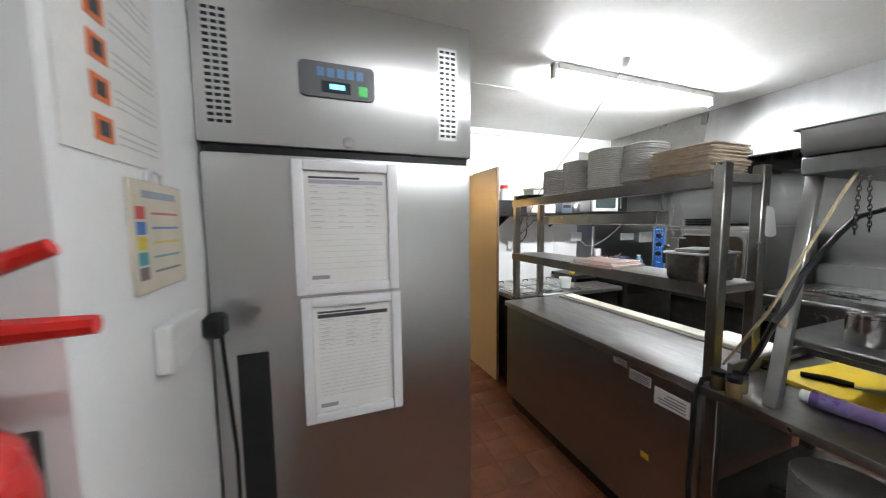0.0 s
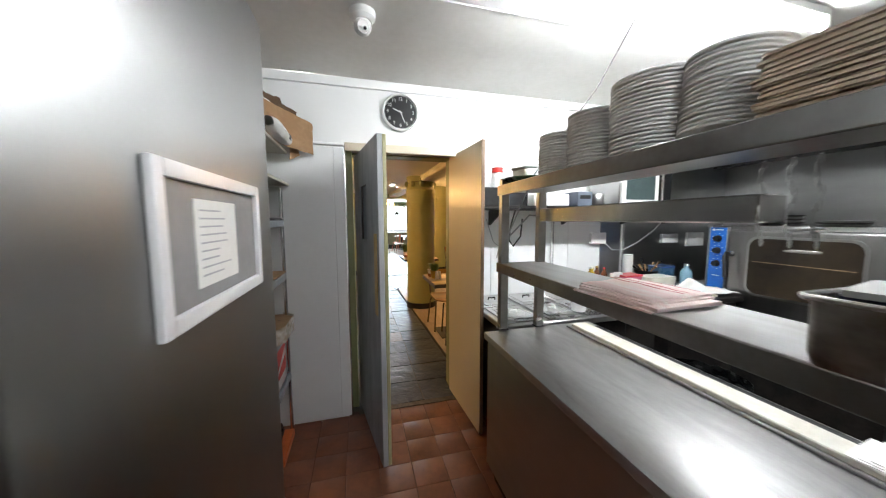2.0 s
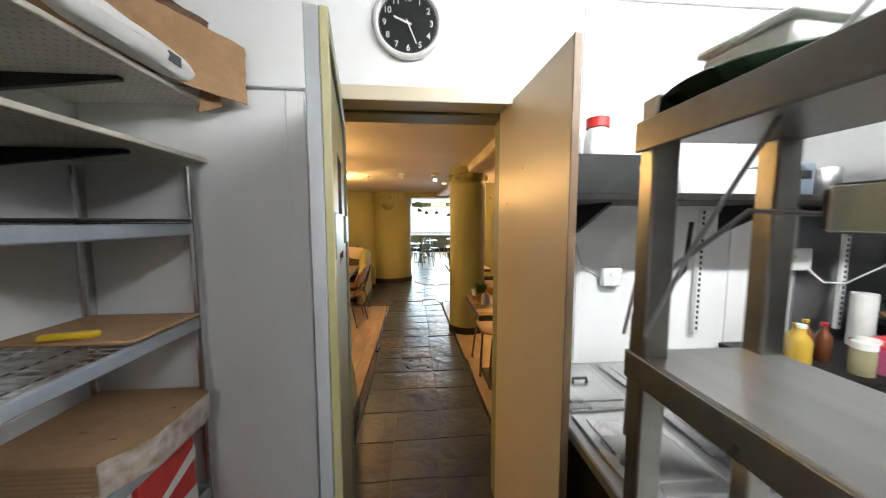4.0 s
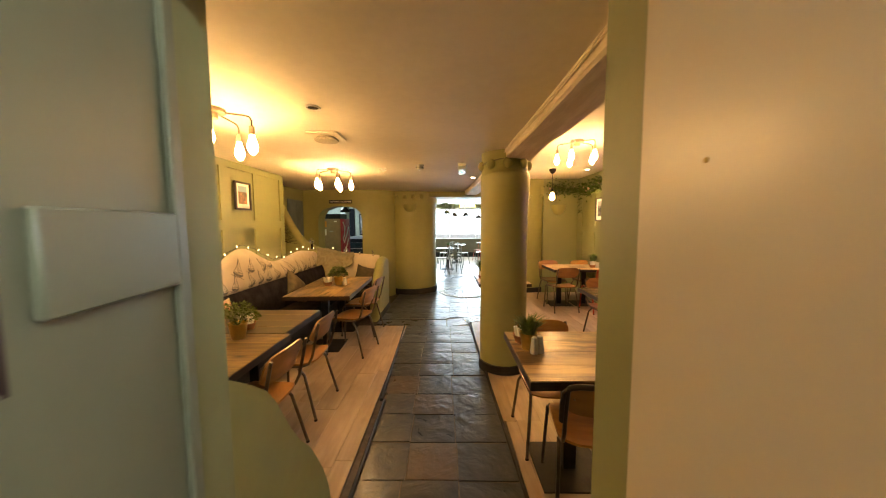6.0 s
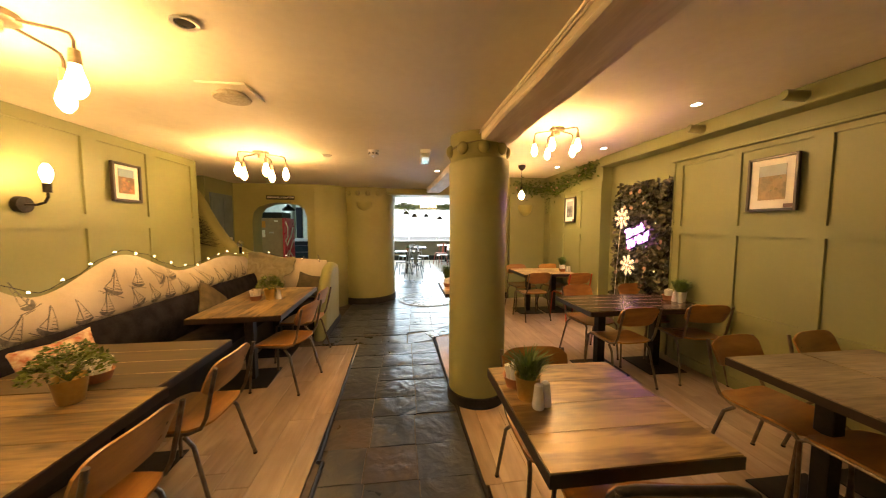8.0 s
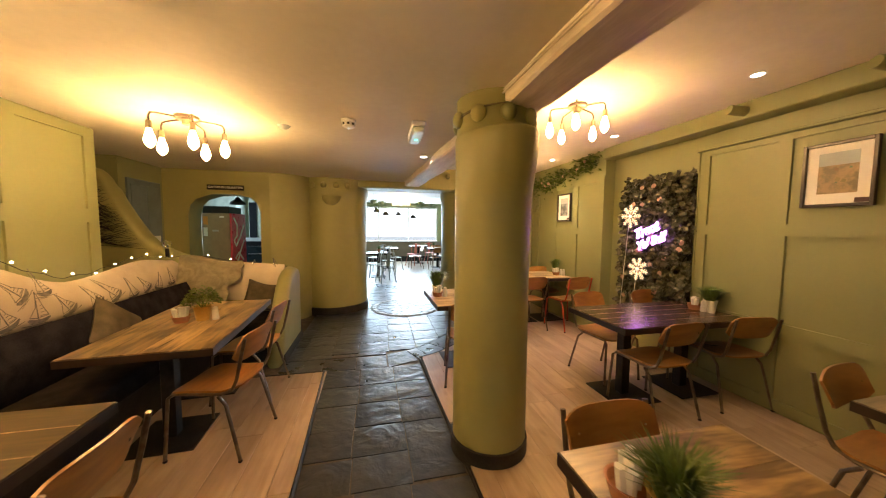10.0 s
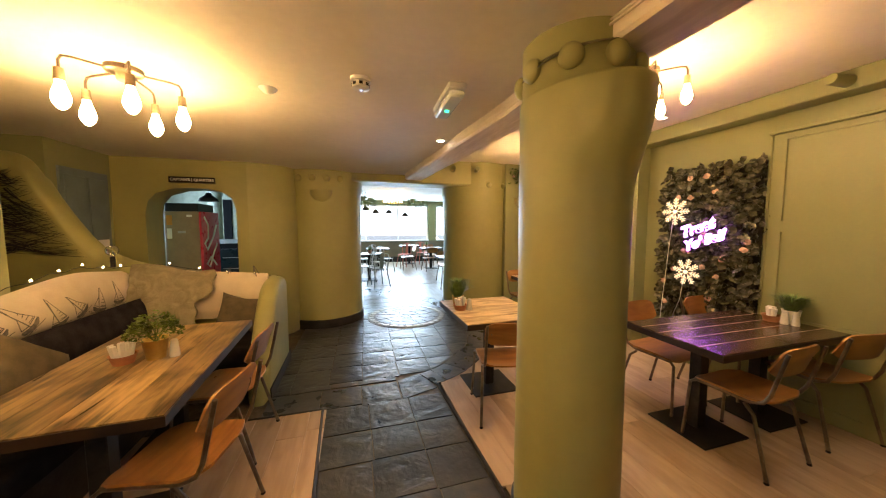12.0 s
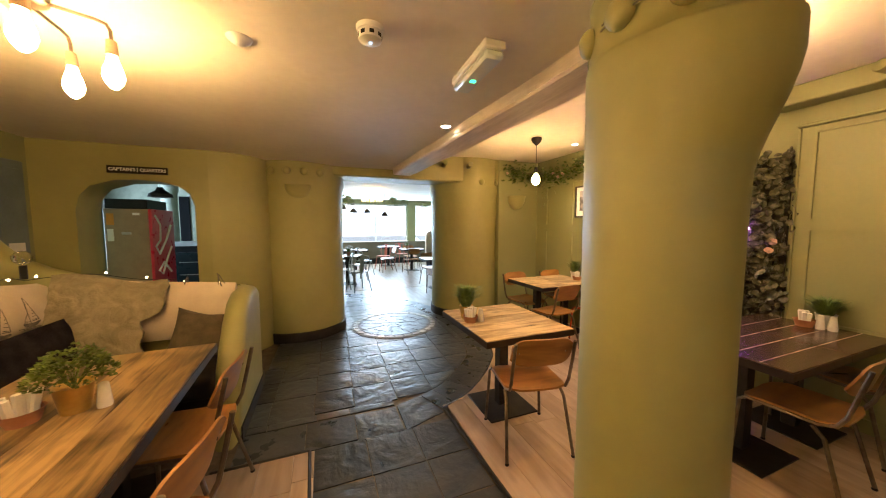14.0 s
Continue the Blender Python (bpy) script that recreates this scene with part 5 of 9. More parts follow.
def counter_clutter():
    redl = plain("red_lid", (0.55, 0.03, 0.04), 0.35)
    oil = plain("oil_yellow", (0.55, 0.36, 0.05), 0.2)
    brown = plain("sauce_brown", (0.12, 0.04, 0.015), 0.2)
    Z1 = 0.971
    bottle(pose(1.60, -0.25, Z1), "clear bottle of yellow oil", oil, oil, 0.036, 0.165)
    bottle(pose(1.68, -0.22, Z1), "brown sauce bottle on the back counter", brown, oil, 0.026, 0.17)
    bottle(pose(1.74, -0.24, Z1), "brown sauce bottle on the back counter", brown, redl, 0.026, 0.16)
    for x, y in ((1.735, -0.36), (1.80, -0.33)):
        j = thing("spice_jar", "glass jar with a pale lid on the counter", "jar", pose(x, y, Z1), "spice jars")
        part("jar_body", bm_lathe([(0.034, 0), (0.036, 0.005), (0.036, 0.09), (0.03, 0.1)], 18), plain("herb_contents", (0.3, 0.27, 0.16), 0.15), j)
        part("lid", bm_lathe([(0.035, 0.1), (0.035, 0.125), (0, 0.126)], 18), wht, j)
    tub(pose(1.885, -0.345, Z1), "storage_tub", "red-lidded pink plastic tub", 0.19, 0.13, 0.10, plain("pink_tub", (0.5, 0.10, 0.2), 0.3), redl)
    tub(pose(2.00, -0.24, Z1), "mug", "small white mug on the counter", 0.08, 0.08, 0.08, wht, None, "mug")
    tub(pose(2.17, -0.36, Z1), "cream_dish", "cream rectangular baking dish", 0.28, 0.17, 0.085, plain("cream_dish", (0.82, 0.79, 0.70), 0.3), None, "dish")
    tub(pose(2.42, -0.20, Z1), "utensil_tub", "blue plastic tub of utensils", 0.17, 0.15, 0.13, plain("blue_tub", (0.06, 0.14, 0.24), 0.3), plain("blue_lid", (0.04, 0.1, 0.3), 0.3))
    w = thing("utensil_bowl", "dark bowl of wooden spoons and black utensils", "utensils", pose(2.30, -0.15, Z1))
    part("bowl", bm_lathe([(0.05, 0), (0.09, 0.06), (0.10, 0.10), (0.095, 0.10), (0.05, 0.01), (0, 0.01)], 20), black, w)
    rnd = random.Random(4)
    for k in range(9):
        a = rnd.random() * math.tau
        q = V(0.14 * math.cos(a), 0.09 * math.sin(a), 0.13 + 0.07 * rnd.random())
        u = part("utensil", bm_tube([(0, 0, 0.03), q * 0.6 + V(0, 0, 0.02), q], [0.006, 0.006, 0.012], 6), black if k % 2 else plain("spoon_wood", (0.35, 0.2, 0.09)), w)
    bottle(pose(2.41, -0.44, Z1), "clear blue water bottle on the back counter", plain("blue_plastic", (0.16, 0.28, 0.36), 0.15), wht, 0.045, 0.19)
    bottle(pose(1.55, -0.30, Z1), "tall bottle of yellow oil", oil, wht, 0.034, 0.18)
    p = thing("paper_roll", "white upright paper towel roll", "paper roll", pose(2.11, -0.12, Z1))
    part("roll", bm_lathe([(0.04, 0), (0.042, 0.005), (0.042, 0.25), (0.01, 0.252), (0.0, 0.252)], 20), paper, p)
    w = thing("white_bucket", "small white lidded bucket on the food wells", "bucket", pose(1.15, -0.66, 0.9185))
    part("body", bm_lathe([(0.045, 0), (0.055, 0.085)], 20), wht, w)
    part("rim", bm_lathe([(0.058, 0.0855), (0.058, 0.1), (0.0, 0.1)], 20), wht, w)
    # double socket with lead, switches
    for x, z, w_, h_ in ((1.845, 1.37, 0.17, 0.105), (2.70, 1.355, 0.21, 0.09), (3.04, 1.34, 0.22, 0.14), (0.93, 1.30, 0.085, 0.085)):
        s = thing("wall_socket", "white wall socket on the kitchen wall", "socket", None, "wall sockets")
        part("plate", bm_box(x - w_ / 2, -0.045, z - h_ / 2, x + w_ / 2, -0.016, z + h_ / 2, 0.005), wht, s)
        part("switch", bm_box(x - 0.012, -0.05, z + 0.005, x + 0.002, -0.0455, z + 0.025, 0.002), wht, s)
    l = thing("wall_cable", "looping white and black cables on the kitchen wall", "cable")
    part("white_lead", bm_tube([(1.90, -0.05, 1.33), (1.99, -0.05, 1.26), (2.12, -0.05, 1.255), (2.3, -0.05, 1.33), (2.48, -0.05, 1.44), (2.6, -0.05, 1.55)], 0.004, 6), wht, l)
    part("black_lead", bm_tube([(0.63, -0.70, 1.60), (0.60, -0.70, 1.50), (0.585, -0.71, 1.42), (0.62, -0.70, 1.38), (0.67, -0.70, 1.44), (0.68, -0.70, 1.55)], 0.005, 6), black, l)
    part("grey_lead", bm_tube([(0.72, -0.04, 1.55), (0.78, -0.05, 1.36), (0.86, -0.05, 1.30)], 0.004, 6), plain("lead_grey", (0.4, 0.4, 0.4)), l)


counter_clutter()


def bin_bag():
    g = thing("waste_bin", "open bin with a black plastic liner behind the counter", "bin", pose(1.32, -1.35, 0.0))
    part("bin", bm_lathe([(0.17, 0.0), (0.20, 0.72), (0.195, 0.72), (0.17, 0.3), (0.0, 0.3)], 28), black, g)

    def liner(u, v):
        a = u * math.tau
        r = 0.205 + 0.02 * noise.noise((math.cos(a) * 4, math.sin(a) * 4, v * 3)) - 0.03 * max(0, v - 0.6)
        return (r * math.cos(a), r * math.sin(a), 0.60 + 0.17 * v + 0.02 * noise.noise((math.cos(a) * 5, math.sin(a) * 5, 3)))
    part("liner", bm_sheet(liner, 48, 6, thick=0.003), mat("bin_liner", (0.012, 0.012, 0.013), 0.25, 0, (0.02, 0.02, 0.02), 20, 0.8, 60), g, "crumpled black plastic liner")


bin_bag()


def wall_shelf():
    g = thing("wall_shelf", "dark shelf on brackets along the kitchen wall", "shelf")
    part("board", bm_box(0.555, -0.36, 1.622, 2.75, -0.02, 1.648, 0.004), blackm, g)
    for x in (0.75, 1.45, 2.1, 2.6):
        part("bracket", bm_prism([(-0.03, 1.621), (-0.28, 1.621), (-0.28, 1.612), (-0.045, 1.50), (-0.03, 1.50)], "x", x - 0.008, x + 0.008), black, g)
    Z2 = 1.649
    m = thing("microwave", "stainless steel microwave oven on the wall shelf", "microwave")
    part("case", bm_box(1.72, -0.38, Z2 + 0.01, 2.25, -0.04, Z2 + 0.30, 0.006), steel, m)
    d = part("door", bm_box(1.73, -0.40, Z2 + 0.02, 2.10, -0.381, Z2 + 0.29, 0.004), wht, m)
    part("window", bm_box(1.77, -0.404, Z2 + 0.055, 2.06, -0.4005, Z2 + 0.255, 0.002), plain("microwave_glass", (0.05, 0.07, 0.07), 0.1), d)
    part("keypad", bm_box(2.12, -0.395, Z2 + 0.02, 2.24, -0.381, Z2 + 0.29, 0.003), black, m)
    part("handle", bm_tube([(2.11, -0.425, Z2 + 0.05), (2.11, -0.425, Z2 + 0.26)], 0.009, 8), chrome, m)
    for x in (1.76, 2.2):
        part("foot", bm_tube([(x, -0.2, Z2), (x, -0.2, Z2 + 0.011)], 0.02, 8), black, m)
    t = thing("steel_tin", "round steel tin on the wall shelf", "canister", pose(1.60, -0.28, Z2))
    part("body", bm_lathe([(0.048, 0), (0.05, 0.003), (0.05, 0.10), (0.046, 0.105), (0, 0.106)], 24), steel, t)
    p = thing("receipt_printer", "dark grey receipt printer on the wall shelf", "printer", pose(1.46, -0.22, Z2))
    part("case", bm_box(-0.07, -0.09, 0, 0.07, 0.09, 0.12, 0.012, 2), plain("printer_grey", (0.10, 0.12, 0.15), 0.5), p)
    part("paper_slot", bm_box(-0.05, -0.092, 0.06, 0.05, -0.089, 0.09), black, p)
    c = thing("black_crate", "black plastic crate on the wall shelf", "crate", pose(0.745, -0.20, Z2))
    for x0, x1, y0, y1 in ((-0.18, -0.17, -0.14, 0.14), (0.17, 0.18, -0.14, 0.14), (-0.17, 0.17, -0.14, -0.13), (-0.17, 0.17, 0.13, 0.14)):
        part("side", bm_box(x0, y0, 0.0, x1, y1, 0.13, 0.002), black, c)
    part("bottom", bm_box(-0.17, -0.13, 0.0, 0.17, 0.13, 0.008), black, c)
    b = thing("sauce_bottle", "white squeezy bottle with a red cap", "bottle", pose(0.745, -0.19, Z2 + 0.009))
    part("body", bm_lathe([(0.046, 0), (0.048, 0.01), (0.048, 0.20), (0.04, 0.24), (0.03, 0.249)], 18), wht, b)
    part("cap", bm_lathe([(0.042, 0.2495), (0.042, 0.285), (0, 0.286)], 18), plain("red_cap", (0.6, 0.03, 0.02), 0.4), b)
    w = thing("white_box", "white plastic container on the wall shelf", "container", pose(1.18, -0.18, Z2))
    part("body", bm_box(-0.16, -0.10, 0, 0.16, 0.10, 0.10, 0.01), wht, w)
    k = thing("cable_heap", "tangled black cable on the wall shelf", "cable", pose(1.33, -0.20, Z2 + 0.008))
    part("coil", bm_tube([(0.05 * math.cos(a * 0.9) * (1 + 0.2 * math.sin(a)), 0.05 * math.sin(a * 0.9), 0.006 * a * 0.5) for a in range(14)], 0.005, 6), black, k)
    pp = thing("food_tubs", "white food tubs on the pass shelf", "container", pose(0.625, -0.915, 1.768, 0, -3, 8))
    part("tub", bm_box(-0.10, -0.06, 0, 0.10, 0.06, 0.05, 0.008), wht, pp)
    part("lid", bm_box(-0.105, -0.065, 0.0505, 0.105, 0.065, 0.062, 0.004), wht, pp)
    gb = thing("green_dish", "dark green shallow platter on the pass shelf", "dish", pose(0.595, -0.905, 1.736))
    part("bowl", bm_lathe([(0.07, 0), (0.10, 0.012), (0.135, 0.03), (0.132, 0.033), (0.09, 0.014), (0, 0.012)], 28), plain("green_glaze", (0.03, 0.06, 0.03), 0.25), gb)
    # hanging chains with clips over the gantry
    h = thing("hanging_chain", "small steel chains and clips hung from the top shelf", "chain")
    for y in (-1.84, -1.90, -1.95):
        for q in range(12):
            z = 1.69 - 0.019 * q
            part("link", bm_tube([(0.775 + 0.005 * math.cos(w) * (q % 2), y + 0.008 * math.sin(q) + 0.005 * math.cos(w) * (1 - q % 2), z + 0.012 * math.sin(w)) for w in [j * math.tau / 8 for j in range(8)]], 0.0022, 4, closed=True), steel, h)
    for z in (1.46, 1.52):
        part("wire_hook", bm_tube([(0.775, -1.955, z), (0.775, -1.90, z), (0.80, -1.90, z), (0.80, -1.955, z)], 0.003, 5, closed=True), steel, h)


wall_shelf()


# ---- storage at the west wall ----
def wire_rack():
    g = thing("wire_rack", "chrome wire storage rack with grey shelf edges", "storage rack")
    x0, x1, y0, y1 = -1.235, -0.80, -1.36, -0.07
    for x in (x0 + 0.015, x1 - 0.015):
        for y in (y0 + 0.015, y1 - 0.015):
            part("post", bm_tube([(x, y, 0.0), (x, y, 1.76)], 0.0125, 10), chrome, g)
    grey = plain("grey_shelf_edge", (0.30, 0.33, 0.36), 0.4)
    cross = mesh_of("cross_wire", bm_tube([(x0 + 0.012, 0, 0), (x1 - 0.012, 0, 0)], 0.0028, 5), chrome)
    long = mesh_of("long_wire", bm_tube([(0, y0 + 0.02, 0), (0, y1 - 0.02, 0)], 0.003, 5), chrome)
    for z in (1.545, 1.18, 0.79, 0.465):
        s = part("shelf", bm_box(x1 - 0.02, y0 + 0.03, z - 0.045, x1 + 0.002, y1 - 0.03, z - 0.001, 0.006), grey, g)
        part("edge", bm_box(x0 - 0.002, y0 + 0.03, z - 0.045, x0 + 0.02, y1 - 0.03, z - 0.001, 0.004), grey, s)
        for y in (y0 + 0.005, y1 - 0.025):
            part("edge", bm_box(x0 + 0.02, y, z - 0.045, x1 - 0.02, y + 0.02, z - 0.001, 0.004), grey, s)
        for k in range(38):
            piece("cross_wire", cross, pose(0, y0 + 0.04 + (y1 - y0 - 0.08) * k / 37, z), s)
        for k in range(4):
            piece("long_wire", long, pose(x0 + 0.05 + 0.11 * k, 0, z - 0.006), s)
    return g


wire_rack()
shelf_cream = mat("cream_pegboard", (0.60, 0.57, 0.48), 0.6, 0, (0.5, 0.47, 0.39), 8, 0.3, 60)
for z in (2.02, 1.80):
    g = thing("wall_shelf", "cream perforated shelf board on black brackets", "shelf", None, "west wall shelves")
    b = part("board", bm_box(-1.255, -1.36, z - 0.018, -0.77, -0.035, z, 0.003), shelf_cream, g)
    bm = bmesh.new()
    for i in range(18):
        for j in range(50):
            x, y = -1.235 + i * 0.0265, -1.34 + j * 0.0262
            bm.faces.new([bm.verts.new((x + 0.0034 * math.cos(a * math.tau / 6), y + 0.0034 * math.sin(a * math.tau / 6), z - 0.0186)) for a in range(6)])
    tagged(part("perforation", bm, plain("hole_brown", (0.20, 0.17, 0.12), 0.9), b), kind="stuff")
    for y in (-0.28, -1.0):
        part("bracket", bm_prism([(-1.255, z - 0.02), (-0.86, z - 0.02), (-0.86, z - 0.032), (-1.255, z - 0.075)], "y", y - 0.01, y + 0.01), black, g)


def flat_box(m, w, d, h, label, mtl=card_m, seed=0, name="cardboard_box"):
    g = thing(name, label, "box", m)
    bm = bm_box(-w / 2, -d / 2, 0, w / 2, d / 2, h, 0.004)
    part("carton", bm, mtl, g)
    return g


def west_clutter():
    # crumpled cardboard and white sack on the top shelf
    g = thing("cardboard_heap", "torn flattened brown cardboard box on the top shelf", "cardboard")

    dark_card = mat("stained_card", (0.13, 0.075, 0.04), 0.85, 0, (0.08, 0.045, 0.025), 6, 0.2, 40)

    def bent(name, fn, mtl=card_m):
        part(name, bm_sheet(lambda u, v: tuple(V(*fn(u, v)) + V(0.010, 0.004, 0.010) * noise.noise((u * 4, v * 4, 3))), 12, 8, thick=0.005), mtl, g)
    bent("panel", lambda u, v: (-0.88 + 0.08 * u - 0.05 * v, -0.86 + 0.60 * u, 2.028 + v * (0.06 + 0.20 * u)))
    bent("panel", lambda u, v: (-0.80 + 0.20 * u - 0.05 * v * (1 - u), -0.26 + 0.20 * u, 2.028 - 0.03 * u + v * (0.26 - 0.05 * u)))
    bent("panel", lambda u, v: (-0.93 + 0.08 * u - 0.30 * v, -0.86 + 0.60 * u, 2.09 + 0.20 * u - 0.02 * v))
    bent("torn_flap", lambda u, v: (-0.88 + 0.06 * u - 0.10 * v, -0.90 + 0.22 * u, 2.095 + 0.06 * u + 0.03 * math.sin(v * 3)), dark_card)
    bent("torn_flap", lambda u, v: (-0.85 + 0.16 * u, -0.27 + 0.15 * u, 2.29 - 0.06 * u + 0.03 * v), dark_card)
    bent("torn_flap", lambda u, v: (-0.74 + 0.05 * u, -0.115 + 0.045 * u, 2.04 - 0.09 * v * (1 - 0.4 * u)))
    s = thing("white_sack", "white plastic sack lying beside the cardboard", "sack")

    def sack(u, v):
        a = u * math.tau
        r = 0.042 * (1 - abs(v - 0.5) ** 4 * 8) + 0.008 + 0.006 * noise.noise((u * 6, v * 6, 1))
        return (-0.745 + r * math.cos(a) * 0.9, -0.60 + 0.46 * v, 2.062 + max(-0.04, r * math.sin(a)) * 0.9)
    part("bag", bm_sheet(sack, 20, 14), wht, s)
    part("print_mark", bm_box(-0.703, -0.30, 2.045, -0.700, -0.25, 2.075), ink_d, s)
    # trays and tins on the rack
    t = thing("baking_tray", "flat dark baking tray on the rack", "tray", pose(-1.02, -0.30, 1.549))
    part("sheet", bm_box(-0.2, -0.2, 0, 0.22, 0.2, 0.012, 0.004), blackm, t)
    f = thing("foil_trays", "stack of clear and foil trays on the rack", "trays", pose(-1.06, -0.80, 1.549))
    for k in range(5):
        part("tray", bm_prism(rrect(0.22 - 0.003 * k, 0.34, 0.03, 3), "z", 0.014 * k, 0.014 * k + 0.011), chrome, f)
    flat_box(pose(-1.0, -0.24, 1.184), 0.40, 0.30, 0.012, "flat sheet of brown cardboard on the rack", card_m, name="cardboard_sheet")
    y = thing("yellow_tool", "small yellow plastic tool on the rack", "tool", pose(-1.0, -0.36, 1.197, 0, 0, 15))
    part("body", bm_box(-0.07, -0.014, 0, 0.07, 0.014, 0.02, 0.006), plain("yellow_grip", (0.75, 0.5, 0.02)), y)
    f = thing("paper_bags", "loose brown paper bags on the rack", "bags", pose(-1.0, -0.90, 1.184))
    for k in range(4):
        part("bag", bm_box(-0.14, -0.14 + 0.02 * k, 0.006 * k, 0.15, 0.12 + 0.02 * k, 0.006 * k + 0.005), card_m, f)
    f = thing("pizza_boxes", "shrink-wrapped stack of flat brown cartons on the rack", "boxes", pose(-0.99, -0.28, 0.794))
    for k in range(6):
        part("carton", bm_prism([(-0.21, -0.205), (0.17, -0.215), (0.225, -0.12), (0.225, 0.14), (0.15, 0.205), (-0.21, 0.205)], "z", 0.015 * k, 0.015 * k + 0.0135), card_m, f)
    for x, y in ((-0.02, -0.06), (0.10, -0.10), (0.16, 0.06)):
        part("slot", bm_box(x - 0.012, y - 0.002, 0.0887, x + 0.012, y + 0.002, 0.0893), black, f)

    def wrap(u, v):
        p = [V(0.172, -0.222, 0), V(0.232, -0.122, 0), V(0.232, 0.142, 0), V(0.152, 0.212, 0)]
        i = min(int(u * 3), 2)
        q = p[i].lerp(p[i + 1], u * 3 - i)
        return (q.x + 0.010 * noise.noise((u * 9, v * 9, 1)), q.y, 0.10 * v + 0.006 * noise.noise((u * 14, 0, 2)))
    part("plastic_wrap", bm_sheet(wrap, 30, 6), mat("clear_wrap", (0.62, 0.58, 0.53), 0.2, 0, (0.30, 0.22, 0.14), 20, 0.5, 30, amount=0.8), f, "crinkled clear wrap")
    wc_ = plain("white_carton", (0.72, 0.71, 0.70), 0.6)
    w = flat_box(pose(-0.995, -1.08, 0.794), 0.34, 0.34, 0.265, "white cardboard carton on the rack", wc_, name="white_carton")
    part("print_bar", bm_box(0.1705, 0.05, 0.05, 0.172, 0.14, 0.065), plain("grey_carton_print", (0.35, 0.35, 0.36)), w)
    part("print_bar", bm_box(0.1705, 0.07, 0.085, 0.172, 0.13, 0.092), plain("grey_carton_print", (0.35, 0.35, 0.36)), w)
    part("flap", bm_sheet(lambda u, v: (-0.17 + 0.30 * u, -0.17 - 0.02 * v, 0.266 + 0.05 * v), 4, 3, thick=0.004), wc_, w)
    w = flat_box(pose(-0.95, -0.505, 0.469), 0.26, 0.19, 0.27, "white carton on the rack beside the red box", wc_, name="white_carton")
    part("print_bar", bm_box(0.1305, -0.06, 0.18, 0.132, -0.05, 0.24), ink_d, w)
    r = flat_box(pose(-0.96, -0.27, 0.469), 0.28, 0.24, 0.27, "red and white carton on the rack", plain("red_carton", (0.6, 0.04, 0.03), 0.5), name="red_carton")
    part("white_stripe", bm_prism([(-0.12, 0.09), (-0.12, 0.11), (0.12, 0.22), (0.12, 0.17)], "x", 0.1405, 0.142), wht, r)
    part("white_band", bm_box(0.1405, -0.12, 0.0, 0.142, 0.12, 0.06), wht, r)
    bx = thing("black_appliance", "black box appliance with a coiled lead on the rack", "appliance", pose(-1.0, -0.77, 0.469))
    part("case", bm_box(-0.17, -0.16, 0.0, 0.16, 0.155, 0.25, 0.008, 2), black, bx)
    part("lead", bm_tube([(0.165, 0.10, 0.13), (0.18, 0.17, 0.15), (0.175, 0.20, 0.08), (0.17, 0.15, 0.03), (0.18, 0.20, 0.02), (0.175, 0.24, 0.03)], 0.008, 7), black, bx)
    part("plug", bm_box(0.16, 0.215, 0.0, 0.20, 0.265, 0.04, 0.008), black, bx)
    k = thing("black_crate", "black plastic crate with a coiled cable under the rack", "crate", pose(-1.0, -0.80, 0.0))
    part("box", bm_box(-0.2, -0.4, 0.0, 0.19, 0.35, 0.33, 0.006), black, k)
    part("cable", bm_tube([(0.2, 0.2, 0.30), (0.22, 0.28, 0.34), (0.21, 0.34, 0.28), (0.205, 0.30, 0.22), (0.22, 0.26, 0.27), (0.21, 0.36, 0.25)], 0.008, 7), black, k)
    o = thing("orange_crate", "orange plastic lid on the floor under the rack", "lid", pose(-0.95, -0.28, 0.0))
    part("lid", bm_box(-0.16, -0.16, 0.0, 0.16, 0.16, 0.05, 0.006), plain("orange_plastic", (0.6, 0.13, 0.03)), o)


west_clutter()


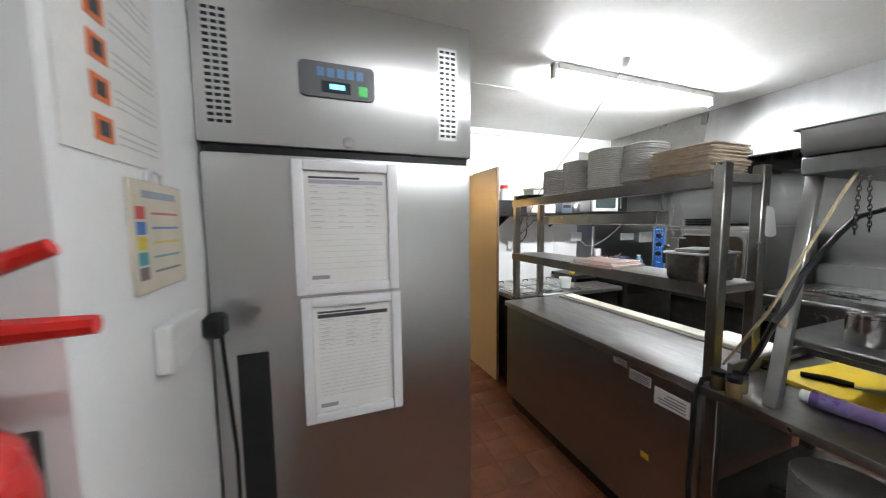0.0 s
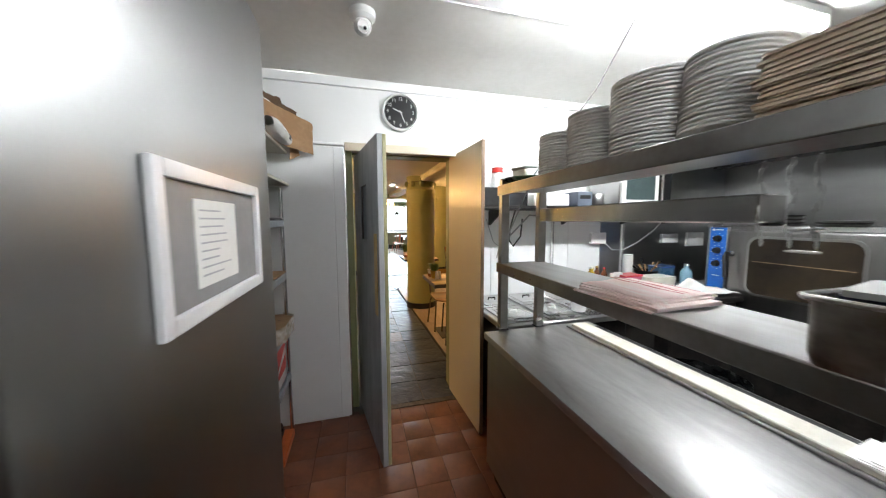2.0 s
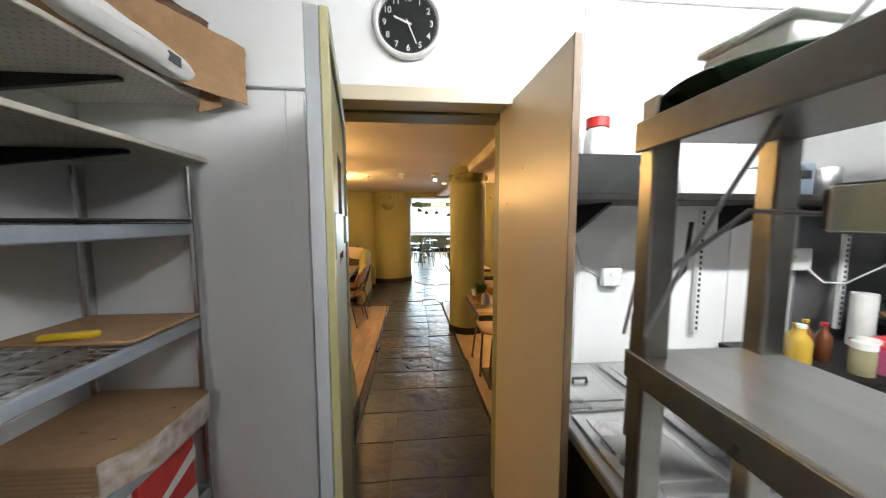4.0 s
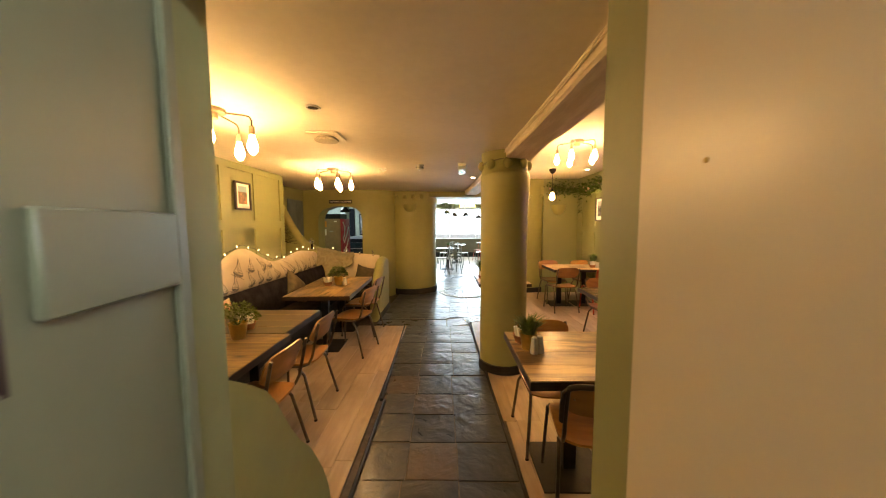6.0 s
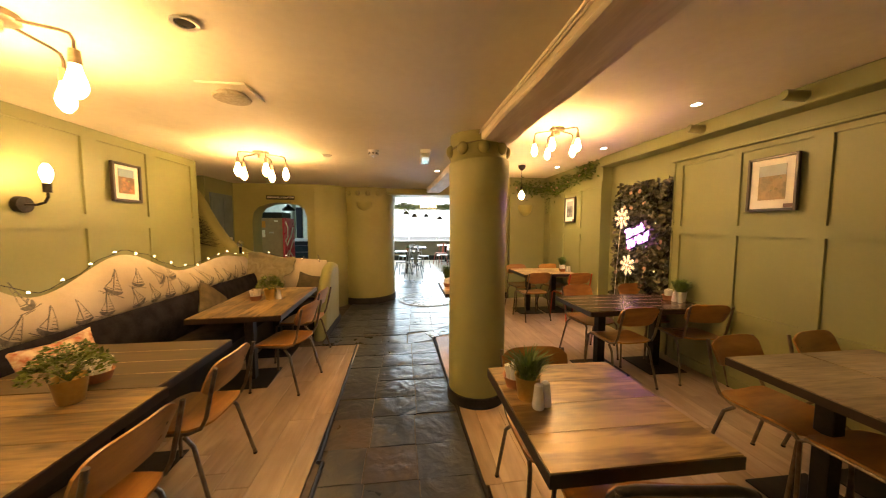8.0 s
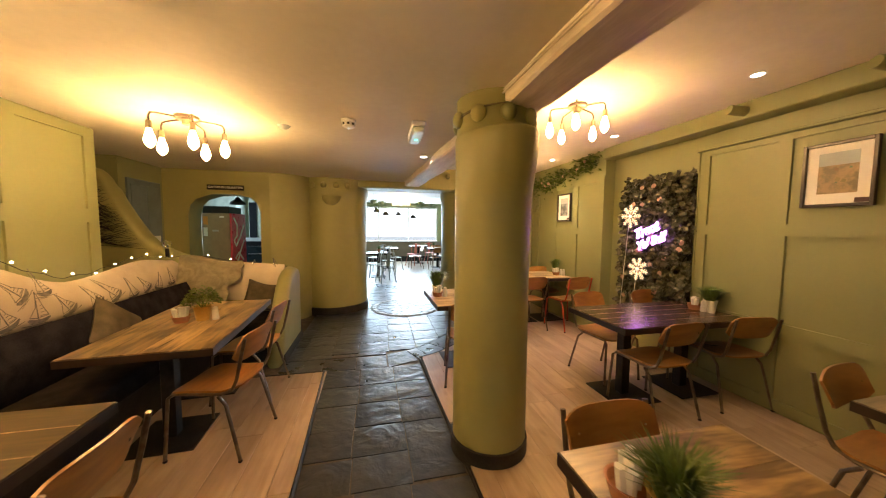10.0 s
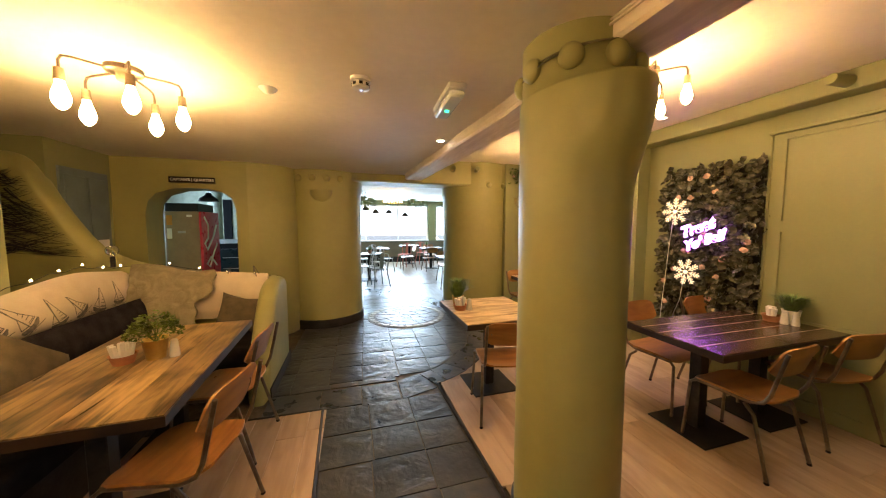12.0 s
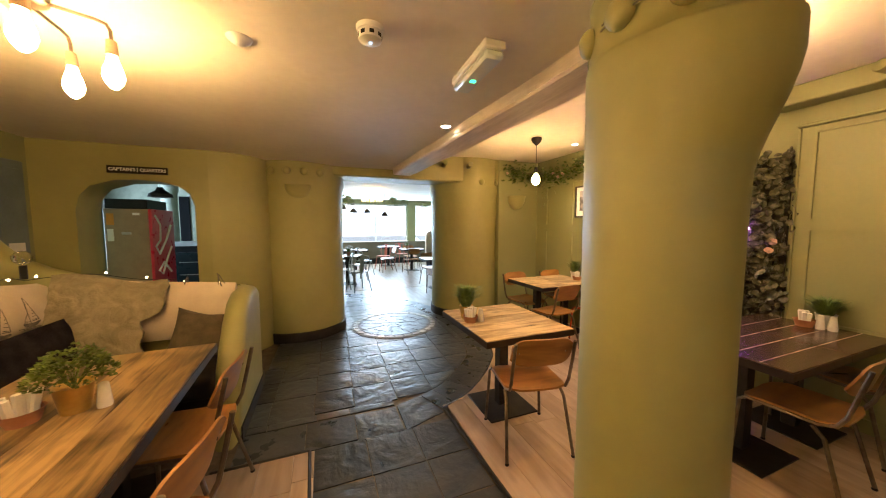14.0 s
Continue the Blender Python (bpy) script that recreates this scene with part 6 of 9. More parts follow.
def clock():
    g = thing("wall_clock", "round black wall clock with a white rim and numerals", "clock", pose(0.022, -0.003, 2.352))

    def disc(r0, r1, y0, y1):
        bm = bm_lathe([(r0, y0), (r1, y1)] if r0 else [(0, y0), (r1, y1)], 48)
        bmesh.ops.transform(bm, matrix=Matrix.Rotation(radians(90), 4, "X"), verts=bm.verts)
        return bm
    bm = bm_lathe([(0.134, 0.0), (0.138, 0.012), (0.136, 0.032), (0.128, 0.036), (0.121, 0.030), (0.1195, 0.022), (0.1195, 0.002)], 56)
    bmesh.ops.transform(bm, matrix=Matrix.Rotation(radians(90), 4, "X"), verts=bm.verts)
    part("rim", bm, wht, g, "white plastic rim")
    bm = bm_lathe([(0.119, 0.004), (0.119, 0.020), (0.0, 0.020)], 48)
    bmesh.ops.transform(bm, matrix=Matrix.Rotation(radians(90), 4, "X"), verts=bm.verts)
    part("dial", bm, black, g)
    for h in range(12):
        a = radians(h * 30)
        cu = bpy.data.curves.new("numeral", "FONT")
        cu.body, cu.size, cu.align_x, cu.align_y, cu.extrude = str(h or 12), 0.034, "CENTER", "CENTER", 0.0006
        ob = new("numeral", cu)
        ob.data.materials.append(wht)
        ob.parent, ob.matrix_basis = g, pose(0.095 * math.sin(a), -0.0215, 0.095 * math.cos(a), 90, 0, 0)
    for k in range(60):
        a = radians(k * 6)
        bm = bm_box(-0.0007, -0.0212, 0.113, 0.0007, -0.0204, 0.118)
        bmesh.ops.transform(bm, matrix=Matrix.Rotation(a, 4, "Y"), verts=bm.verts)
        part("minute_mark", bm, wht, g)
    for ang, ln, w, nm in ((292, 0.062, 0.0035, "hour_hand"), (157, 0.085, 0.0025, "minute_hand")):
        nm = nm.replace("_hand", "_pointer")
        bm = bm_box(-w, -0.0245, -0.015, w, -0.0235, ln)
        bmesh.ops.transform(bm, matrix=Matrix.Rotation(radians(ang), 4, "Y"), verts=bm.verts)
        part(nm, bm, wht, g)


clock()


def dome_camera():
    g = thing("security_camera", "white ball security camera on the ceiling", "camera", pose(-0.26, -0.76, KC))
    part("base", bm_lathe([(0.045, -0.045), (0.062, -0.03), (0.065, 0.0)], 28), wht, g)
    b = part("ball", bm_ball((0, -0.005, -0.07), 0.043, 20, 14), wht, g)
    part("lens_plate", bm_tube([(0, -0.035, -0.085), (0.002, -0.047, -0.09)], [0.03, 0.028], 18), wht, b)
    for x, z in ((-0.012, -0.078), (0.010, -0.098)):
        part("lens", bm_tube([(x, -0.045, z), (x, -0.0505, z - 0.002)], 0.008, 12), black, b)


dome_camera()


def tube_lamp(x0, x1, y, label):
    g = thing("tube_light", label, "tube light", None, "kitchen tube lights")
    part("batten", bm_box(x0 + 0.02, y - 0.03, KC - 0.045, x1 - 0.02, y + 0.03, KC - 0.001, 0.005), wht, g)
    for x in (x0, x1):
        part("tube_holder", bm_box(x - 0.015, y - 0.022, KC - 0.10, x + 0.015, y + 0.022, KC - 0.001, 0.006), wht, g)
    part("tube", bm_tube([(x0 + 0.016, y, KC - 0.08), (x1 - 0.016, y, KC - 0.08)], 0.018, 12), tube_glow, g, "lit fluorescent tube")


tube_glow = mat("fluorescent_tube", (0.95, 0.98, 1.0), 0.4, emit=TUBE * 1.06)
tube_lamp(0.41, 1.95, -1.36, "lit fluorescent tube on the kitchen ceiling")
tube_glow = mat("dim_fluorescent_tube", (0.95, 0.98, 1.0), 0.4, emit=TUBE * 0.45)
tube_lamp(-0.70, 0.80, -3.60, "older dimmer fluorescent tube on the kitchen ceiling")
g = thing("ceiling_rose", "white ceiling rose with a hanging cable", "ceiling rose", pose(0.80, -1.53, KC))
part("cap", bm_lathe([(0.02, -0.05), (0.04, -0.03), (0.045, 0.0)], 20), wht, g)
part("cable", bm_tube([(0, 0, -0.05), (-0.015, 0.18, -0.25), (-0.033, 0.33, -0.426), (-0.075, 0.41, -0.525), (-0.146, 0.47, -0.65), (-0.216, 0.55, -0.796), (-0.286, 0.65, -1.065), (-0.338, 0.68, -1.227)], 0.004, 6), plain("dangling_cable", (0.3, 0.3, 0.3)), g)

# ---- dining room furniture ----
def table(x0, x1, y0, y1, board, label, boards=4, along="y", h=0.73, legs=1, group="dining tables"):
    t = thing("dining_table", label, "table", pose((x0 + x1) / 2, (y0 + y1) / 2, 0.014), group)
    w, d = x1 - x0, y1 - y0
    top = h - 0.014
    for k in range(boards):
        if along == "y":
            bw = w / boards
            bm = bm_box(-w / 2 + k * bw + 0.0004, -d / 2, top - 0.045, -w / 2 + (k + 1) * bw - 0.0004, d / 2, top, 0.0012)
        else:
            bw = d / boards
            bm = bm_box(-bw / 2 + 0.0004, -w / 2, top - 0.045, bw / 2 - 0.0004, w / 2, top, 0.0012)
            part("board", bm, board, t).matrix_basis = pose(0, -d / 2 + (k + 0.5) * bw, 0, 0, 0, 90)
            continue
        part("board", bm, board, t)
    if board in (table_d, table_o):
        for k in range(1, boards):
            bw = d / boards
            part("worn_seam", bm_box(-w / 2 + 0.004, -d / 2 + k * bw - 0.0028, top, w / 2 - 0.004, -d / 2 + k * bw + 0.0028, top + 0.0006), seam_m, t, "pale worn seam")
    part("edge_band", bm_prism([(-w / 2 - 0.004, -d / 2 - 0.004), (w / 2 + 0.004, -d / 2 - 0.004), (w / 2 + 0.004, d / 2 + 0.004), (-w / 2 - 0.004, d / 2 + 0.004)], "z", top - 0.05, top - 0.006), table_e, t, "dark stained edge")
    for sy in ([0] if legs == 1 else [-d / 4 - 0.02, d / 4 + 0.02]):
        part("post", bm_box(-0.04, sy - 0.04, 0.01, 0.04, sy + 0.04, top - 0.05, 0.004), blackm, t)
        part("base_plate", bm_box(-0.21, sy - 0.21, 0, 0.21, sy + 0.21, 0.011, 0.003), blackm, t)
    return t


seam_m = mat("worn_seam", (0.52, 0.40, 0.26), 0.5, 0, (0.16, 0.10, 0.06), 12, amount=0.6)
tables = {}
tables["A"] = table(0.57, 1.25, 1.165, 1.893, table_w, "square wooden table of pale scaffold boards near the kitchen", 4, "x", 0.765)
tables["B"] = table(1.85, 2.49, 2.98, 3.66, table_d, "dark-stained board table by the leaf wall", 5, "x")
tables["B2"] = table(2.50, 3.12, 2.98, 3.66, table_d, "dark-stained board table against the panelled wall", 5, "x")
tables["C"] = table(2.09, 2.52, 5.24, 5.98, table_p, "weathered board table in the far corner", 4, "x")
tables["C2"] = table(2.53, 3.02, 5.24, 5.98, table_p, "weathered board table in the far corner", 4, "x")
tables["S"] = table(0.60, 1.32, 3.93, 4.73, table_p, "small square board table behind the column", 5, "x")
tables["D"] = table(2.08, 2.60, 1.30, 1.94, table_g, "weathered board table along the panelled wall", 4, "x")
tables["D2"] = table(2.61, 3.14, 1.30, 1.94, table_g, "weathered board table along the panelled wall", 4, "x")
tables["L1"] = table(-1.86, -1.05, 1.17, 1.95, table_n, "wooden board table at the banquette by the kitchen", 4, "x")
tables["L2"] = table(-1.98, -1.095, 1.955, 2.61, table_o, "dark wooden board table at the banquette", 4, "x")
tables["L3"] = table(-1.785, -1.015, 3.18, 4.53, table_l, "long wooden board table at the banquette", 4, "y", legs=2)
tables["L3"].matrix_basis = pose(-1.40, 3.855, 0.014, 0, 0, 2.5)


def chair(label, tube, m, group="stacking chairs", hoop=False):
    """A stacking chair that faces +y; its origin is on the floor under the seat's middle."""
    c = thing("stacking_chair", label, "chair", m, group)
    W, D, SH = 0.185, 0.19, 0.44

    def seat(u, v):
        x, y = (u - 0.5) * 0.40, (v - 0.5) * 0.41
        r = 1 - 0.16 * max(0, abs(u - 0.5) * 2 - 0.6) * max(0, abs(v - 0.5) * 2 - 0.6) * 4
        return (x * r, y * r, SH + 0.012 * (abs(u - 0.5) * 2) ** 2 - 0.02 * max(0, v - 0.78) * 4 + 0.01 * max(0, 0.2 - v) * 5)
    part("seat", bm_sheet(seat, 10, 10, thick=0.012), ply, c)

    def back(u, v):
        a = (u - 0.5) * 2
        x = a * 0.198
        top, low = 0.79 - 0.045 * a ** 6, 0.61 + 0.04 * a ** 6
        return (x, -0.228 - 0.045 * v + 0.024 * a * a, low + (top - low) * v)
    part("backrest", bm_sheet(back, 18, 6, thick=0.011), ply, c)
    for s in (-1, 1):
        part("leg", bm_tube([(s * W, D - 0.02, SH - 0.015), (s * (W + 0.008), D + 0.012, SH - 0.04), (s * (W + 0.03), D + 0.03, 0.016)], 0.0105), tube, c)
        part("leg", bm_tube([(s * (W + 0.004), -0.1, SH - 0.03), (s * (W + 0.012), -0.15, SH - 0.08), (s * (W + 0.035), -0.24, 0.016)], 0.0105), tube, c)
        part("side_bar", bm_tube([(s * W, D - 0.01, SH - 0.017), (s * W, -0.12, SH - 0.017), (s * (W + 0.002), -0.185, SH + 0.01), (s * (W + 0.004), -0.215, SH + 0.07), (s * (W + 0.006), -0.245, 0.64), (s * (W + 0.004), -0.275, 0.775)], 0.0105), tube, c)
        for p in ((s * (W + 0.03), D + 0.03, 0.008), (s * (W + 0.035), -0.24, 0.008)):
            part("foot", bm_ball(p, 0.0135, 8, 6, sq=(1, 1, 0.7)), black, c)
        part("rivet", bm_ball((s * 0.15, -0.232, 0.70), 0.008, 8, 5), chrome, c)
    if hoop:
        part("back_hoop", bm_tube([(-0.205, -0.222, 0.58), (-0.207, -0.245, 0.68), (-0.203, -0.262, 0.742), (-0.18, -0.27, 0.772), (-0.14, -0.275, 0.783), (0, -0.281, 0.787),
                                   (0.14, -0.275, 0.783), (0.18, -0.27, 0.772), (0.203, -0.262, 0.742), (0.207, -0.245, 0.68), (0.205, -0.222, 0.58)], 0.014, 10), tube, c)
    part("cross_bar", bm_tube([(-W, 0.13, SH - 0.018), (W, 0.13, SH - 0.018)], 0.009), tube, c)
    part("cross_bar", bm_tube([(-W, -0.1, SH - 0.018), (W, -0.1, SH - 0.018)], 0.009), tube, c)
    return c


Z = 0.014
c_brz = chair("plywood stacking chair on bronze tube legs", tube_m, pose(0.90, 3.92, Z, 0, 0, -12))
chair("plywood stacking chair with a thick black tube frame", tube_b, pose(0.94, 1.30, Z, 0, 0, -8), hoop=True)
chair("plywood stacking chair on an orange-red frame", red_m, pose(2.82, 5.10, Z, 0, 0, 6))
for x, y, a in ((0.885, 1.79, 179), (2.21, 3.07, 3), (2.97, 3.08, -9), (2.28, 3.68, 186), (3.0, 3.67, 185), (2.32, 1.83, 186), (2.95, 1.84, 187), (2.20, 5.20, 6), (2.26, 5.80, 186),
                (2.90, 5.80, 184), (2.35, 1.42, 2)):
    copy_thing(c_brz, pose(x, y, Z, 0, 0, a))
for x, y, a in ((-1.10, 1.53, 86), (-1.12, 2.20, 88), (-1.02, 3.38, 79), (-1.07, 4.04, 85)):
    copy_thing(c_brz, pose(x, y, Z, 0, 0, a))

# ---- banquette ----
WAVE = ((1.2, 1.30), (1.75, 1.42), (2.05, 1.38), (2.62, 1.06), (3.26, 1.28), (3.98, 1.05), (4.75, 1.13), (5.3, 1.08))


def banquette():
    b = thing("banquette", "long fitted banquette with a wave-topped boat-print back and black velvet", "banquette")

    def back(u, v):
        y = 0.9 + 4.35 * u
        top = lerp_table(WAVE, y)
        z = 0.80 + (top - 0.80) * v
        return (-2.19 + 0.075 * math.sin(v * math.pi) ** 0.5 - 0.09 * v, y, z)
    part("back_cushion", bm_sheet(back, 90, 12, thick=0.06), fabric, b, "cream linen printed with sailing boats")

    def lower(u, v):
        return (-2.12 + 0.06 * math.sin(v * math.pi), 0.9 + 4.35 * u, 0.45 + 0.37 * v)
    part("lower_back", bm_sheet(lower, 30, 6, thick=0.08), velvet, b, "black velvet lower back")
    part("seat_cushion", bm_box(-2.14, 0.9, 0.32, -1.62, 4.78, 0.46, 0.04, 3), seat_f, b)
    part("base", bm_box(-2.28, 0.9, 0.014, -1.68, 5.2, 0.318), skirt, b)
    # return along the low end wall

    def back2(u, v):
        x = -2.15 + 1.07 * u
        top = 1.06 - 0.09 * u
        return (x, 5.24 - 0.05 * math.sin(v * math.pi) ** 0.5 + 0.05 * v, 0.62 + (top - 0.62) * v)
    part("return_back", bm_sheet(back2, 20, 8, thick=0.06), fabric, b, "cream linen printed with sailing boats")
    part("return_seat", bm_box(-1.62, 4.62, 0.32, -1.10, 5.16, 0.46, 0.04, 3), seat_f, b)
    part("return_base", bm_box(-1.66, 4.68, 0.014, -1.10, 5.2, 0.318), skirt, b)
    return b


ban = banquette()


def boat(parent, place, s, rnd):
    """One printed sailing boat in sketched strokes, a hair proud of the cloth; place(u, v) maps the print onto it."""
    bm = bmesh.new()
    turn = rnd.choice((-0.62, -0.3, 0.0, 0.25, 0.55)) + rnd.uniform(-0.1, 0.1)
    ct, st = math.cos(turn) * s, math.sin(turn) * s

    def at(p):
        return bm.verts.new(place(p[0] * ct + (p[1] - 0.35) * st, (p[1] - 0.35) * ct - p[0] * st + 0.35 * s))

    def stroke(pts, w=0.012):
        w *= 1.8
        for (a, b), (c, d) in zip(pts, pts[1:]):
            n = math.hypot(c - a, d - b) or 1
            dx, dz = -(d - b) / n * w, (c - a) / n * w
            bm.faces.new([at(p) for p in ((a - dx, b - dz), (c - dx, d - dz), (c + dx, d + dz), (a + dx, b + dz))])
    k = rnd.uniform(0.9, 1.1)
    bm.faces.new([at(p) for p in ((-0.33, 0.0), (-0.24, -0.1), (0.0, -0.13), (0.27, -0.1), (0.38, 0.01), (0.1, -0.03))])
    stroke([(-0.36, 0.03), (-0.12, -0.02), (0.15, -0.02), (0.42, 0.05)], 0.016)
    stroke([(-0.36, 0.03), (-0.26, -0.10), (0.0, -0.14), (0.28, -0.10), (0.42, 0.05)], 0.02)
    stroke([(-0.25, -0.06), (0.28, -0.05)], 0.03)
    stroke([(0.0, -0.02), (0.0, 1.0 * k)], 0.013)
    stroke([(0.03, 0.95 * k), (0.14, 0.5), (0.36, 0.12), (0.03, 0.08)], 0.009)
    stroke([(-0.03, 0.85 * k), (-0.12, 0.45), (-0.32, 0.10), (-0.03, 0.06)], 0.009)
    for j in range(4):
        stroke([(0.05, 0.14 + 0.12 * j), (0.30 - 0.055 * j, 0.15 + 0.13 * j)], 0.007)
    stroke([(-0.55, -0.17), (-0.2, -0.19), (0.2, -0.175), (0.55, -0.185)], 0.008)
    stroke([(-0.4, -0.24), (0.1, -0.23)], 0.006)
    part("boat_print", bm, ink, parent)


def boats():
    rnd = random.Random(3)
    y = 1.15
    while y < 5.2:
        top = lerp_table(WAVE, y)
        for row in range(3):
            z = 0.86 + row * 0.165 + rnd.uniform(-0.015, 0.015)
            if z + 0.12 > top:
                continue
            yy = y + (0.09 if row % 2 else 0) + rnd.uniform(-0.03, 0.03)

            def place(a, c, yy=yy, z=z):
                v = max(0.02, min(0.98, (z + c - 0.80) / (lerp_table(WAVE, yy + a) - 0.80)))
                return (-2.19 + 0.075 * math.sin(v * math.pi) ** 0.5 - 0.09 * v + 0.0325, yy + a, z + c)
            boat(ban, place, rnd.uniform(0.145, 0.18), rnd)
        y += 0.20
    x = -1.98
    while x < -1.15:
        for row in range(2):
            z = 0.70 + row * 0.2

            def place2(a, c, x=x, z=z):
                v = max(0.02, min(0.98, (z + c - 0.62) / 0.40))
                return (x + a, 5.24 - 0.05 * math.sin(v * math.pi) ** 0.5 + 0.05 * v - 0.0325, z + c)
            boat(ban, place2, 0.19, rnd)
        x += 0.27


boats()


# low plaster walls and the sculpted trunk form
def low_wall_near():
    out = [(0.332, -0.02), (1.17, -0.02), (1.17, 0.10), (1.13, 0.27), (1.07, 0.41), (0.99, 0.54), (0.90, 0.64), (0.83, 0.74), (0.775, 0.835), (0.725, 0.92), (0.675, 0.985), (0.60, 1.045), (0.52, 1.10), (0.42, 1.16), (0.332, 1.2)]
    ob = structure("wall_low_near", bm_prism(out, "x", -0.56, -0.45, bev=0.03), green_pl, "low sage plaster screen with a wave-shaped end", "low wall")
    part("skirting", bm_box(-0.449, 0.34, 0.0, -0.440, 1.17, 0.10, 0.002), skirt, ob)


low_wall_near()


def low_wall_far():
    def top(x):
        rows = ((-3.061, 2.133), (-2.966, 2.103), (-2.894, 2.005), (-2.807, 1.809), (-2.694, 1.593), (-2.580, 1.407), (-2.457, 1.263), (-2.281, 1.170), (-2.003, 1.072), (-1.539, 1.000), (-1.163, 0.977), (-0.95, 0.96))
        if x <= rows[0][0]:
            return rows[0][1]
        for (a, va), (b, vb) in zip(rows, rows[1:]):
            if x <= b:
                return va + (vb - va) * (x - a) / (b - a)
        return rows[-1][1]

    def skin(u, v):
        x = -3.38 + 2.35 * u
        t, r = top(x), 0.115
        if v < 0.3:
            return (x, 5.275, (t - r) * v / 0.3)
        if v > 0.7:
            return (x, 5.505, (t - r) * (1 - v) / 0.3)
        a = math.pi * (v - 0.3) / 0.4
        return (x, 5.39 - r * math.cos(a), t - r + r * math.sin(a))
    ob = structure("wall_low_far", bm_sheet(skin, 60, 20), green_pl, "low sage plaster wall that sweeps up like a trunk", "low wall")
    # flared end towards the walkway
    end = [(4.54, -0.02), (5.505, -0.02), (5.505, 0.88), (5.44, 0.945), (5.32, 0.97), (5.17, 0.96), (5.04, 0.91), (4.91, 0.79), (4.76, 0.60), (4.64, 0.40), (4.57, 0.2)]
    bm = bm_prism(end, "x", -1.115, -0.945)
    caps = [f for f in bm.faces if abs(f.normal.x) > 0.9]
    bmesh.ops.bevel(bm, geom=[e for f in caps for e in f.edges], offset=0.078, segments=6, profile=0.5, affect="EDGES", clamp_overlap=True)
    for f in bm.faces:
        f.smooth = True
    part("end_cap", bm, green_pl, ob)
    part("skirting", bm_box(-0.944, 4.6, 0.0, -0.935, 5.5, 0.10, 0.002), skirt, ob)
    # dark bristles that fan out from the swept ridge
    rnd = random.Random(9)
    bm = bmesh.new()
    for k in range(130):
        u, q = rnd.random() ** 0.85, rnd.uniform(0.45, 1.0)
        a = V(rnd.uniform(-3.2, -3.0), 5.262, 1.96 - 0.70 * u + rnd.uniform(-0.03, 0.03))
        reach = lerp_table(((0.0, -2.86), (0.25, -2.74), (0.5, -2.64), (0.9, -2.52), (1.0, -2.7)), u)
        b = V(a.x + (reach - a.x) * q, 5.268, a.z + q * lerp_table(((0, 0.05), (0.5, 0.09), (1.0, 0.12)), u))
        b.z = min(b.z, top(b.x) - 0.13)
        pts = [a.lerp(b, t) + V(0, -0.012 * math.sin(t * 3.14), -0.035 * math.sin(t * 3.14)) for t in (0, 0.2, 0.4, 0.6, 0.8, 1.0)]
        bm_tube(pts, [0.004, 0.0036, 0.003, 0.0024, 0.0016, 0.0006], 4, bm)
    tagged(part("bristles", bm, skirt, ob, "dark painted bristles"), kind="stuff")


low_wall_far()


def cushion(label, m, material, w=0.42, h=0.42, t=0.13):
    def face(sgn):
        def fn(u, v):
            a, b = (u - 0.5) * 2, (v - 0.5) * 2
            k = max(0, (1 - a ** 4) * (1 - b ** 4)) ** 0.5
            pin = 1 - 0.10 * (1 - abs(a)) * (abs(b) > 0.9) - 0.05 * (1 - a * a) * b * b
            return (a * w / 2 * (1 - 0.07 * (1 - b * b)), sgn * t / 2 * k, b * h / 2 * (1 - 0.07 * (1 - a * a)) * pin)
        return fn
    bm = bm_sheet(face(1), 12, 12)
    bm_sheet(face(-1), 12, 12, bm)
    bmesh.ops.remove_doubles(bm, verts=bm.verts, dist=0.001)
    return single("cushion", bm, material, label, "cushion", m, "banquette cushions")


cushion("olive green square cushion on the banquette", pose(-1.97, 3.95, 0.672, -24, 38, 80), olive, 0.45, 0.40)
cushion("crumpled olive cushion at the banquette's end", pose(-1.26, 5.04, 0.66, -22, 12, 4), olive, 0.40, 0.36)
floral = mat("floral_print", (0.62, 0.52, 0.40), 0.9, 0, (0.36, 0.12, 0.07), 16, 0.4, 60, amount=0.45)
cushion("cream floral print cushion on the banquette", pose(-1.98, 2.42, 0.68, -18, 0, 84), floral, 0.46, 0.34)
cushion("dark green printed cushion on the banquette", pose(-2.0, 1.75, 0.66, -18, 0, 86), mat("green_print", (0.035, 0.055, 0.032), 0.9, 0, (0.10, 0.08, 0.06), 9, 0.3, 80, amount=0.4), 0.44, 0.38)


def throw():
    def fn(u, v):
        w = 0.64 - 0.13 * v + 0.035 * math.sin(v * 11) + 0.02 * math.sin(v * 23 + 1)
        x = -2.20 + 0.05 * math.sin(v * 7) + 0.04 * v + w * u
        z = 1.115 - (0.58 + 0.04 * math.sin(u * 9)) * v - 0.08 * u + 0.02 * math.sin(u * 7) * (1 - v)
        y = 5.16 - 0.10 * math.sin(min(1, v * 1.2) * math.pi * 0.5) + 0.10 * max(0, 0.12 - v) * 8 + 0.022 * noise.noise((u * 5, v * 5, 3)) + 0.008 * noise.noise((u * 17, v * 17, 3))
        return (x, y, z)
    single("throw_blanket", bm_sheet(fn, 44, 44, thick=0.025), fur, "grey-green furry throw over the banquette's back", "blanket")


throw()


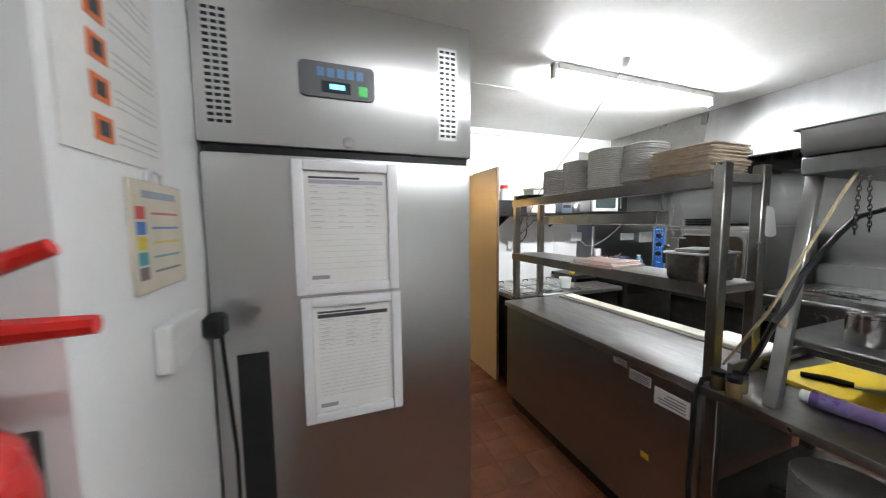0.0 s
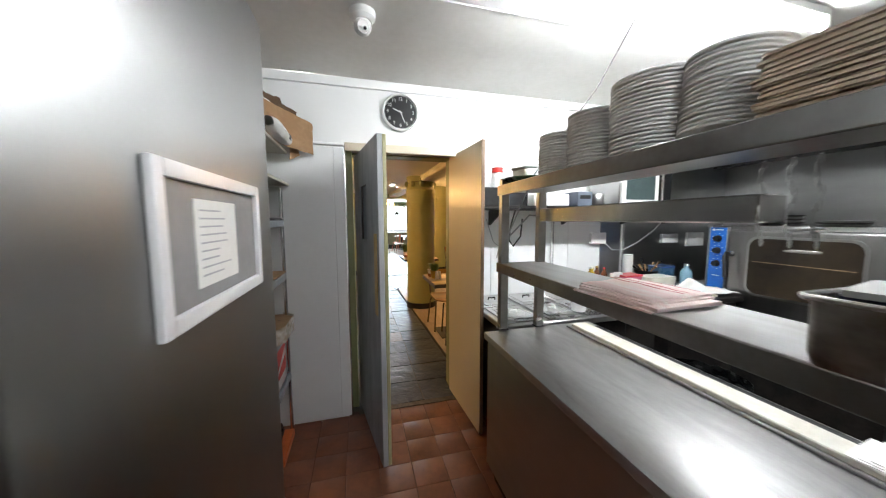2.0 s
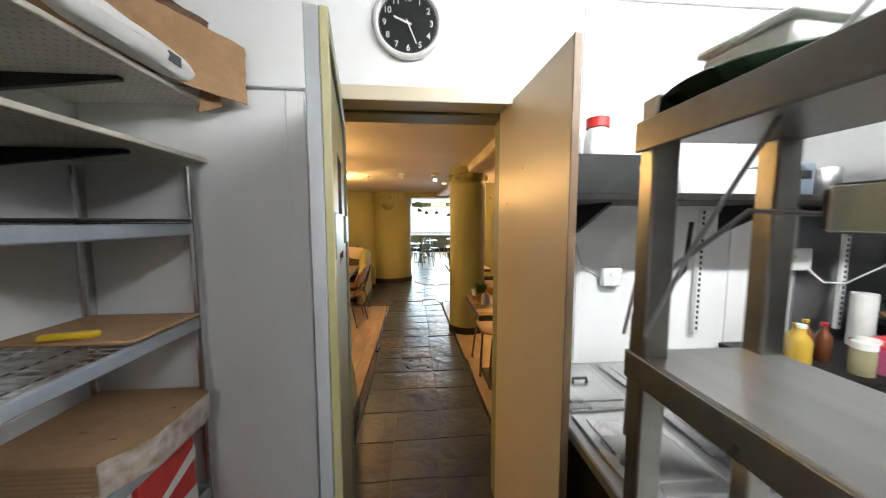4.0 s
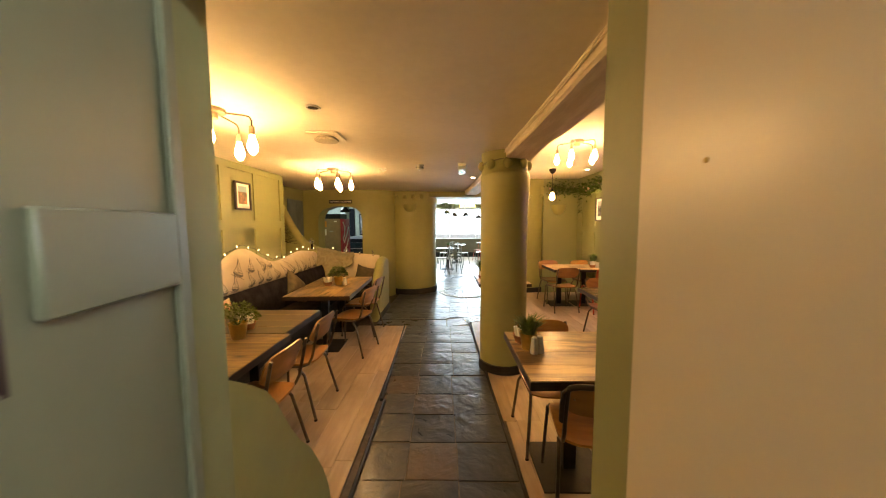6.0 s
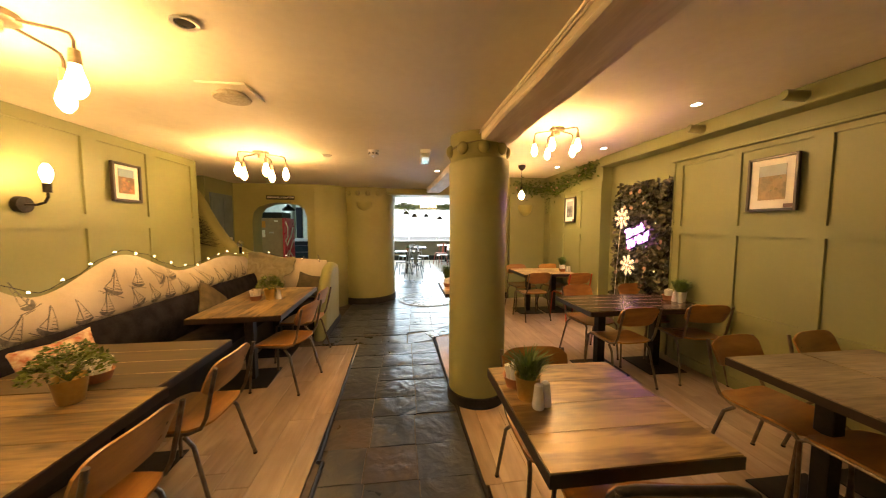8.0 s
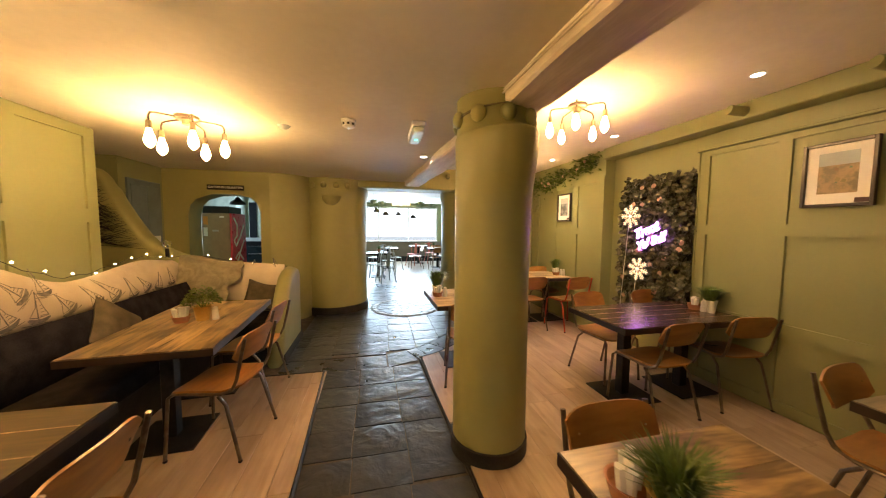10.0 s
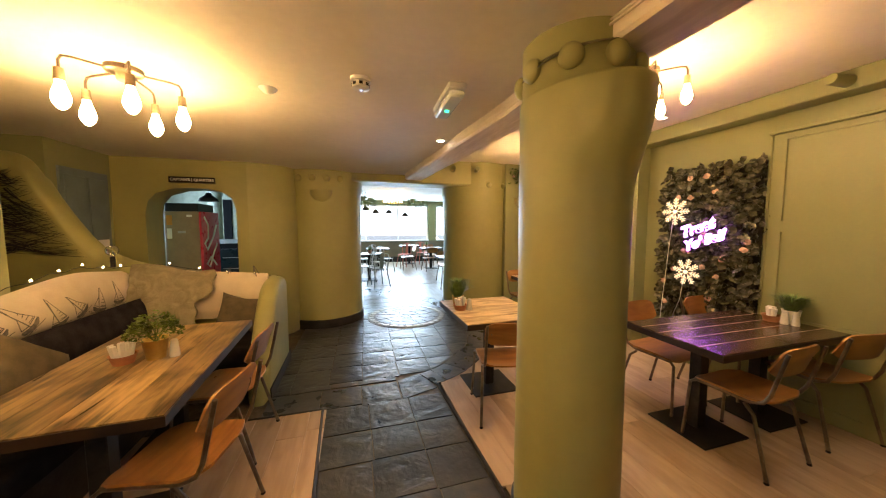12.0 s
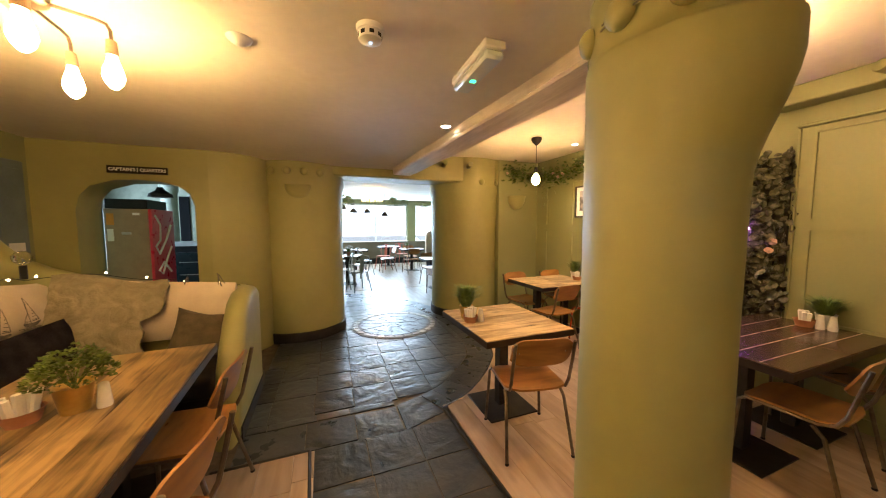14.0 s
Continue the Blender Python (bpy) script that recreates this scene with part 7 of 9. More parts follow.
# ---- string of fairy lights along the banquette ----
def fairy():
    g = thing("string_lights", "string of small warm fairy lights along the banquette's back", "fairy lights")
    pts = []
    for k in range(60):
        y = 1.2 + 4.0 * k / 59
        pts.append((-2.26, y, lerp_table(WAVE, y) + 0.035 + 0.01 * math.sin(k * 1.7)))
    for k in range(14):
        pts.append((-2.1 + 0.08 * k, 5.30, 1.13 - 0.012 * k + 0.008 * math.sin(k)))
    part("wire", bm_tube(pts, 0.0025, 5), black, g)
    fg = glow("fairy_glow", (1.0, 0.72, 0.36), 17)
    for k in range(2, 72, 3):
        p = V(*pts[k]) + V(0.01, 0, 0.018 * (1 if k % 4 else -0.5))
        part("bulb", bm_ball(p, 0.0075, 8, 6), fg, g)
    hub = V(-2.2, 5.03, 1.14)
    part("lamp_holder", bm_tube([hub, hub + V(0, 0, 0.09)], 0.018, 10), black, g)
    part("glass_globe", bm_ball(hub + V(0, 0, 0.14), 0.045, 14, 10), glass, g)


fairy()


# ---- table dressings ----
def plant_bushy(m, label, pot=brass, r=0.085, seed=0):
    p = thing("potted_plant", label, "plant", m, "table plants")
    part("pot", bm_lathe([(0.045, 0), (0.062, 0.11), (0.066, 0.115), (0.060, 0.113), (0.05, 0.09), (0.0, 0.09)], 20), pot, p)
    rnd = random.Random(seed)
    bm = bmesh.new()
    for k in range(900):
        a, e = rnd.random() * math.tau, rnd.random() ** 0.7
        rr = r * 1.25 * (0.25 + 0.75 * e)
        c = V(math.cos(a) * rr, math.sin(a) * rr, 0.125 + 0.11 * (1 - e * e) * rnd.uniform(0.3, 1.15) + 0.015)
        d = V(math.cos(a + rnd.uniform(-1, 1)), math.sin(a + rnd.uniform(-1, 1)), rnd.uniform(-0.4, 0.8)).normalized()
        s = d.cross(V(rnd.uniform(-1, 1), rnd.uniform(-1, 1), 1)).normalized()
        ln, w = rnd.uniform(0.013, 0.024), rnd.uniform(0.0055, 0.0095)
        n = d.cross(s) * 0.004
        vs = [bm.verts.new(q) for q in (c, c + d * ln * 0.45 + s * w + n, c + d * ln, c + d * ln * 0.45 - s * w + n)]
        bm.faces.new(vs)
    for k in range(26):
        a = rnd.random() * math.tau
        q = V(math.cos(a) * r * 0.9, math.sin(a) * r * 0.9, 0.16 + rnd.random() * 0.05)
        bm_tube([(0, 0, 0.09), q * 0.5 + V(0, 0, 0.07), q], 0.0015, 4, bm, cap=False)
    tagged(part("foliage", bm, leaf_m, p), kind="stuff")
    return p


def plant_grass(m, label, pot, seed=0, h=0.115, spread=0.09, n=340):
    p = thing("potted_grass", label, "plant", m, "table plants")
    part("pot", bm_lathe([(0.042, 0), (0.055, 0.10), (0.058, 0.105), (0.052, 0.103), (0.045, 0.085), (0.0, 0.085)], 20), pot, p)
    rnd = random.Random(seed)
    bm = bmesh.new()
    for k in range(n):
        a = rnd.random() * math.tau
        r0, r1 = rnd.random() * 0.035, spread * rnd.uniform(0.3, 1.25)
        d = V(math.cos(a), math.sin(a), 0)
        s = V(-math.sin(a), math.cos(a), 0) * 0.0032
        z1 = 0.09 + h * rnd.uniform(0.55, 1.05)
        b0, b1, b2 = d * r0 + V(0, 0, 0.085), d * (r0 * 0.6 + r1 * 0.4) + V(0, 0, z1 - 0.03), d * r1 + V(0, 0, z1)
        vs = [bm.verts.new(q) for q in (b0 - s, b0 + s, b1 + s, b1 - s, b2)]
        bm.faces.new(vs[:4])
        bm.faces.new((vs[3], vs[2], vs[4]))
    tagged(part("blades", bm, grass_m, p), kind="stuff")
    return p


def shaker(m):
    s = thing("shaker", "white ceramic shaker on a dining table", "shaker", m, "shakers")
    part("body", bm_lathe([(0.024, 0), (0.026, 0.01), (0.019, 0.08), (0.017, 0.098), (0.010, 0.104), (0.0, 0.105)], 18), plate_m, s)
    return s


def napkin_pot(m, seed=1):
    s = thing("napkin_pot", "terracotta pot of rolled paper napkins", "pot", m, "napkin pots")
    part("pot", bm_lathe([(0.045, 0), (0.06, 0.05), (0.063, 0.052), (0.055, 0.05), (0.05, 0.02), (0, 0.02)], 20), mat("terracotta_pot", (0.42, 0.20, 0.10), 0.7, 0, (0.34, 0.15, 0.07), 12), s)
    rnd = random.Random(seed)
    for k in range(9):
        a, r = rnd.random() * math.tau, rnd.random() * 0.035
        b = V(math.cos(a) * r, math.sin(a) * r, 0.02)
        part("napkin", bm_tube([b, b * 1.5 + V(0, 0, 0.075 + 0.015 * rnd.random())], [0.012, 0.014], 6), paper, s)
    return s


TT = 0.73
white_pot = plain("white_pot", (0.7, 0.68, 0.62), 0.35)
sh = shaker(pose(0.680, 1.505, TT + 0.035))
copy_thing(sh, pose(0.718, 1.522, TT + 0.035))
for x, y in ((2.98, 3.27), (3.0, 3.215), (-1.255, 3.87), (0.765, 4.33), (2.96, 5.48), (2.99, 5.45)):
    copy_thing(sh, pose(x, y, TT))
plant_grass(pose(0.665, 1.586, TT + 0.035), "spiky grass plant in a brass pot on the table", brass, 2, 0.12, 0.115, 300)
np_ = napkin_pot(pose(0.651, 1.696, TT + 0.035))
for x, y in ((-1.475, 3.83), (2.98, 3.35), (0.685, 4.35), (2.90, 5.52), (-1.445, 2.06)):
    copy_thing(np_, pose(x, y, TT))
plant_bushy(pose(-1.385, 1.86, TT), "bushy small-leaved plant in a brass pot", brass, 0.11, 1)
plant_bushy(pose(-1.345, 3.87, TT), "bushy small-leaved plant in a brass pot", brass, 0.10, 2)
plant_grass(pose(3.055, 3.27, TT), "dense grass plant in a white pot by the wall", white_pot, 5, 0.14, 0.15, 420)
plant_grass(pose(0.70, 4.46, TT), "bushy grass plant on the small table", brass, 6, 0.18, 0.15, 460)
plant_grass(pose(2.95, 5.62, TT), "dense grass plant in a white pot", white_pot, 7, 0.16, 0.12, 340)


# ---- ceiling lamps ----
def bulb_at(parent, p, s=1.0, m=None):
    holder = part("lamp_holder", bm_tube([p + V(0, 0, 0.055 * s), p + V(0, 0, 0.0)], [0.016 * s, 0.02 * s], 10), mat_holder, parent, "aged brass lamp holder")
    bm = bm_lathe([(0.0, -0.125 * s), (0.012 * s, -0.12 * s), (0.026 * s, -0.10 * s), (0.032 * s, -0.078 * s), (0.028 * s, -0.05 * s), (0.018 * s, -0.02 * s), (0.014 * s, 0.0)], 16, p)
    part("bulb", bm, m or bulb_m, holder, "glowing filament bulb")


mat_holder = mat("aged_brass_holder", (0.46, 0.38, 0.26), 0.4, 0.5, (0.33, 0.26, 0.17), 12)


def ceiling_lamp(m, label, seed=0):
    g = thing("ceiling_lamp", label, "ceiling lamp", m, "five-arm ceiling lamps")
    part("rose", bm_lathe([(0.068, -0.026), (0.075, -0.022), (0.075, 0.0)], 28), tube_m, g)
    part("hub", bm_lathe([(0.028, -0.062), (0.032, -0.058), (0.032, -0.0262)], 18), mat_holder, g)
    for k in range(5):
        a = radians(seed + k * 72)
        d = V(math.cos(a), math.sin(a), 0)
        R = 0.222
        drop = -0.10
        pts = [d * 0.05 + V(0, 0, -0.02), d * (R - 0.04) + V(0, 0, -0.03), d * (R - 0.01) + V(0, 0, -0.038), d * R + V(0, 0, -0.06), d * R + V(0, 0, drop)]
        part("arm", bm_tube(pts, 0.006, 6), tube_m, g)
        bulb_at(g, d * R + V(0, 0, drop - 0.05), 1.0)
    return g


l1 = ceiling_lamp(pose(-1.315, 1.63, DC), "five-arm bronze ceiling lamp with glowing filament bulbs", 13)
copy_thing(l1, pose(-1.325, 3.735, DC, 0, 0, 2))
copy_thing(l1, pose(1.70, 3.45, RC, 0, 0, 4))


def pendant(x, y):
    g = thing("pendant_lamp", "bare glowing bulb on a black cord pendant", "pendant lamp", pose(x, y, RC))
    part("rose", bm_lathe([(0.015, -0.085), (0.05, -0.05), (0.062, -0.02), (0.06, 0.0)], 20), blackm, g)
    part("cord", bm_tube([(0, 0, -0.08), (0, 0, -0.36)], 0.004, 6), black, g)
    part("lamp_holder", bm_tube([(0, 0, -0.35), (0, 0, -0.42)], 0.02, 10), blackm, g)
    part("bulb", bm_lathe([(0, -0.56), (0.03, -0.55), (0.048, -0.515), (0.045, -0.48), (0.022, -0.44), (0.014, -0.42)], 18), mat("bright_bulb", WARM, 0.3, emit=BULB * 1.6), g, "round glowing bulb")


pendant(2.06, 5.37)


def sconce(y, z):
    g = thing("wall_sconce", "black iron wall light with one glowing bulb", "wall light")
    part("plate", bm_tube([(-2.299, y, z), (-2.265, y, z)], [0.055, 0.05], 20), blackm, g)
    part("arm", bm_tube([(-2.265, y, z), (-2.2, y, z), (-2.165, y + 0.01, z + 0.015), (-2.15, y + 0.015, z + 0.05), (-2.15, y + 0.015, z + 0.08)], 0.008, 8), blackm, g)
    part("lamp_holder", bm_tube([(-2.15, y + 0.015, z + 0.08), (-2.15, y + 0.015, z + 0.14)], 0.021, 12), blackm, g)
    part("bulb", bm_lathe([(0.014, 0.14), (0.024, 0.17), (0.03, 0.2), (0.026, 0.235), (0.012, 0.26), (0, 0.263)], 16, (-2.15, y + 0.015, z)), mat("dim_bulb", WARM, 0.3, emit=BULB * 0.55), g, "glowing filament bulb")


sconce(2.60, 1.66)


def downlight(x, y, z, on=True, beam=12.0):
    g = thing("downlight", "small round recessed ceiling downlight", "downlight", pose(x, y, z), "downlights")
    part("bezel", bm_lathe([(0.046, -0.003), (0.046, -0.010), (0.034, -0.008), (0.034, -0.003)], 24), alu, g)
    part("lens", bm_lathe([(0.033, -0.004), (0.0, -0.006)], 20), glow("downlight_glow", (1, 0.86, 0.68), 60) if on else black, g)
    if on:
        la = bpy.data.lights.new("downlight_beam", "SPOT")
        la.energy, la.color, la.spot_size, la.spot_blend, la.shadow_soft_size = beam, (1.0, 0.74, 0.45), radians(84), 0.7, 0.03
        new("downlight_beam", la).matrix_world = look((x, y, z - 0.02), (x, y + 0.001, 0.0))


downlight(0.56, 4.56, DC, beam=30.0)
downlight(2.53, 1.22, RC, beam=16.0)
downlight(2.53, 2.69, RC, beam=20.0)
downlight(2.68, 4.13, RC, beam=42.0)
downlight(2.70, 5.42, RC, beam=80.0)
downlight(-0.675, 1.62, DC, False)

# ---- panelling, pictures and the leaf wall ----
def battens(parent, x, side, ys, rows, top, bottom, name="batten"):
    """Flat battens over a wall: panels given as y spans and z spans; side is the way the wall faces."""
    t = 0.016 * side

    def bar(y0, y1, z0, z1):
        part(name, bm_box(min(x, x + t), y0, z0, max(x, x + t), y1, z1), green, parent)
    spans = sorted(ys)
    edges = [spans[0][0] - 0.1] + [v for s in spans for v in s] + [spans[-1][1] + 0.1]
    for k in range(0, len(edges), 2):
        bar(edges[k], edges[k + 1], bottom, top)
    for a, b in spans:
        zs = [bottom] + [v for r in rows for v in r] + [top]
        for k in range(0, len(zs), 2):
            if zs[k + 1] - zs[k] > 0.004:
                bar(a, b, zs[k], zs[k + 1])


battens(wl_, -2.2995, 1, [(0.72, 1.21), (1.31, 1.80), (1.90, 2.39), (2.49, 3.00), (3.12, 3.59), (3.70, 4.20)], [(0.85, 1.505), (1.615, 2.20)], DC - 0.001, 0.5)
battens(we_, 3.1595, -1, [(0.62, 1.06), (1.16, 1.60), (1.70, 2.21), (2.32, 2.82), (2.90, 3.42)], [(0.12, 0.64), (0.745, 1.44), (1.535, 2.19)], 2.24, 0.03)
part("panel_end", bm_box(3.130, 3.505, 0.03, 3.199, 3.52, 2.24, 0.003), green, we_)
battens(we3, 3.0495, -1, [(4.78, 5.22), (5.30, 5.78), (5.86, 6.34)], [(0.5, 1.40), (1.50, 2.12)], 2.20, 0.03)
structure("trim_capping", bm_box(3.10, 0.34, 2.241, 3.1595, 3.52, 2.262, 0.004), green, "sage capping rail of the panelling", "trim")


def picture(m, w, h, label, seed, tones, tag_=False):
    """A framed print in the xz plane that faces -y."""
    g = thing("picture", label, "picture", m, "framed pictures")
    dark = plain("dark_frame", (0.035, 0.025, 0.02), 0.35)
    t = 0.022
    for x0, x1, z0, z1 in ((-w / 2, -w / 2 + t, -h / 2, h / 2), (w / 2 - t, w / 2, -h / 2, h / 2), (-w / 2 + t, w / 2 - t, -h / 2, -h / 2 + t), (-w / 2 + t, w / 2 - t, h / 2 - t, h / 2)):
        part("frame_bar", bm_box(x0, -0.028, z0, x1, -0.001, z1, 0.003), dark, g)
    part("mount", bm_box(-w / 2 + t, -0.012, -h / 2 + t, w / 2 - t, -0.008, h / 2 - t), paper, g)
    iw, ih = w * 0.27, h * 0.315
    pr_ = part("print", bm_box(-iw, -0.0135, -ih + 0.01, iw, -0.012, ih + 0.01), mat("print_tones", tones[0], 0.5, 0, tones[1], 14, amount=0.4), g, "printed landscape photograph")
    part("print_sky", bm_box(-iw, -0.0142, ih * 0.45, iw, -0.0135, ih + 0.01), mat("print_sky", tones[2], 0.5, 0, tuple(v * 0.85 for v in tones[2]), 6), pr_)
    rnd = random.Random(seed)
    for k in range(5):
        x, z, s = rnd.uniform(-iw * 0.7, iw * 0.6), rnd.uniform(-ih * 0.7, ih * 0.3), rnd.uniform(0.012, 0.03)
        part("print_shape", bm_prism([(x, z), (x + s, z - s * 0.2), (x + s * 1.2, z + s * 0.6), (x + s * 0.4, z + s)], "y", -0.0146, -0.0136), plain("print_patch", tuple(v * rnd.uniform(0.6, 1.8) for v in tones[0])), pr_)
    if tag_:
        part("caption_label", bm_box(w / 2 - t - 0.07, -0.0135, -h / 2 + t + 0.004, w / 2 - t - 0.004, -0.0125, -h / 2 + t + 0.035), plain("label_dark", (0.05, 0.015, 0.012)), g)


picture(pose(-2.2835, 3.35, 1.90, 0, 0, 90), 0.285, 0.33, "dark-framed coastal photograph on the panelled wall", 1, ((0.35, 0.16, 0.07), (0.12, 0.08, 0.05), (0.25, 0.36, 0.5)))
picture(pose(3.1435, 2.56, 1.88, 0, 0, -90), 0.36, 0.45, "dark-framed photograph of a town on the panelled wall", 2, ((0.12, 0.10, 0.05), (0.3, 0.22, 0.12), (0.35, 0.4, 0.45)), True)
picture(pose(3.0335, 5.54, 1.82, 0, 0, -90), 0.35, 0.44, "dark-framed monochrome photograph on the far panelling", 3, ((0.06, 0.06, 0.065), (0.25, 0.25, 0.26), (0.4, 0.4, 0.42)), True)


def leaf_wall():
    g = thing("leaf_wall", "wall panel of dark artificial leaves with pale flowers", "artificial plants")
    rnd = random.Random(12)
    y0, y1, z0, z1 = 3.56, 4.40, 0.52, 2.05
    part("mat", bm_box(3.175, y0, z0, 3.198, y1, z1), mat("leaf_backing", (0.02, 0.022, 0.012), 0.9), g)
    bm = bmesh.new()
    for k in range(2300):
        y, z = rnd.uniform(y0 - 0.03, y1 + 0.03), rnd.uniform(z0 - 0.03, z1 + 0.03 + 0.03 * math.sin(k))
        c = V(3.17 - 0.085 * rnd.random() ** 1.4, y, z)
        d = V(-0.3 - 0.5 * rnd.random(), rnd.uniform(-1, 1), rnd.uniform(-1, 0.4)).normalized()
        s = d.cross(V(-1, rnd.uniform(-0.6, 0.6), rnd.uniform(-0.6, 0.6))).normalized()
        ln, w = rnd.uniform(0.05, 0.078), rnd.uniform(0.02, 0.032)
        nn = d.cross(s) * 0.012
        mid = bm.verts.new(c + d * ln * 0.45 + nn)
        ring = [bm.verts.new(c + d * ln * p + s * w * q) for p, q in ((0, 0), (0.2, 0.75), (0.5, 1.0), (0.8, 0.6), (1.0, 0), (0.8, -0.6), (0.5, -1.0), (0.2, -0.75))]
        for j in range(8):
            bm.faces.new((ring[j], ring[(j + 1) % 8], mid))
    tagged(part("leaves", bm, ivy_m, g), kind="stuff")
    for k in range(20):
        y, z = rnd.uniform(y0, y1), rnd.uniform(z0 + 0.05, z1)
        bm = bmesh.new()
        for j in range(7):
            a = j * math.tau / 7 + rnd.random()
            bm_ball((3.075 + rnd.uniform(-0.006, 0.01), y + 0.016 * math.cos(a), z + 0.013 * math.sin(a)), 0.0155, 6, 4, bm, (0.4, 1, 1))
        bm_ball((3.068, y, z), 0.010, 6, 4, bm)
        part("flower", bm, petal, g)


leaf_wall()


def neon():
    pk = glow("neon_purple", (0.62, 0.17, 1.0), 30)
    g = thing("neon_sign", "small glowing purple neon script sign on the leaf wall", "neon sign")
    for word, a, b, size in (("Treat", -0.03, 0.055, 0.145), ("Yo' Self", 0.035, -0.07, 0.125)):
        cu = bpy.data.curves.new("neon_word", "FONT")
        cu.body, cu.size, cu.align_x, cu.align_y, cu.extrude, cu.shear, cu.offset = word, size, "CENTER", "CENTER", 0.003, 0.35, 0.0052
        ob = new("neon_word", cu)
        ob.data.materials.append(pk)
        ob.parent, ob.matrix_basis = g, pose(3.045, 3.98 - a, 1.41 + b, 90, 0, -90) @ Matrix.Rotation(radians(21), 4, "Z")
    part("backing", bm_box(3.052, 3.80, 1.26, 3.056, 4.16, 1.53), glass, g).visible_shadow = False
    wt = glow("snowflake_lamp", (1.0, 0.74, 0.44), 1.3)
    for i, (y, z, r, label) in enumerate(((4.22, 1.64, 0.125, "upper"), (4.08, 1.02, 0.12, "lower"))):
        f = thing("snowflake_light", "lit white snowflake lamp hung on the leaf wall", "snowflake light", None, "snowflake lamps")
        for k in range(8):
            a = k * math.tau / 8 + 0.2 * i
            d = V(0, math.cos(a), math.sin(a))
            s = V(0, -math.sin(a), math.cos(a))
            c = V(3.04, y, z)
            bm = bm_tube([c + d * 0.03, c + d * r * 1.05], 0.0032, 5)
            for q in (0.38, 0.6, 0.82):
                for sg in (-1, 1):
                    bm_tube([c + d * r * q, c + d * r * (q + 0.20) + s * sg * r * 0.20], 0.0036, 5, bm)
            part("arm", bm, wt, f)
            part("drop", bm_ball(c + d * r * 1.06, 0.008, 8, 6), wt, f)
        part("hub", bm_ball((3.035, y, z), 0.02, 10, 8), wt, f)
        part("lead", bm_tube([(3.05, y + 0.02, z), (3.06, y + 0.06, z - 0.3), (3.06, y + 0.12, 0.55), (3.09, y + 0.16, 0.2)], 0.003, 5), wht, f)


neon()


def garland():
    g = thing("leaf_garland", "trailing artificial ivy garland in the bay corner", "artificial plants")
    rnd = random.Random(6)
    pts = [V(2.45, 6.52, 2.40), V(2.7, 6.5, 2.33), V(2.98, 6.35, 2.30), V(3.0, 6.0, 2.27), V(3.01, 5.6, 2.36), V(3.01, 5.1, 2.42), V(3.01, 4.8, 2.46)]
    part("vine", bm_tube(pts, 0.006, 6), plain("vine_brown", (0.08, 0.06, 0.03)), g)
    bm, fl = bmesh.new(), []
    for a, b in zip(pts, pts[1:]):
        for k in range(150):
            c = a.lerp(b, rnd.random()) + V(rnd.gauss(-0.02, 0.05), rnd.gauss(0, 0.05), rnd.gauss(-0.03, 0.07))
            c.x = min(c.x, 3.02)
            d = V(rnd.uniform(-1, 1), rnd.uniform(-1, 1), rnd.uniform(-1, 0.3)).normalized()
            s = d.orthogonal().normalized()
            ln, w = rnd.uniform(0.045, 0.08), rnd.uniform(0.016, 0.028)
            vs = [bm.verts.new(q) for q in (c, c + d * ln * 0.5 + s * w, c + d * ln, c + d * ln * 0.5 - s * w)]
            bm.faces.new(vs)
    for k in range(60):
        c = V(2.96 + rnd.gauss(0, 0.02), 6.3 + rnd.gauss(0, 0.04), 2.25 - 0.45 * rnd.random())
        d = V(rnd.uniform(-1, 1), rnd.uniform(-1, 1), -1).normalized()
        s = d.orthogonal().normalized()
        vs = [bm.verts.new(q) for q in (c, c + d * 0.02 + s * 0.012, c + d * 0.045, c + d * 0.02 - s * 0.012)]
        bm.faces.new(vs)
    tagged(part("leaves", bm, leaf_m, g), kind="stuff")
    for k in range(9):
        c = pts[rnd.randrange(len(pts) - 1)] + V(-0.05, rnd.uniform(-0.2, 0.2), rnd.uniform(-0.08, 0.05))
        part("flower", bm_ball(c, 0.022, 8, 6), petal, g)


garland()


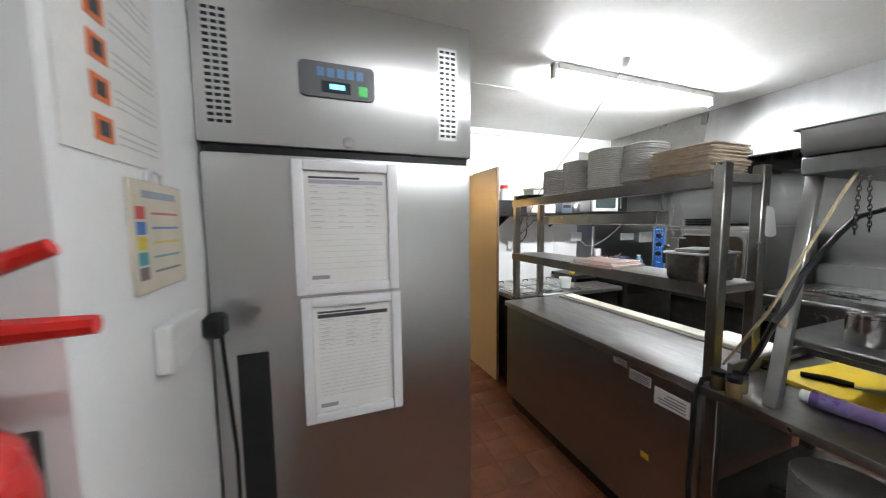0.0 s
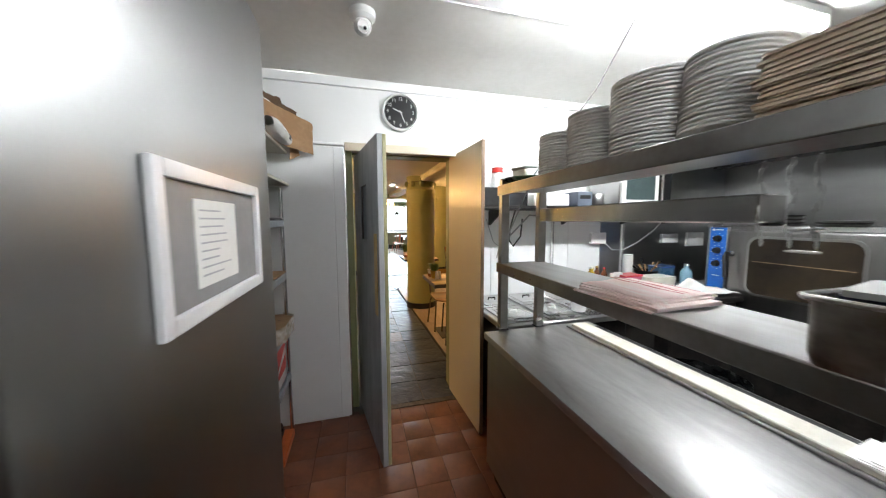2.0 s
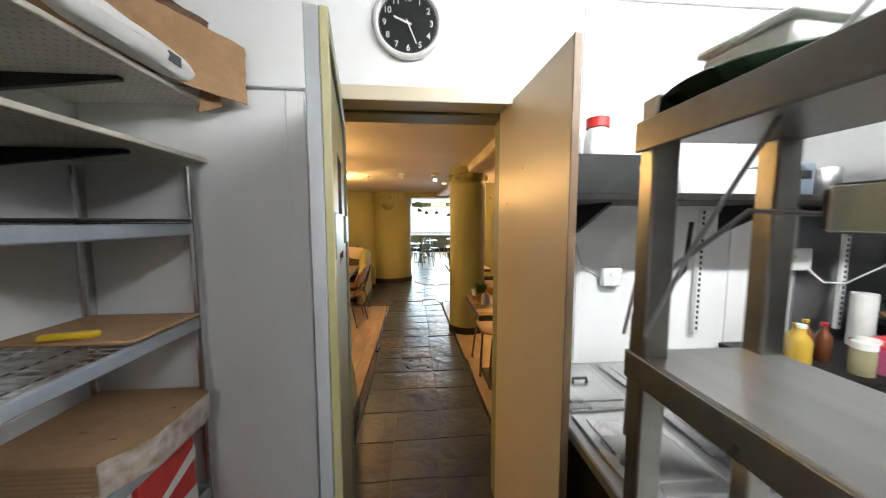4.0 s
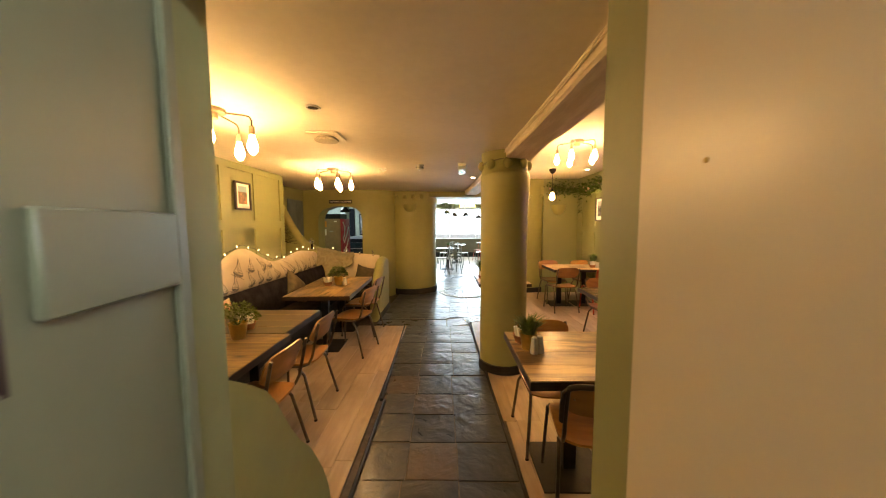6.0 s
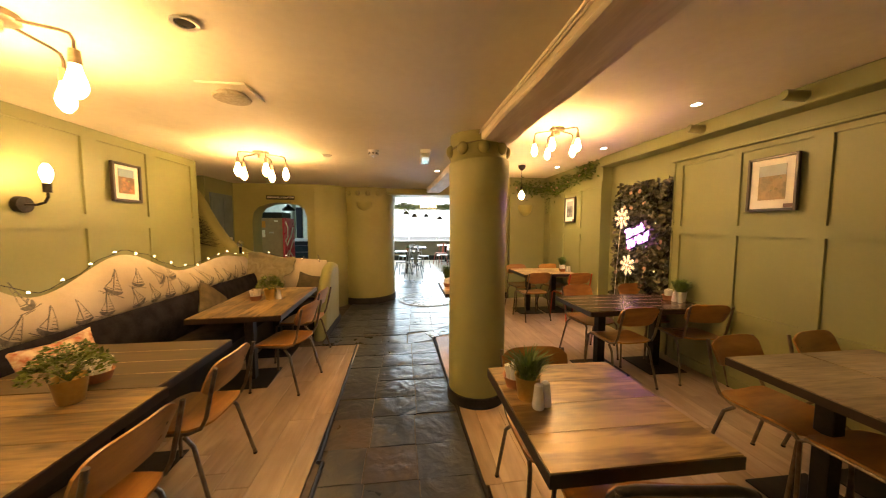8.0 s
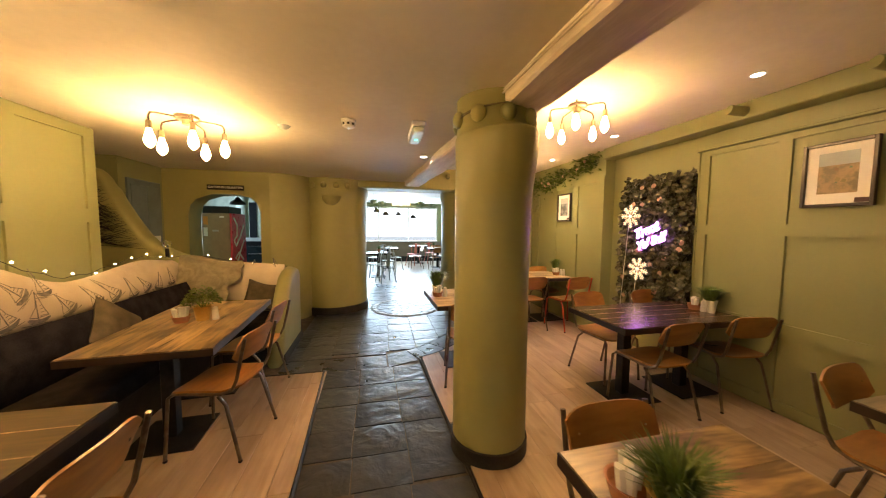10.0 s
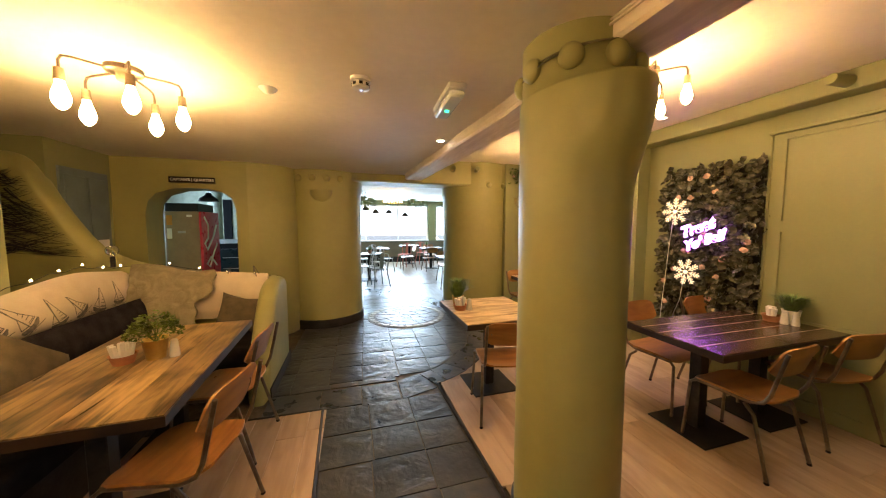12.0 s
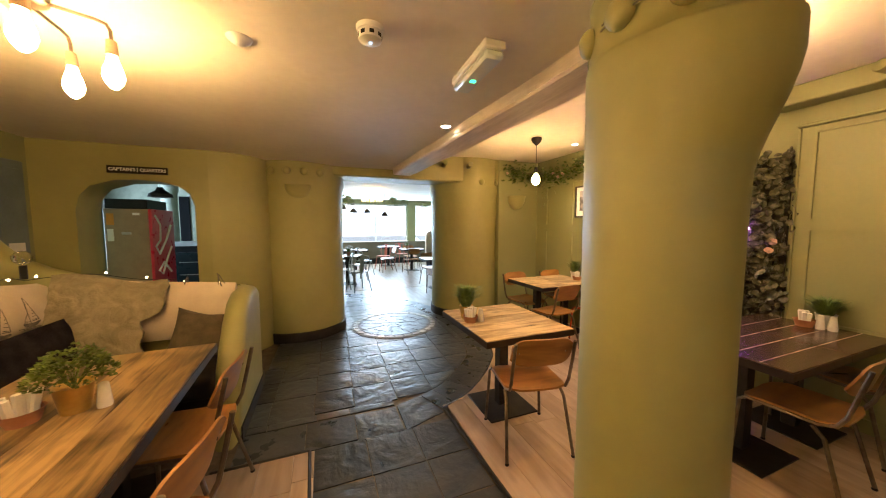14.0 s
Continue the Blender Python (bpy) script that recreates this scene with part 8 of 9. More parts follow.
# ---- ceiling fittings ----
def ceiling_fittings():
    g = thing("smoke_detector", "white round smoke detector on the ceiling", "smoke detector", pose(-0.18, 3.52, DC))
    part("base", bm_lathe([(0.052, -0.018), (0.055, 0.0)], 24), wht, g)
    part("chamber", bm_lathe([(0.02, -0.062), (0.034, -0.056), (0.046, -0.05), (0.046, -0.019)], 24), wht, g)
    for k in range(8):
        a = k * math.tau / 8
        part("slot", bm_box(0.0455, -0.009, -0.042, 0.0475, 0.009, -0.028), black, g).matrix_basis = pose(0, 0, 0, 0, 0, math.degrees(a))
    part("led", bm_ball((0, -0.01, -0.062), 0.007, 8, 6), glow("blue_led", (0.5, 0.7, 1), 2), g)
    g = thing("exit_light", "white emergency light box with a green lamp", "emergency light", pose(0.34, 3.60, DC, 0, 0, -2))
    part("housing", bm_box(-0.052, -0.2, -0.035, 0.052, 0.2, 0.0, 0.006), wht, g)
    part("diffuser", bm_box(-0.047, -0.192, -0.075, 0.047, 0.192, -0.036, 0.012), mat("milky_cover", (0.75, 0.8, 0.8), 0.2, 0, (0.68, 0.73, 0.73), 5), g)
    part("lamp", bm_box(-0.012, 0.03, -0.078, 0.012, 0.05, -0.0755), glow("green_led", (0.05, 1.0, 0.35), 6), g, "green charge lamp")
    g = thing("ceiling_sensor", "small white domed sensor on the ceiling", "sensor", pose(-0.69, 3.79, DC))
    part("dome", bm_lathe([(0.012, -0.03), (0.028, -0.022), (0.045, -0.008), (0.05, 0.0)], 22), wht, g)
    g = thing("ceiling_vent", "round extractor vent on a square ceiling plate", "vent", pose(-0.83, 2.24, DC))
    part("plate", bm_box(-0.125, -0.125, -0.012, 0.125, 0.125, 0.0, 0.004), ceil_white, g)
    part("disc", bm_lathe([(0.0, -0.052), (0.09, -0.045), (0.095, -0.035), (0.07, -0.013)], 28), mat("vent_mesh", (0.50, 0.44, 0.33), 0.7, 0, (0.38, 0.33, 0.24), 60), g, "grey mesh disc")
    # pegs on the bay's cornice and end wall
    for x, y, z, dx, dy in ((2.98, 3.05, 2.46, -0.13, 0.03), (2.98, 2.28, 2.46, -0.14, 0.03), (1.75, 6.62, 2.40, -0.03, -0.14), (1.35, 6.64, 2.40, -0.03, -0.14)):
        g = thing("wall_peg", "thick round sage-painted wooden peg on the wall", "peg", None, "wooden pegs")
        part("peg", bm_tube([(x, y, z), (x + dx * 0.95, y + dy * 0.95, z + 0.01), (x + dx, y + dy, z + 0.011)], [0.04, 0.038, 0.034], 14), green, g)


ceiling_fittings()


def sign_board():
    g = thing("wall_sign", "black wooden sign with white lettering over the arch", "sign", pose(-2.07, 6.19, 2.035))
    part("board", bm_box(-0.235, -0.014, -0.036, 0.235, 0.008, 0.036, 0.003), black, g)
    for txt, x in (("CAPTAIN'S", -0.118), ("QUARTERS", 0.122)):
        cu = bpy.data.curves.new("lettering", "FONT")
        cu.body, cu.size, cu.align_x, cu.align_y, cu.extrude, cu.offset = txt, 0.042, "CENTER", "CENTER", 0.0006, 0.0012
        ob = new("lettering", cu)
        ob.data.materials.append(wht)
        ob.parent, ob.matrix_basis = g, pose(x, -0.0155, 0, 90, 0, 0)
    part("anchor_shank", bm_box(-0.004, -0.0155, -0.022, 0.001, -0.0142, 0.022), wht, g)


sign_board()

# alcove door, and the lobby behind the arch
blue_grey = mat("blue_grey_door", (0.13, 0.175, 0.20), 0.5, 0, (0.105, 0.14, 0.16), 4)
d2 = structure("door_2", bm_box(-2.859, 5.52, 0.0, -2.835, 6.12, 2.05, 0.004), blue_grey, "closed blue-grey panelled door in the alcove", "door")
for y0, y1 in ((5.56, 5.81), (5.84, 6.08)):
    part("door_panel", bm_box(-2.834, y0, 0.1, -2.826, y1, 1.98, 0.006), blue_grey, d2)
part("notice", bm_box(-2.825, 5.9, 1.26, -2.822, 6.05, 1.34), paper, d2)
structure("floor_lobby", bm_box(-4.4, 6.55, -0.12, -1.36, 10.3, 0.0), slate, "dark floor of the lobby behind the arch", "floor")
structure("wall_lobby_west", bm_box(-4.6, 6.55, -0.1, -4.4, 10.3, 2.7), green, "sage green lobby wall")
structure("wall_lobby_north", bm_box(-4.6, 10.3, -0.1, -1.3, 10.5, 2.7), mat("lobby_pale", (0.46, 0.48, 0.36), 0.55), "pale sage lobby wall")
structure("wall_lobby_east", bm_box(-1.36, 6.88, -0.1, -1.26, 10.3, 2.7), green, "sage green lobby wall")
structure("wall_lobby_south", bm_box(-4.6, 6.2, -0.1, -3.1, 6.55, 2.7), green, "sage green lobby wall")
structure("ceiling_lobby", bm_box(-4.6, 6.55, 2.5, -1.3, 10.5, 2.6), ceil_white, "white lobby ceiling", "ceiling")


lobby_black = mat("matt_black_lobby", (0.008, 0.008, 0.009), 0.8, 0, (0.012, 0.012, 0.012), 9, spec=0.1)


def drinks_fridge():
    g = thing("drinks_fridge", "tall drinks fridge with a red front seen from the side", "fridge", pose(-2.635, 7.5, 0))
    part("body", bm_box(-0.23, -0.30, 0.0, 0.20, 0.32, 1.70, 0.01), plain("tan_side", (0.30, 0.225, 0.14), 0.5), g)
    f = part("red_front", bm_box(0.201, -0.30, 0.03, 0.235, 0.32, 1.70, 0.012, 2), plain("cola_red", (0.55, 0.02, 0.06), 0.3), g, "glossy red front")
    for k, pts in enumerate((((-0.22, 1.62), (-0.1, 1.5), (-0.12, 1.3), (-0.24, 1.22), (-0.16, 1.12), (0.05, 1.3), (0.2, 1.5)), ((0.2, 1.2), (0.05, 1.05), (-0.1, 0.85), (-0.2, 0.9), (-0.05, 1.0), (0.15, 0.85)), ((-0.2, 0.7), (0.0, 0.75), (0.18, 0.6)))):
        part("white_swirl", bm_tube([(0.237, y, z) for y, z in pts], 0.016, 6), wht, f)
    part("top_box", bm_box(-0.22, -0.28, 1.701, 0.19, 0.25, 1.82, 0.006), black, g)
    part("orange_label", bm_box(-0.20, -0.3035, 1.50, -0.13, -0.3005, 1.64), plain("orange_label", (0.6, 0.25, 0.03)), g)
    part("note", bm_box(-0.20, -0.3035, 1.30, -0.14, -0.3005, 1.45), paper, g)
    part("white_label", bm_box(0.05, -0.3035, 1.62, 0.12, -0.3005, 1.65), paper, g)
    part("clip", bm_box(-0.06, -0.32, 1.38, 0.03, -0.301, 1.41, 0.004), steel, g)
    c = thing("bar_counter", "dark bar counter with a grey worktop in the lobby", "counter")
    part("worktop", bm_box(-3.1, 8.95, 1.13, -1.7, 9.5, 1.20, 0.005), plain("grey_top", (0.4, 0.4, 0.4), 0.4), c)
    part("cabinet", bm_box(-3.08, 8.99, 0.0, -1.72, 9.48, 1.128), lobby_black, c)
    p = thing("pendant_lamp", "black metal dome pendant in the lobby", "pendant lamp", pose(-2.35, 7.35, 2.5))
    part("cord", bm_tube([(0, 0, 0), (0, 0, -0.52)], 0.004, 6), black, p)
    part("shade", bm_lathe([(0.13, -0.64), (0.12, -0.60), (0.05, -0.55), (0.03, -0.51)], 24), blackm, p)
    # flat black slab paints the darkness of an open doorway on the wall
    structure("door_3", bm_box(-3.17, 10.27, 0.0, -3.00, 10.297, 2.1), lobby_black, "black slab standing in for the dark opening beside the lobby pillar", "door")
    m = thing("picture", "black-framed pale picture on the lobby wall", "picture", pose(-2.66, 10.298, 1.2))
    part("frame", bm_box(-0.17, -0.03, 0.0, 0.17, -0.001, 0.72, 0.004), black, m)
    part("print", bm_box(-0.13, -0.034, 0.04, 0.13, -0.0305, 0.68), mat("pale_print", (0.6, 0.62, 0.62), 0.4, 0, (0.1, 0.12, 0.14), 6), m)

    st = structure("pilaster_lobby", bm_lathe([(0.13, 0.0), (0.13, 2.1), (0.15, 2.15), (0.15, 2.5)], 24, (-3.14, 9.75, 0)), mat("pale_plaster", (0.55, 0.58, 0.47), 0.5), "pale plaster pillar behind the bar", "pillar")
    b = thing("under_bar_fridge", "black bottle cooler with a glass front in the bar", "cooler", pose(-2.55, 8.93, 0.30))
    part("door", bm_box(-0.25, -0.02, 0.0, 0.25, 0.05, 0.72, 0.004), mat("cooler_glass", (0.012, 0.018, 0.02), 0.3, spec=0.15), b)
    for z in (0.1, 0.32, 0.54):
        part("shelf_line", bm_box(-0.2, -0.024, z, 0.2, -0.021, z + 0.012), steel, b)


drinks_fridge()
# pane on the solid wall and area lamp, both unseen, added to brighten the lobby
structure("window_3", bm_box(-4.39, 7.6, 0.9, -4.385, 9.4, 2.2), glass, "unseen glass pane added beside the lobby fill light", "window")
window_light("lobby_fill_light", (-4.35, 8.5, 1.6), (0, 8.5, 1.3), 1.8, 1.3, 110)

# ---- the bright room beyond the opening ----
FY = 14.5
light_floor = mat("pale_floor", (0.27, 0.22, 0.165), 0.35, 0, (0.21, 0.165, 0.12), 3, 0.1, 20, (6, 0.8, 1))
structure("floor_front", bm_box(-4.0, 9.5, -0.12, 7.2, FY + 0.3, 0.0), light_floor, "pale wooden floor of the front room", "floor")
structure("floor_front_near", bm_box(-1.2, 7.3, -0.12, 7.2, 9.5, -0.004), light_floor, "pale wooden floor of the front room", "floor")
structure("ceiling_front", bm_box(-4.2, 6.9, 2.5, 7.2, FY + 0.3, 2.6), ceil_white, "white ceiling of the front room", "ceiling")
structure("wall_front_west", bm_box(-1.3, 10.5, -0.1, -1.2, FY, 2.6), green, "sage green wall of the front room")
structure("wall_front_east", bm_box(7.0, 6.9, -0.1, 7.2, FY, 2.6), green, "sage green wall of the front room")
structure("wall_front_south", bm_box(3.4, 6.9, -0.1, 7.2, 7.1, 2.6), green, "sage green wall of the front room")
wf = structure("wall_front_sill", bm_box(-1.3, FY, -0.1, 7.2, FY + 0.25, 0.86), mat("sill_paint", (0.17, 0.15, 0.10), 0.5, 0, (0.14, 0.12, 0.08), 3), "brown-green wall under the front windows")
part("skirting", bm_box(-1.2, FY - 0.02, 0.0, 7.0, FY - 0.001, 0.22, 0.004), skirt, wf)
structure("wall_front_head", bm_box(-1.3, FY, 2.34, 7.2, FY + 0.25, 2.6), green, "sage green wall over the front windows")
for x0, x1 in ((-1.3, -1.0), (2.83, 3.14), (5.0, 5.3)):
    structure("wall_front_pier", bm_box(x0, FY, 0.86, x1, FY + 0.25, 2.34), green, "sage green pier between front windows", "pier")
for n, (x0, x1) in enumerate(((-1.0, 2.83), (3.14, 5.0))):
    w = structure("window_%d" % (n + 1), bm_box(x0, FY + 0.1, 0.86, x0 + 0.06, FY + 0.16, 2.34), wht, "large bright front window with white frames", "window")
    part("window_frame", bm_box(x1 - 0.06, FY + 0.1, 0.86, x1, FY + 0.16, 2.34), wht, w)
    part("window_frame", bm_box(x0 + 0.06, FY + 0.1, 2.28, x1 - 0.06, FY + 0.16, 2.34), wht, w)
    part("window_sill", bm_box(x0, FY - 0.05, 0.861, x1, FY + 0.1, 0.89, 0.004), wht, w)
    k = max(1, round((x1 - x0) / 1.25))
    for j in range(1, k):
        part("mullion", bm_box(x0 + (x1 - x0) * j / k - 0.025, FY + 0.1, 0.89, x0 + (x1 - x0) * j / k + 0.025, FY + 0.16, 2.28), wht, w)
    p = part("pane", bm_box(x0 + 0.06, FY + 0.125, 0.89, x1 - 0.06, FY + 0.131, 2.28), glass, w)
    p.visible_shadow = False
window_light("window_light", (0.9, FY - 0.08, 1.6), (0.9, 8, 0.6), 3.7, 1.4, 290)
window_light("window_light_east", (4.05, FY - 0.08, 1.6), (3.2, 8, 0.6), 1.8, 1.4, 115)
structure("ground", bm_box(-60, FY + 0.3, -0.5, 60, 120, -0.3), mat("pale_paving", (0.42, 0.41, 0.39), 0.8, 0, (0.35, 0.34, 0.32), 1), "pale paving outside the front windows", "ground")
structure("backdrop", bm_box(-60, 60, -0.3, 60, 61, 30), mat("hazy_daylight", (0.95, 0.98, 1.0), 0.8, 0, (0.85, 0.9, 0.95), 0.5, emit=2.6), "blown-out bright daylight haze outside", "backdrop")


def front_room():
    top = table_g
    w_m = plain("pale_metal_chair", (0.30, 0.32, 0.31), 0.4, 0.2)

    def cafe_chair(m, mtl, label):
        c = thing("metal_chair", label, "chair", m, "front room chairs")
        part("seat", bm_prism(rrect(0.36, 0.36, 0.05, 3), "z", 0.44, 0.455), mtl, c)
        for sx in (-1, 1):
            part("leg", bm_tube([(sx * 0.15, 0.15, 0.44), (sx * 0.21, 0.21, 0.0)], 0.013, 6), mtl, c)
            part("leg", bm_tube([(sx * 0.15, -0.15, 0.44), (sx * 0.21, -0.23, 0.0)], 0.013, 6), mtl, c)
        part("back_hoop", bm_tube([(-0.17, -0.16, 0.45), (-0.2, -0.2, 0.66), (-0.15, -0.22, 0.80), (0, -0.23, 0.84), (0.15, -0.22, 0.80), (0.2, -0.2, 0.66), (0.17, -0.16, 0.45)], 0.012, 6), mtl, c)
        part("back_slat", bm_sheet(lambda u, v: ((u - 0.5) * 0.10, -0.17 - 0.06 * v, 0.45 + 0.38 * v), 2, 4, thick=0.006), mtl, c)
        return c
    wc = cafe_chair(pose(0.05, 9.9, 0, 0, 0, 70), w_m, "pale grey metal cafe chair in the bright front room")
    for x, y, a in ((0.45, 10.8, 200), (0.1, 11.8, 120), (0.75, 11.7, 230), (0.25, 12.9, 40), (0.35, 9.5, 20)):
        copy_thing(wc, pose(x, y, 0, 0, 0, a))
    rc = cafe_chair(pose(1.55, 13.0, 0, 0, 0, 140), plain("dusty_red_chair", (0.42, 0.12, 0.08), 0.4), "dusty red wooden armchair in the front room")
    copy_thing(rc, pose(2.35, 13.6, 0, 0, 0, 190))
    for x0, x1, y0, y1 in ((-0.2, 0.55, 10.1, 10.7), (0.2, 0.9, 12.0, 12.7), (1.5, 2.2, 13.3, 14.0), (2.0, 2.7, 11.9, 12.5), (1.75, 2.55, 8.75, 9.35), (2.6, 3.3, 10.2, 10.9)):
        table(x0, x1, y0, y1, top, "board-topped table in the bright front room", 3, "x", group="front room tables")
    for x, y, a in ((1.95, 8.45, 5), (2.15, 9.6, 183), (2.2, 11.7, 10), (2.75, 10.0, 8), (1.55, 12.2, 95), (2.45, 12.75, 182)):
        copy_thing(c_brz, pose(x, y, 0.0, 0, 0, a))
    for x, y in ((0.2, 10.4), (2.2, 12.2), (2.15, 9.05), (2.9, 10.5)):
        plant_grass(pose(x, y, TT), "small green pot plant on a front room table", plain("terracotta_small", (0.4, 0.2, 0.1)), int(y * 10), 0.13, 0.10, 80)
    # black dome pendants and the basket chandelier
    for x, y, z in ((0.45, 11.5, 1.86), (0.9, 12.0, 1.88), (1.38, 11.7, 1.78), (0.15, 11.4, 1.95)):
        p = thing("pendant_lamp", "black dome pendant in front of the window", "pendant lamp", pose(x, y, 2.5), "front room pendants")
        part("cord", bm_tube([(0, 0, 0), (0, 0, z + 0.13 - 2.5)], 0.005, 5), black, p)
        part("shade", bm_lathe([(0.12, z - 2.5), (0.10, z - 2.45), (0.03, z - 2.37)], 18), blackm, p)
    c = thing("basket_lamp", "glowing woven basket chandelier in the front room", "chandelier", pose(0.9, 10.9, 2.5))
    part("cord", bm_tube([(0, 0, 0), (0, 0, -0.1)], 0.006, 5), black, c)
    bk = mat("wicker_glow", (0.75, 0.55, 0.25), 0.7, emit=7.0)
    for k in range(20):
        a = k * math.tau / 20
        part("cane", bm_tube([(0.1 * math.cos(a), 0.1 * math.sin(a), -0.1), (0.24 * math.cos(a), 0.24 * math.sin(a), -0.22), (0.27 * math.cos(a), 0.27 * math.sin(a), -0.34)], 0.012, 5), bk, c)
    part("bulb", bm_ball((0, 0, -0.25), 0.06, 10, 8), bulb_m, c)
    rnd = random.Random(8)
    for x, y in ((0.05, 11.0), (0.32, 11.6), (1.6, 11.5), (2.1, 12.2), (3.2, 13.4)):
        g = thing("hanging_plant", "trailing green plant hung below the ceiling", "hanging plant", pose(x, y, 2.5), "hanging plants")
        part("pot", bm_lathe([(0.05, -0.30), (0.09, -0.18), (0.085, -0.18)], 14), green, g)
        part("hanger", bm_tube([(0, 0, -0.18), (0, 0, 0)], 0.004, 5), black, g)
        bm = bmesh.new()
        for k in range(220):
            a = rnd.random() * math.tau
            r = 0.04 + 0.15 * rnd.random()
            q = V(r * math.cos(a), r * math.sin(a), -0.18 - 0.35 * rnd.random() * r / 0.15 + 0.06 * rnd.random())
            d = V(rnd.uniform(-1, 1), rnd.uniform(-1, 1), -0.8).normalized()
            s = d.orthogonal().normalized()
            vs = [bm.verts.new(p) for p in (q, q + d * 0.025 + s * 0.012, q + d * 0.06, q + d * 0.025 - s * 0.012)]
            bm.faces.new(vs)
        tagged(part("foliage", bm, leaf_m, g), kind="stuff")
    s = thing("high_back_seat", "cream boat-print high-backed seat by the front window", "seat", pose(3.35, 12.6, 0))
    part("backrest", bm_prism([(-0.3, 0.0), (0.3, 0.0), (0.3, 1.1), (0.24, 1.25), (0.1, 1.32), (-0.1, 1.32), (-0.24, 1.25), (-0.3, 1.1)], "y", 0.2, 0.32, bev=0.02), fabric, s)
    part("seat_pad", bm_box(-0.3, -0.25, 0.0, 0.3, 0.2, 0.45, 0.03, 2), velvet, s)


front_room()


# mosaic ring set into the slates
def mosaic():
    cx, cy = 0.60, 6.78
    g = structure("paving_mosaic", bm_lathe([(0.64, -0.004), (0.64, 0.0042), (0.0, 0.0042)], 48, (cx, cy, 0)), mat("pale_joint", (0.17, 0.16, 0.14), 0.6, 0, (0.10, 0.09, 0.08), 14), "round stone mosaic set into the slate floor", "mosaic")
    rnd = random.Random(2)
    pale = mat("mosaic_pebble", (0.36, 0.33, 0.27), 0.35, 0, (0.24, 0.22, 0.18), 8, 0.3, 30, each=0.25)
    n = 30
    for k in range(n):
        a = k * math.tau / n + rnd.uniform(-0.02, 0.02)
        bm = bm_prism([(p[0] * rnd.uniform(0.9, 1.08), p[1] * rnd.uniform(0.9, 1.08)) for p in rrect(0.105, 0.075, 0.03, 2)], "z", 0.0045, 0.010)
        piece("stone", mesh_of("stone", bm, pale), pose(cx + 0.575 * math.cos(a), cy + 0.575 * math.sin(a), 0, 0, 0, math.degrees(a) + 90), g)
    for r0, r1, n in ((0.38, 0.52, 13), (0.20, 0.37, 9), (0.02, 0.19, 5)):
        cuts = [k * math.tau / n + rnd.uniform(-0.12, 0.12) for k in range(n)]
        for k in range(n):
            a, b = cuts[k], cuts[(k + 1) % n] + (math.tau if k == n - 1 else 0)
            gp = 0.009 / max(r0, 0.1)
            q0, q1 = r0 + rnd.uniform(-0.015, 0.02), r1 + rnd.uniform(-0.02, 0.008)
            pts = [(q0 * math.cos(a + gp), q0 * math.sin(a + gp)), (q1 * math.cos(a + gp), q1 * math.sin(a + gp)), (q1 * 1.01 * math.cos((a + b) / 2), q1 * 1.01 * math.sin((a + b) / 2)),
                   (q1 * math.cos(b - gp), q1 * math.sin(b - gp)), (q0 * math.cos(b - gp), q0 * math.sin(b - gp))]
            piece("stone", mesh_of("stone", bm_prism(pts, "z", 0.0045, 0.0085), slate), pose(cx, cy, 0), g)


mosaic()

CURVE = ((0.50, 4.45), (0.83, 4.62), (1.26, 5.04), (1.46, 5.36), (1.60, 5.93), (1.61, 6.62), (1.53, 7.25), (1.28, 8.0), (0.87, 8.68), (0.06, 9.3))
BAY = 5 / 9        # the part of the curve that borders the bay's planks


def curve_at(u):
    """A point of the slate floor's curved edge, softened between its corners."""
    f = u * (len(CURVE) - 1)
    i = min(int(f), len(CURVE) - 2)
    f -= i
    p = [V(*CURVE[max(0, min(len(CURVE) - 1, j))]) for j in (i - 1, i, i + 1, i + 2)]
    q = 0.5 * (2 * p[1] + (p[2] - p[0]) * f + (2 * p[0] - 5 * p[1] + 4 * p[2] - p[3]) * f * f + (3 * p[1] - p[0] - 3 * p[2] + p[3]) * f ** 3)
    return (q.x, q.y)


def curve_in(u, w):
    """A point w inside the curved edge."""
    p, t = V(*curve_at(u)), V(*curve_at(min(1, u + 0.02))) - V(*curve_at(max(0, u - 0.02)))
    n = V(-t.y, t.x).normalized()
    return (p.x + n.x * w, p.y + n.y * w)


def curve_y(x):
    """How far the bay's planks run at x before the curve."""
    best = 4.45
    for k in range(81):
        q = curve_at(BAY * k / 100)
        if q[0] <= x:
            best = q[1]
    return best


# ---- floor pieces ----
def clip_left(poly, a, b):
    """The part of a polygon on the left of the line from a to b."""
    def side(p):
        return (b[0] - a[0]) * (p[1] - a[1]) - (b[1] - a[1]) * (p[0] - a[0])
    out = []
    for p, q in zip(poly, poly[1:] + poly[:1]):
        sp, sq = side(p), side(q)
        if sp >= 0:
            out.append(p)
        if (sp > 0 > sq) or (sp < 0 < sq):
            k = sp / (sp - sq)
            out.append((p[0] + (q[0] - p[0]) * k, p[1] + (q[1] - p[1]) * k))
    return out


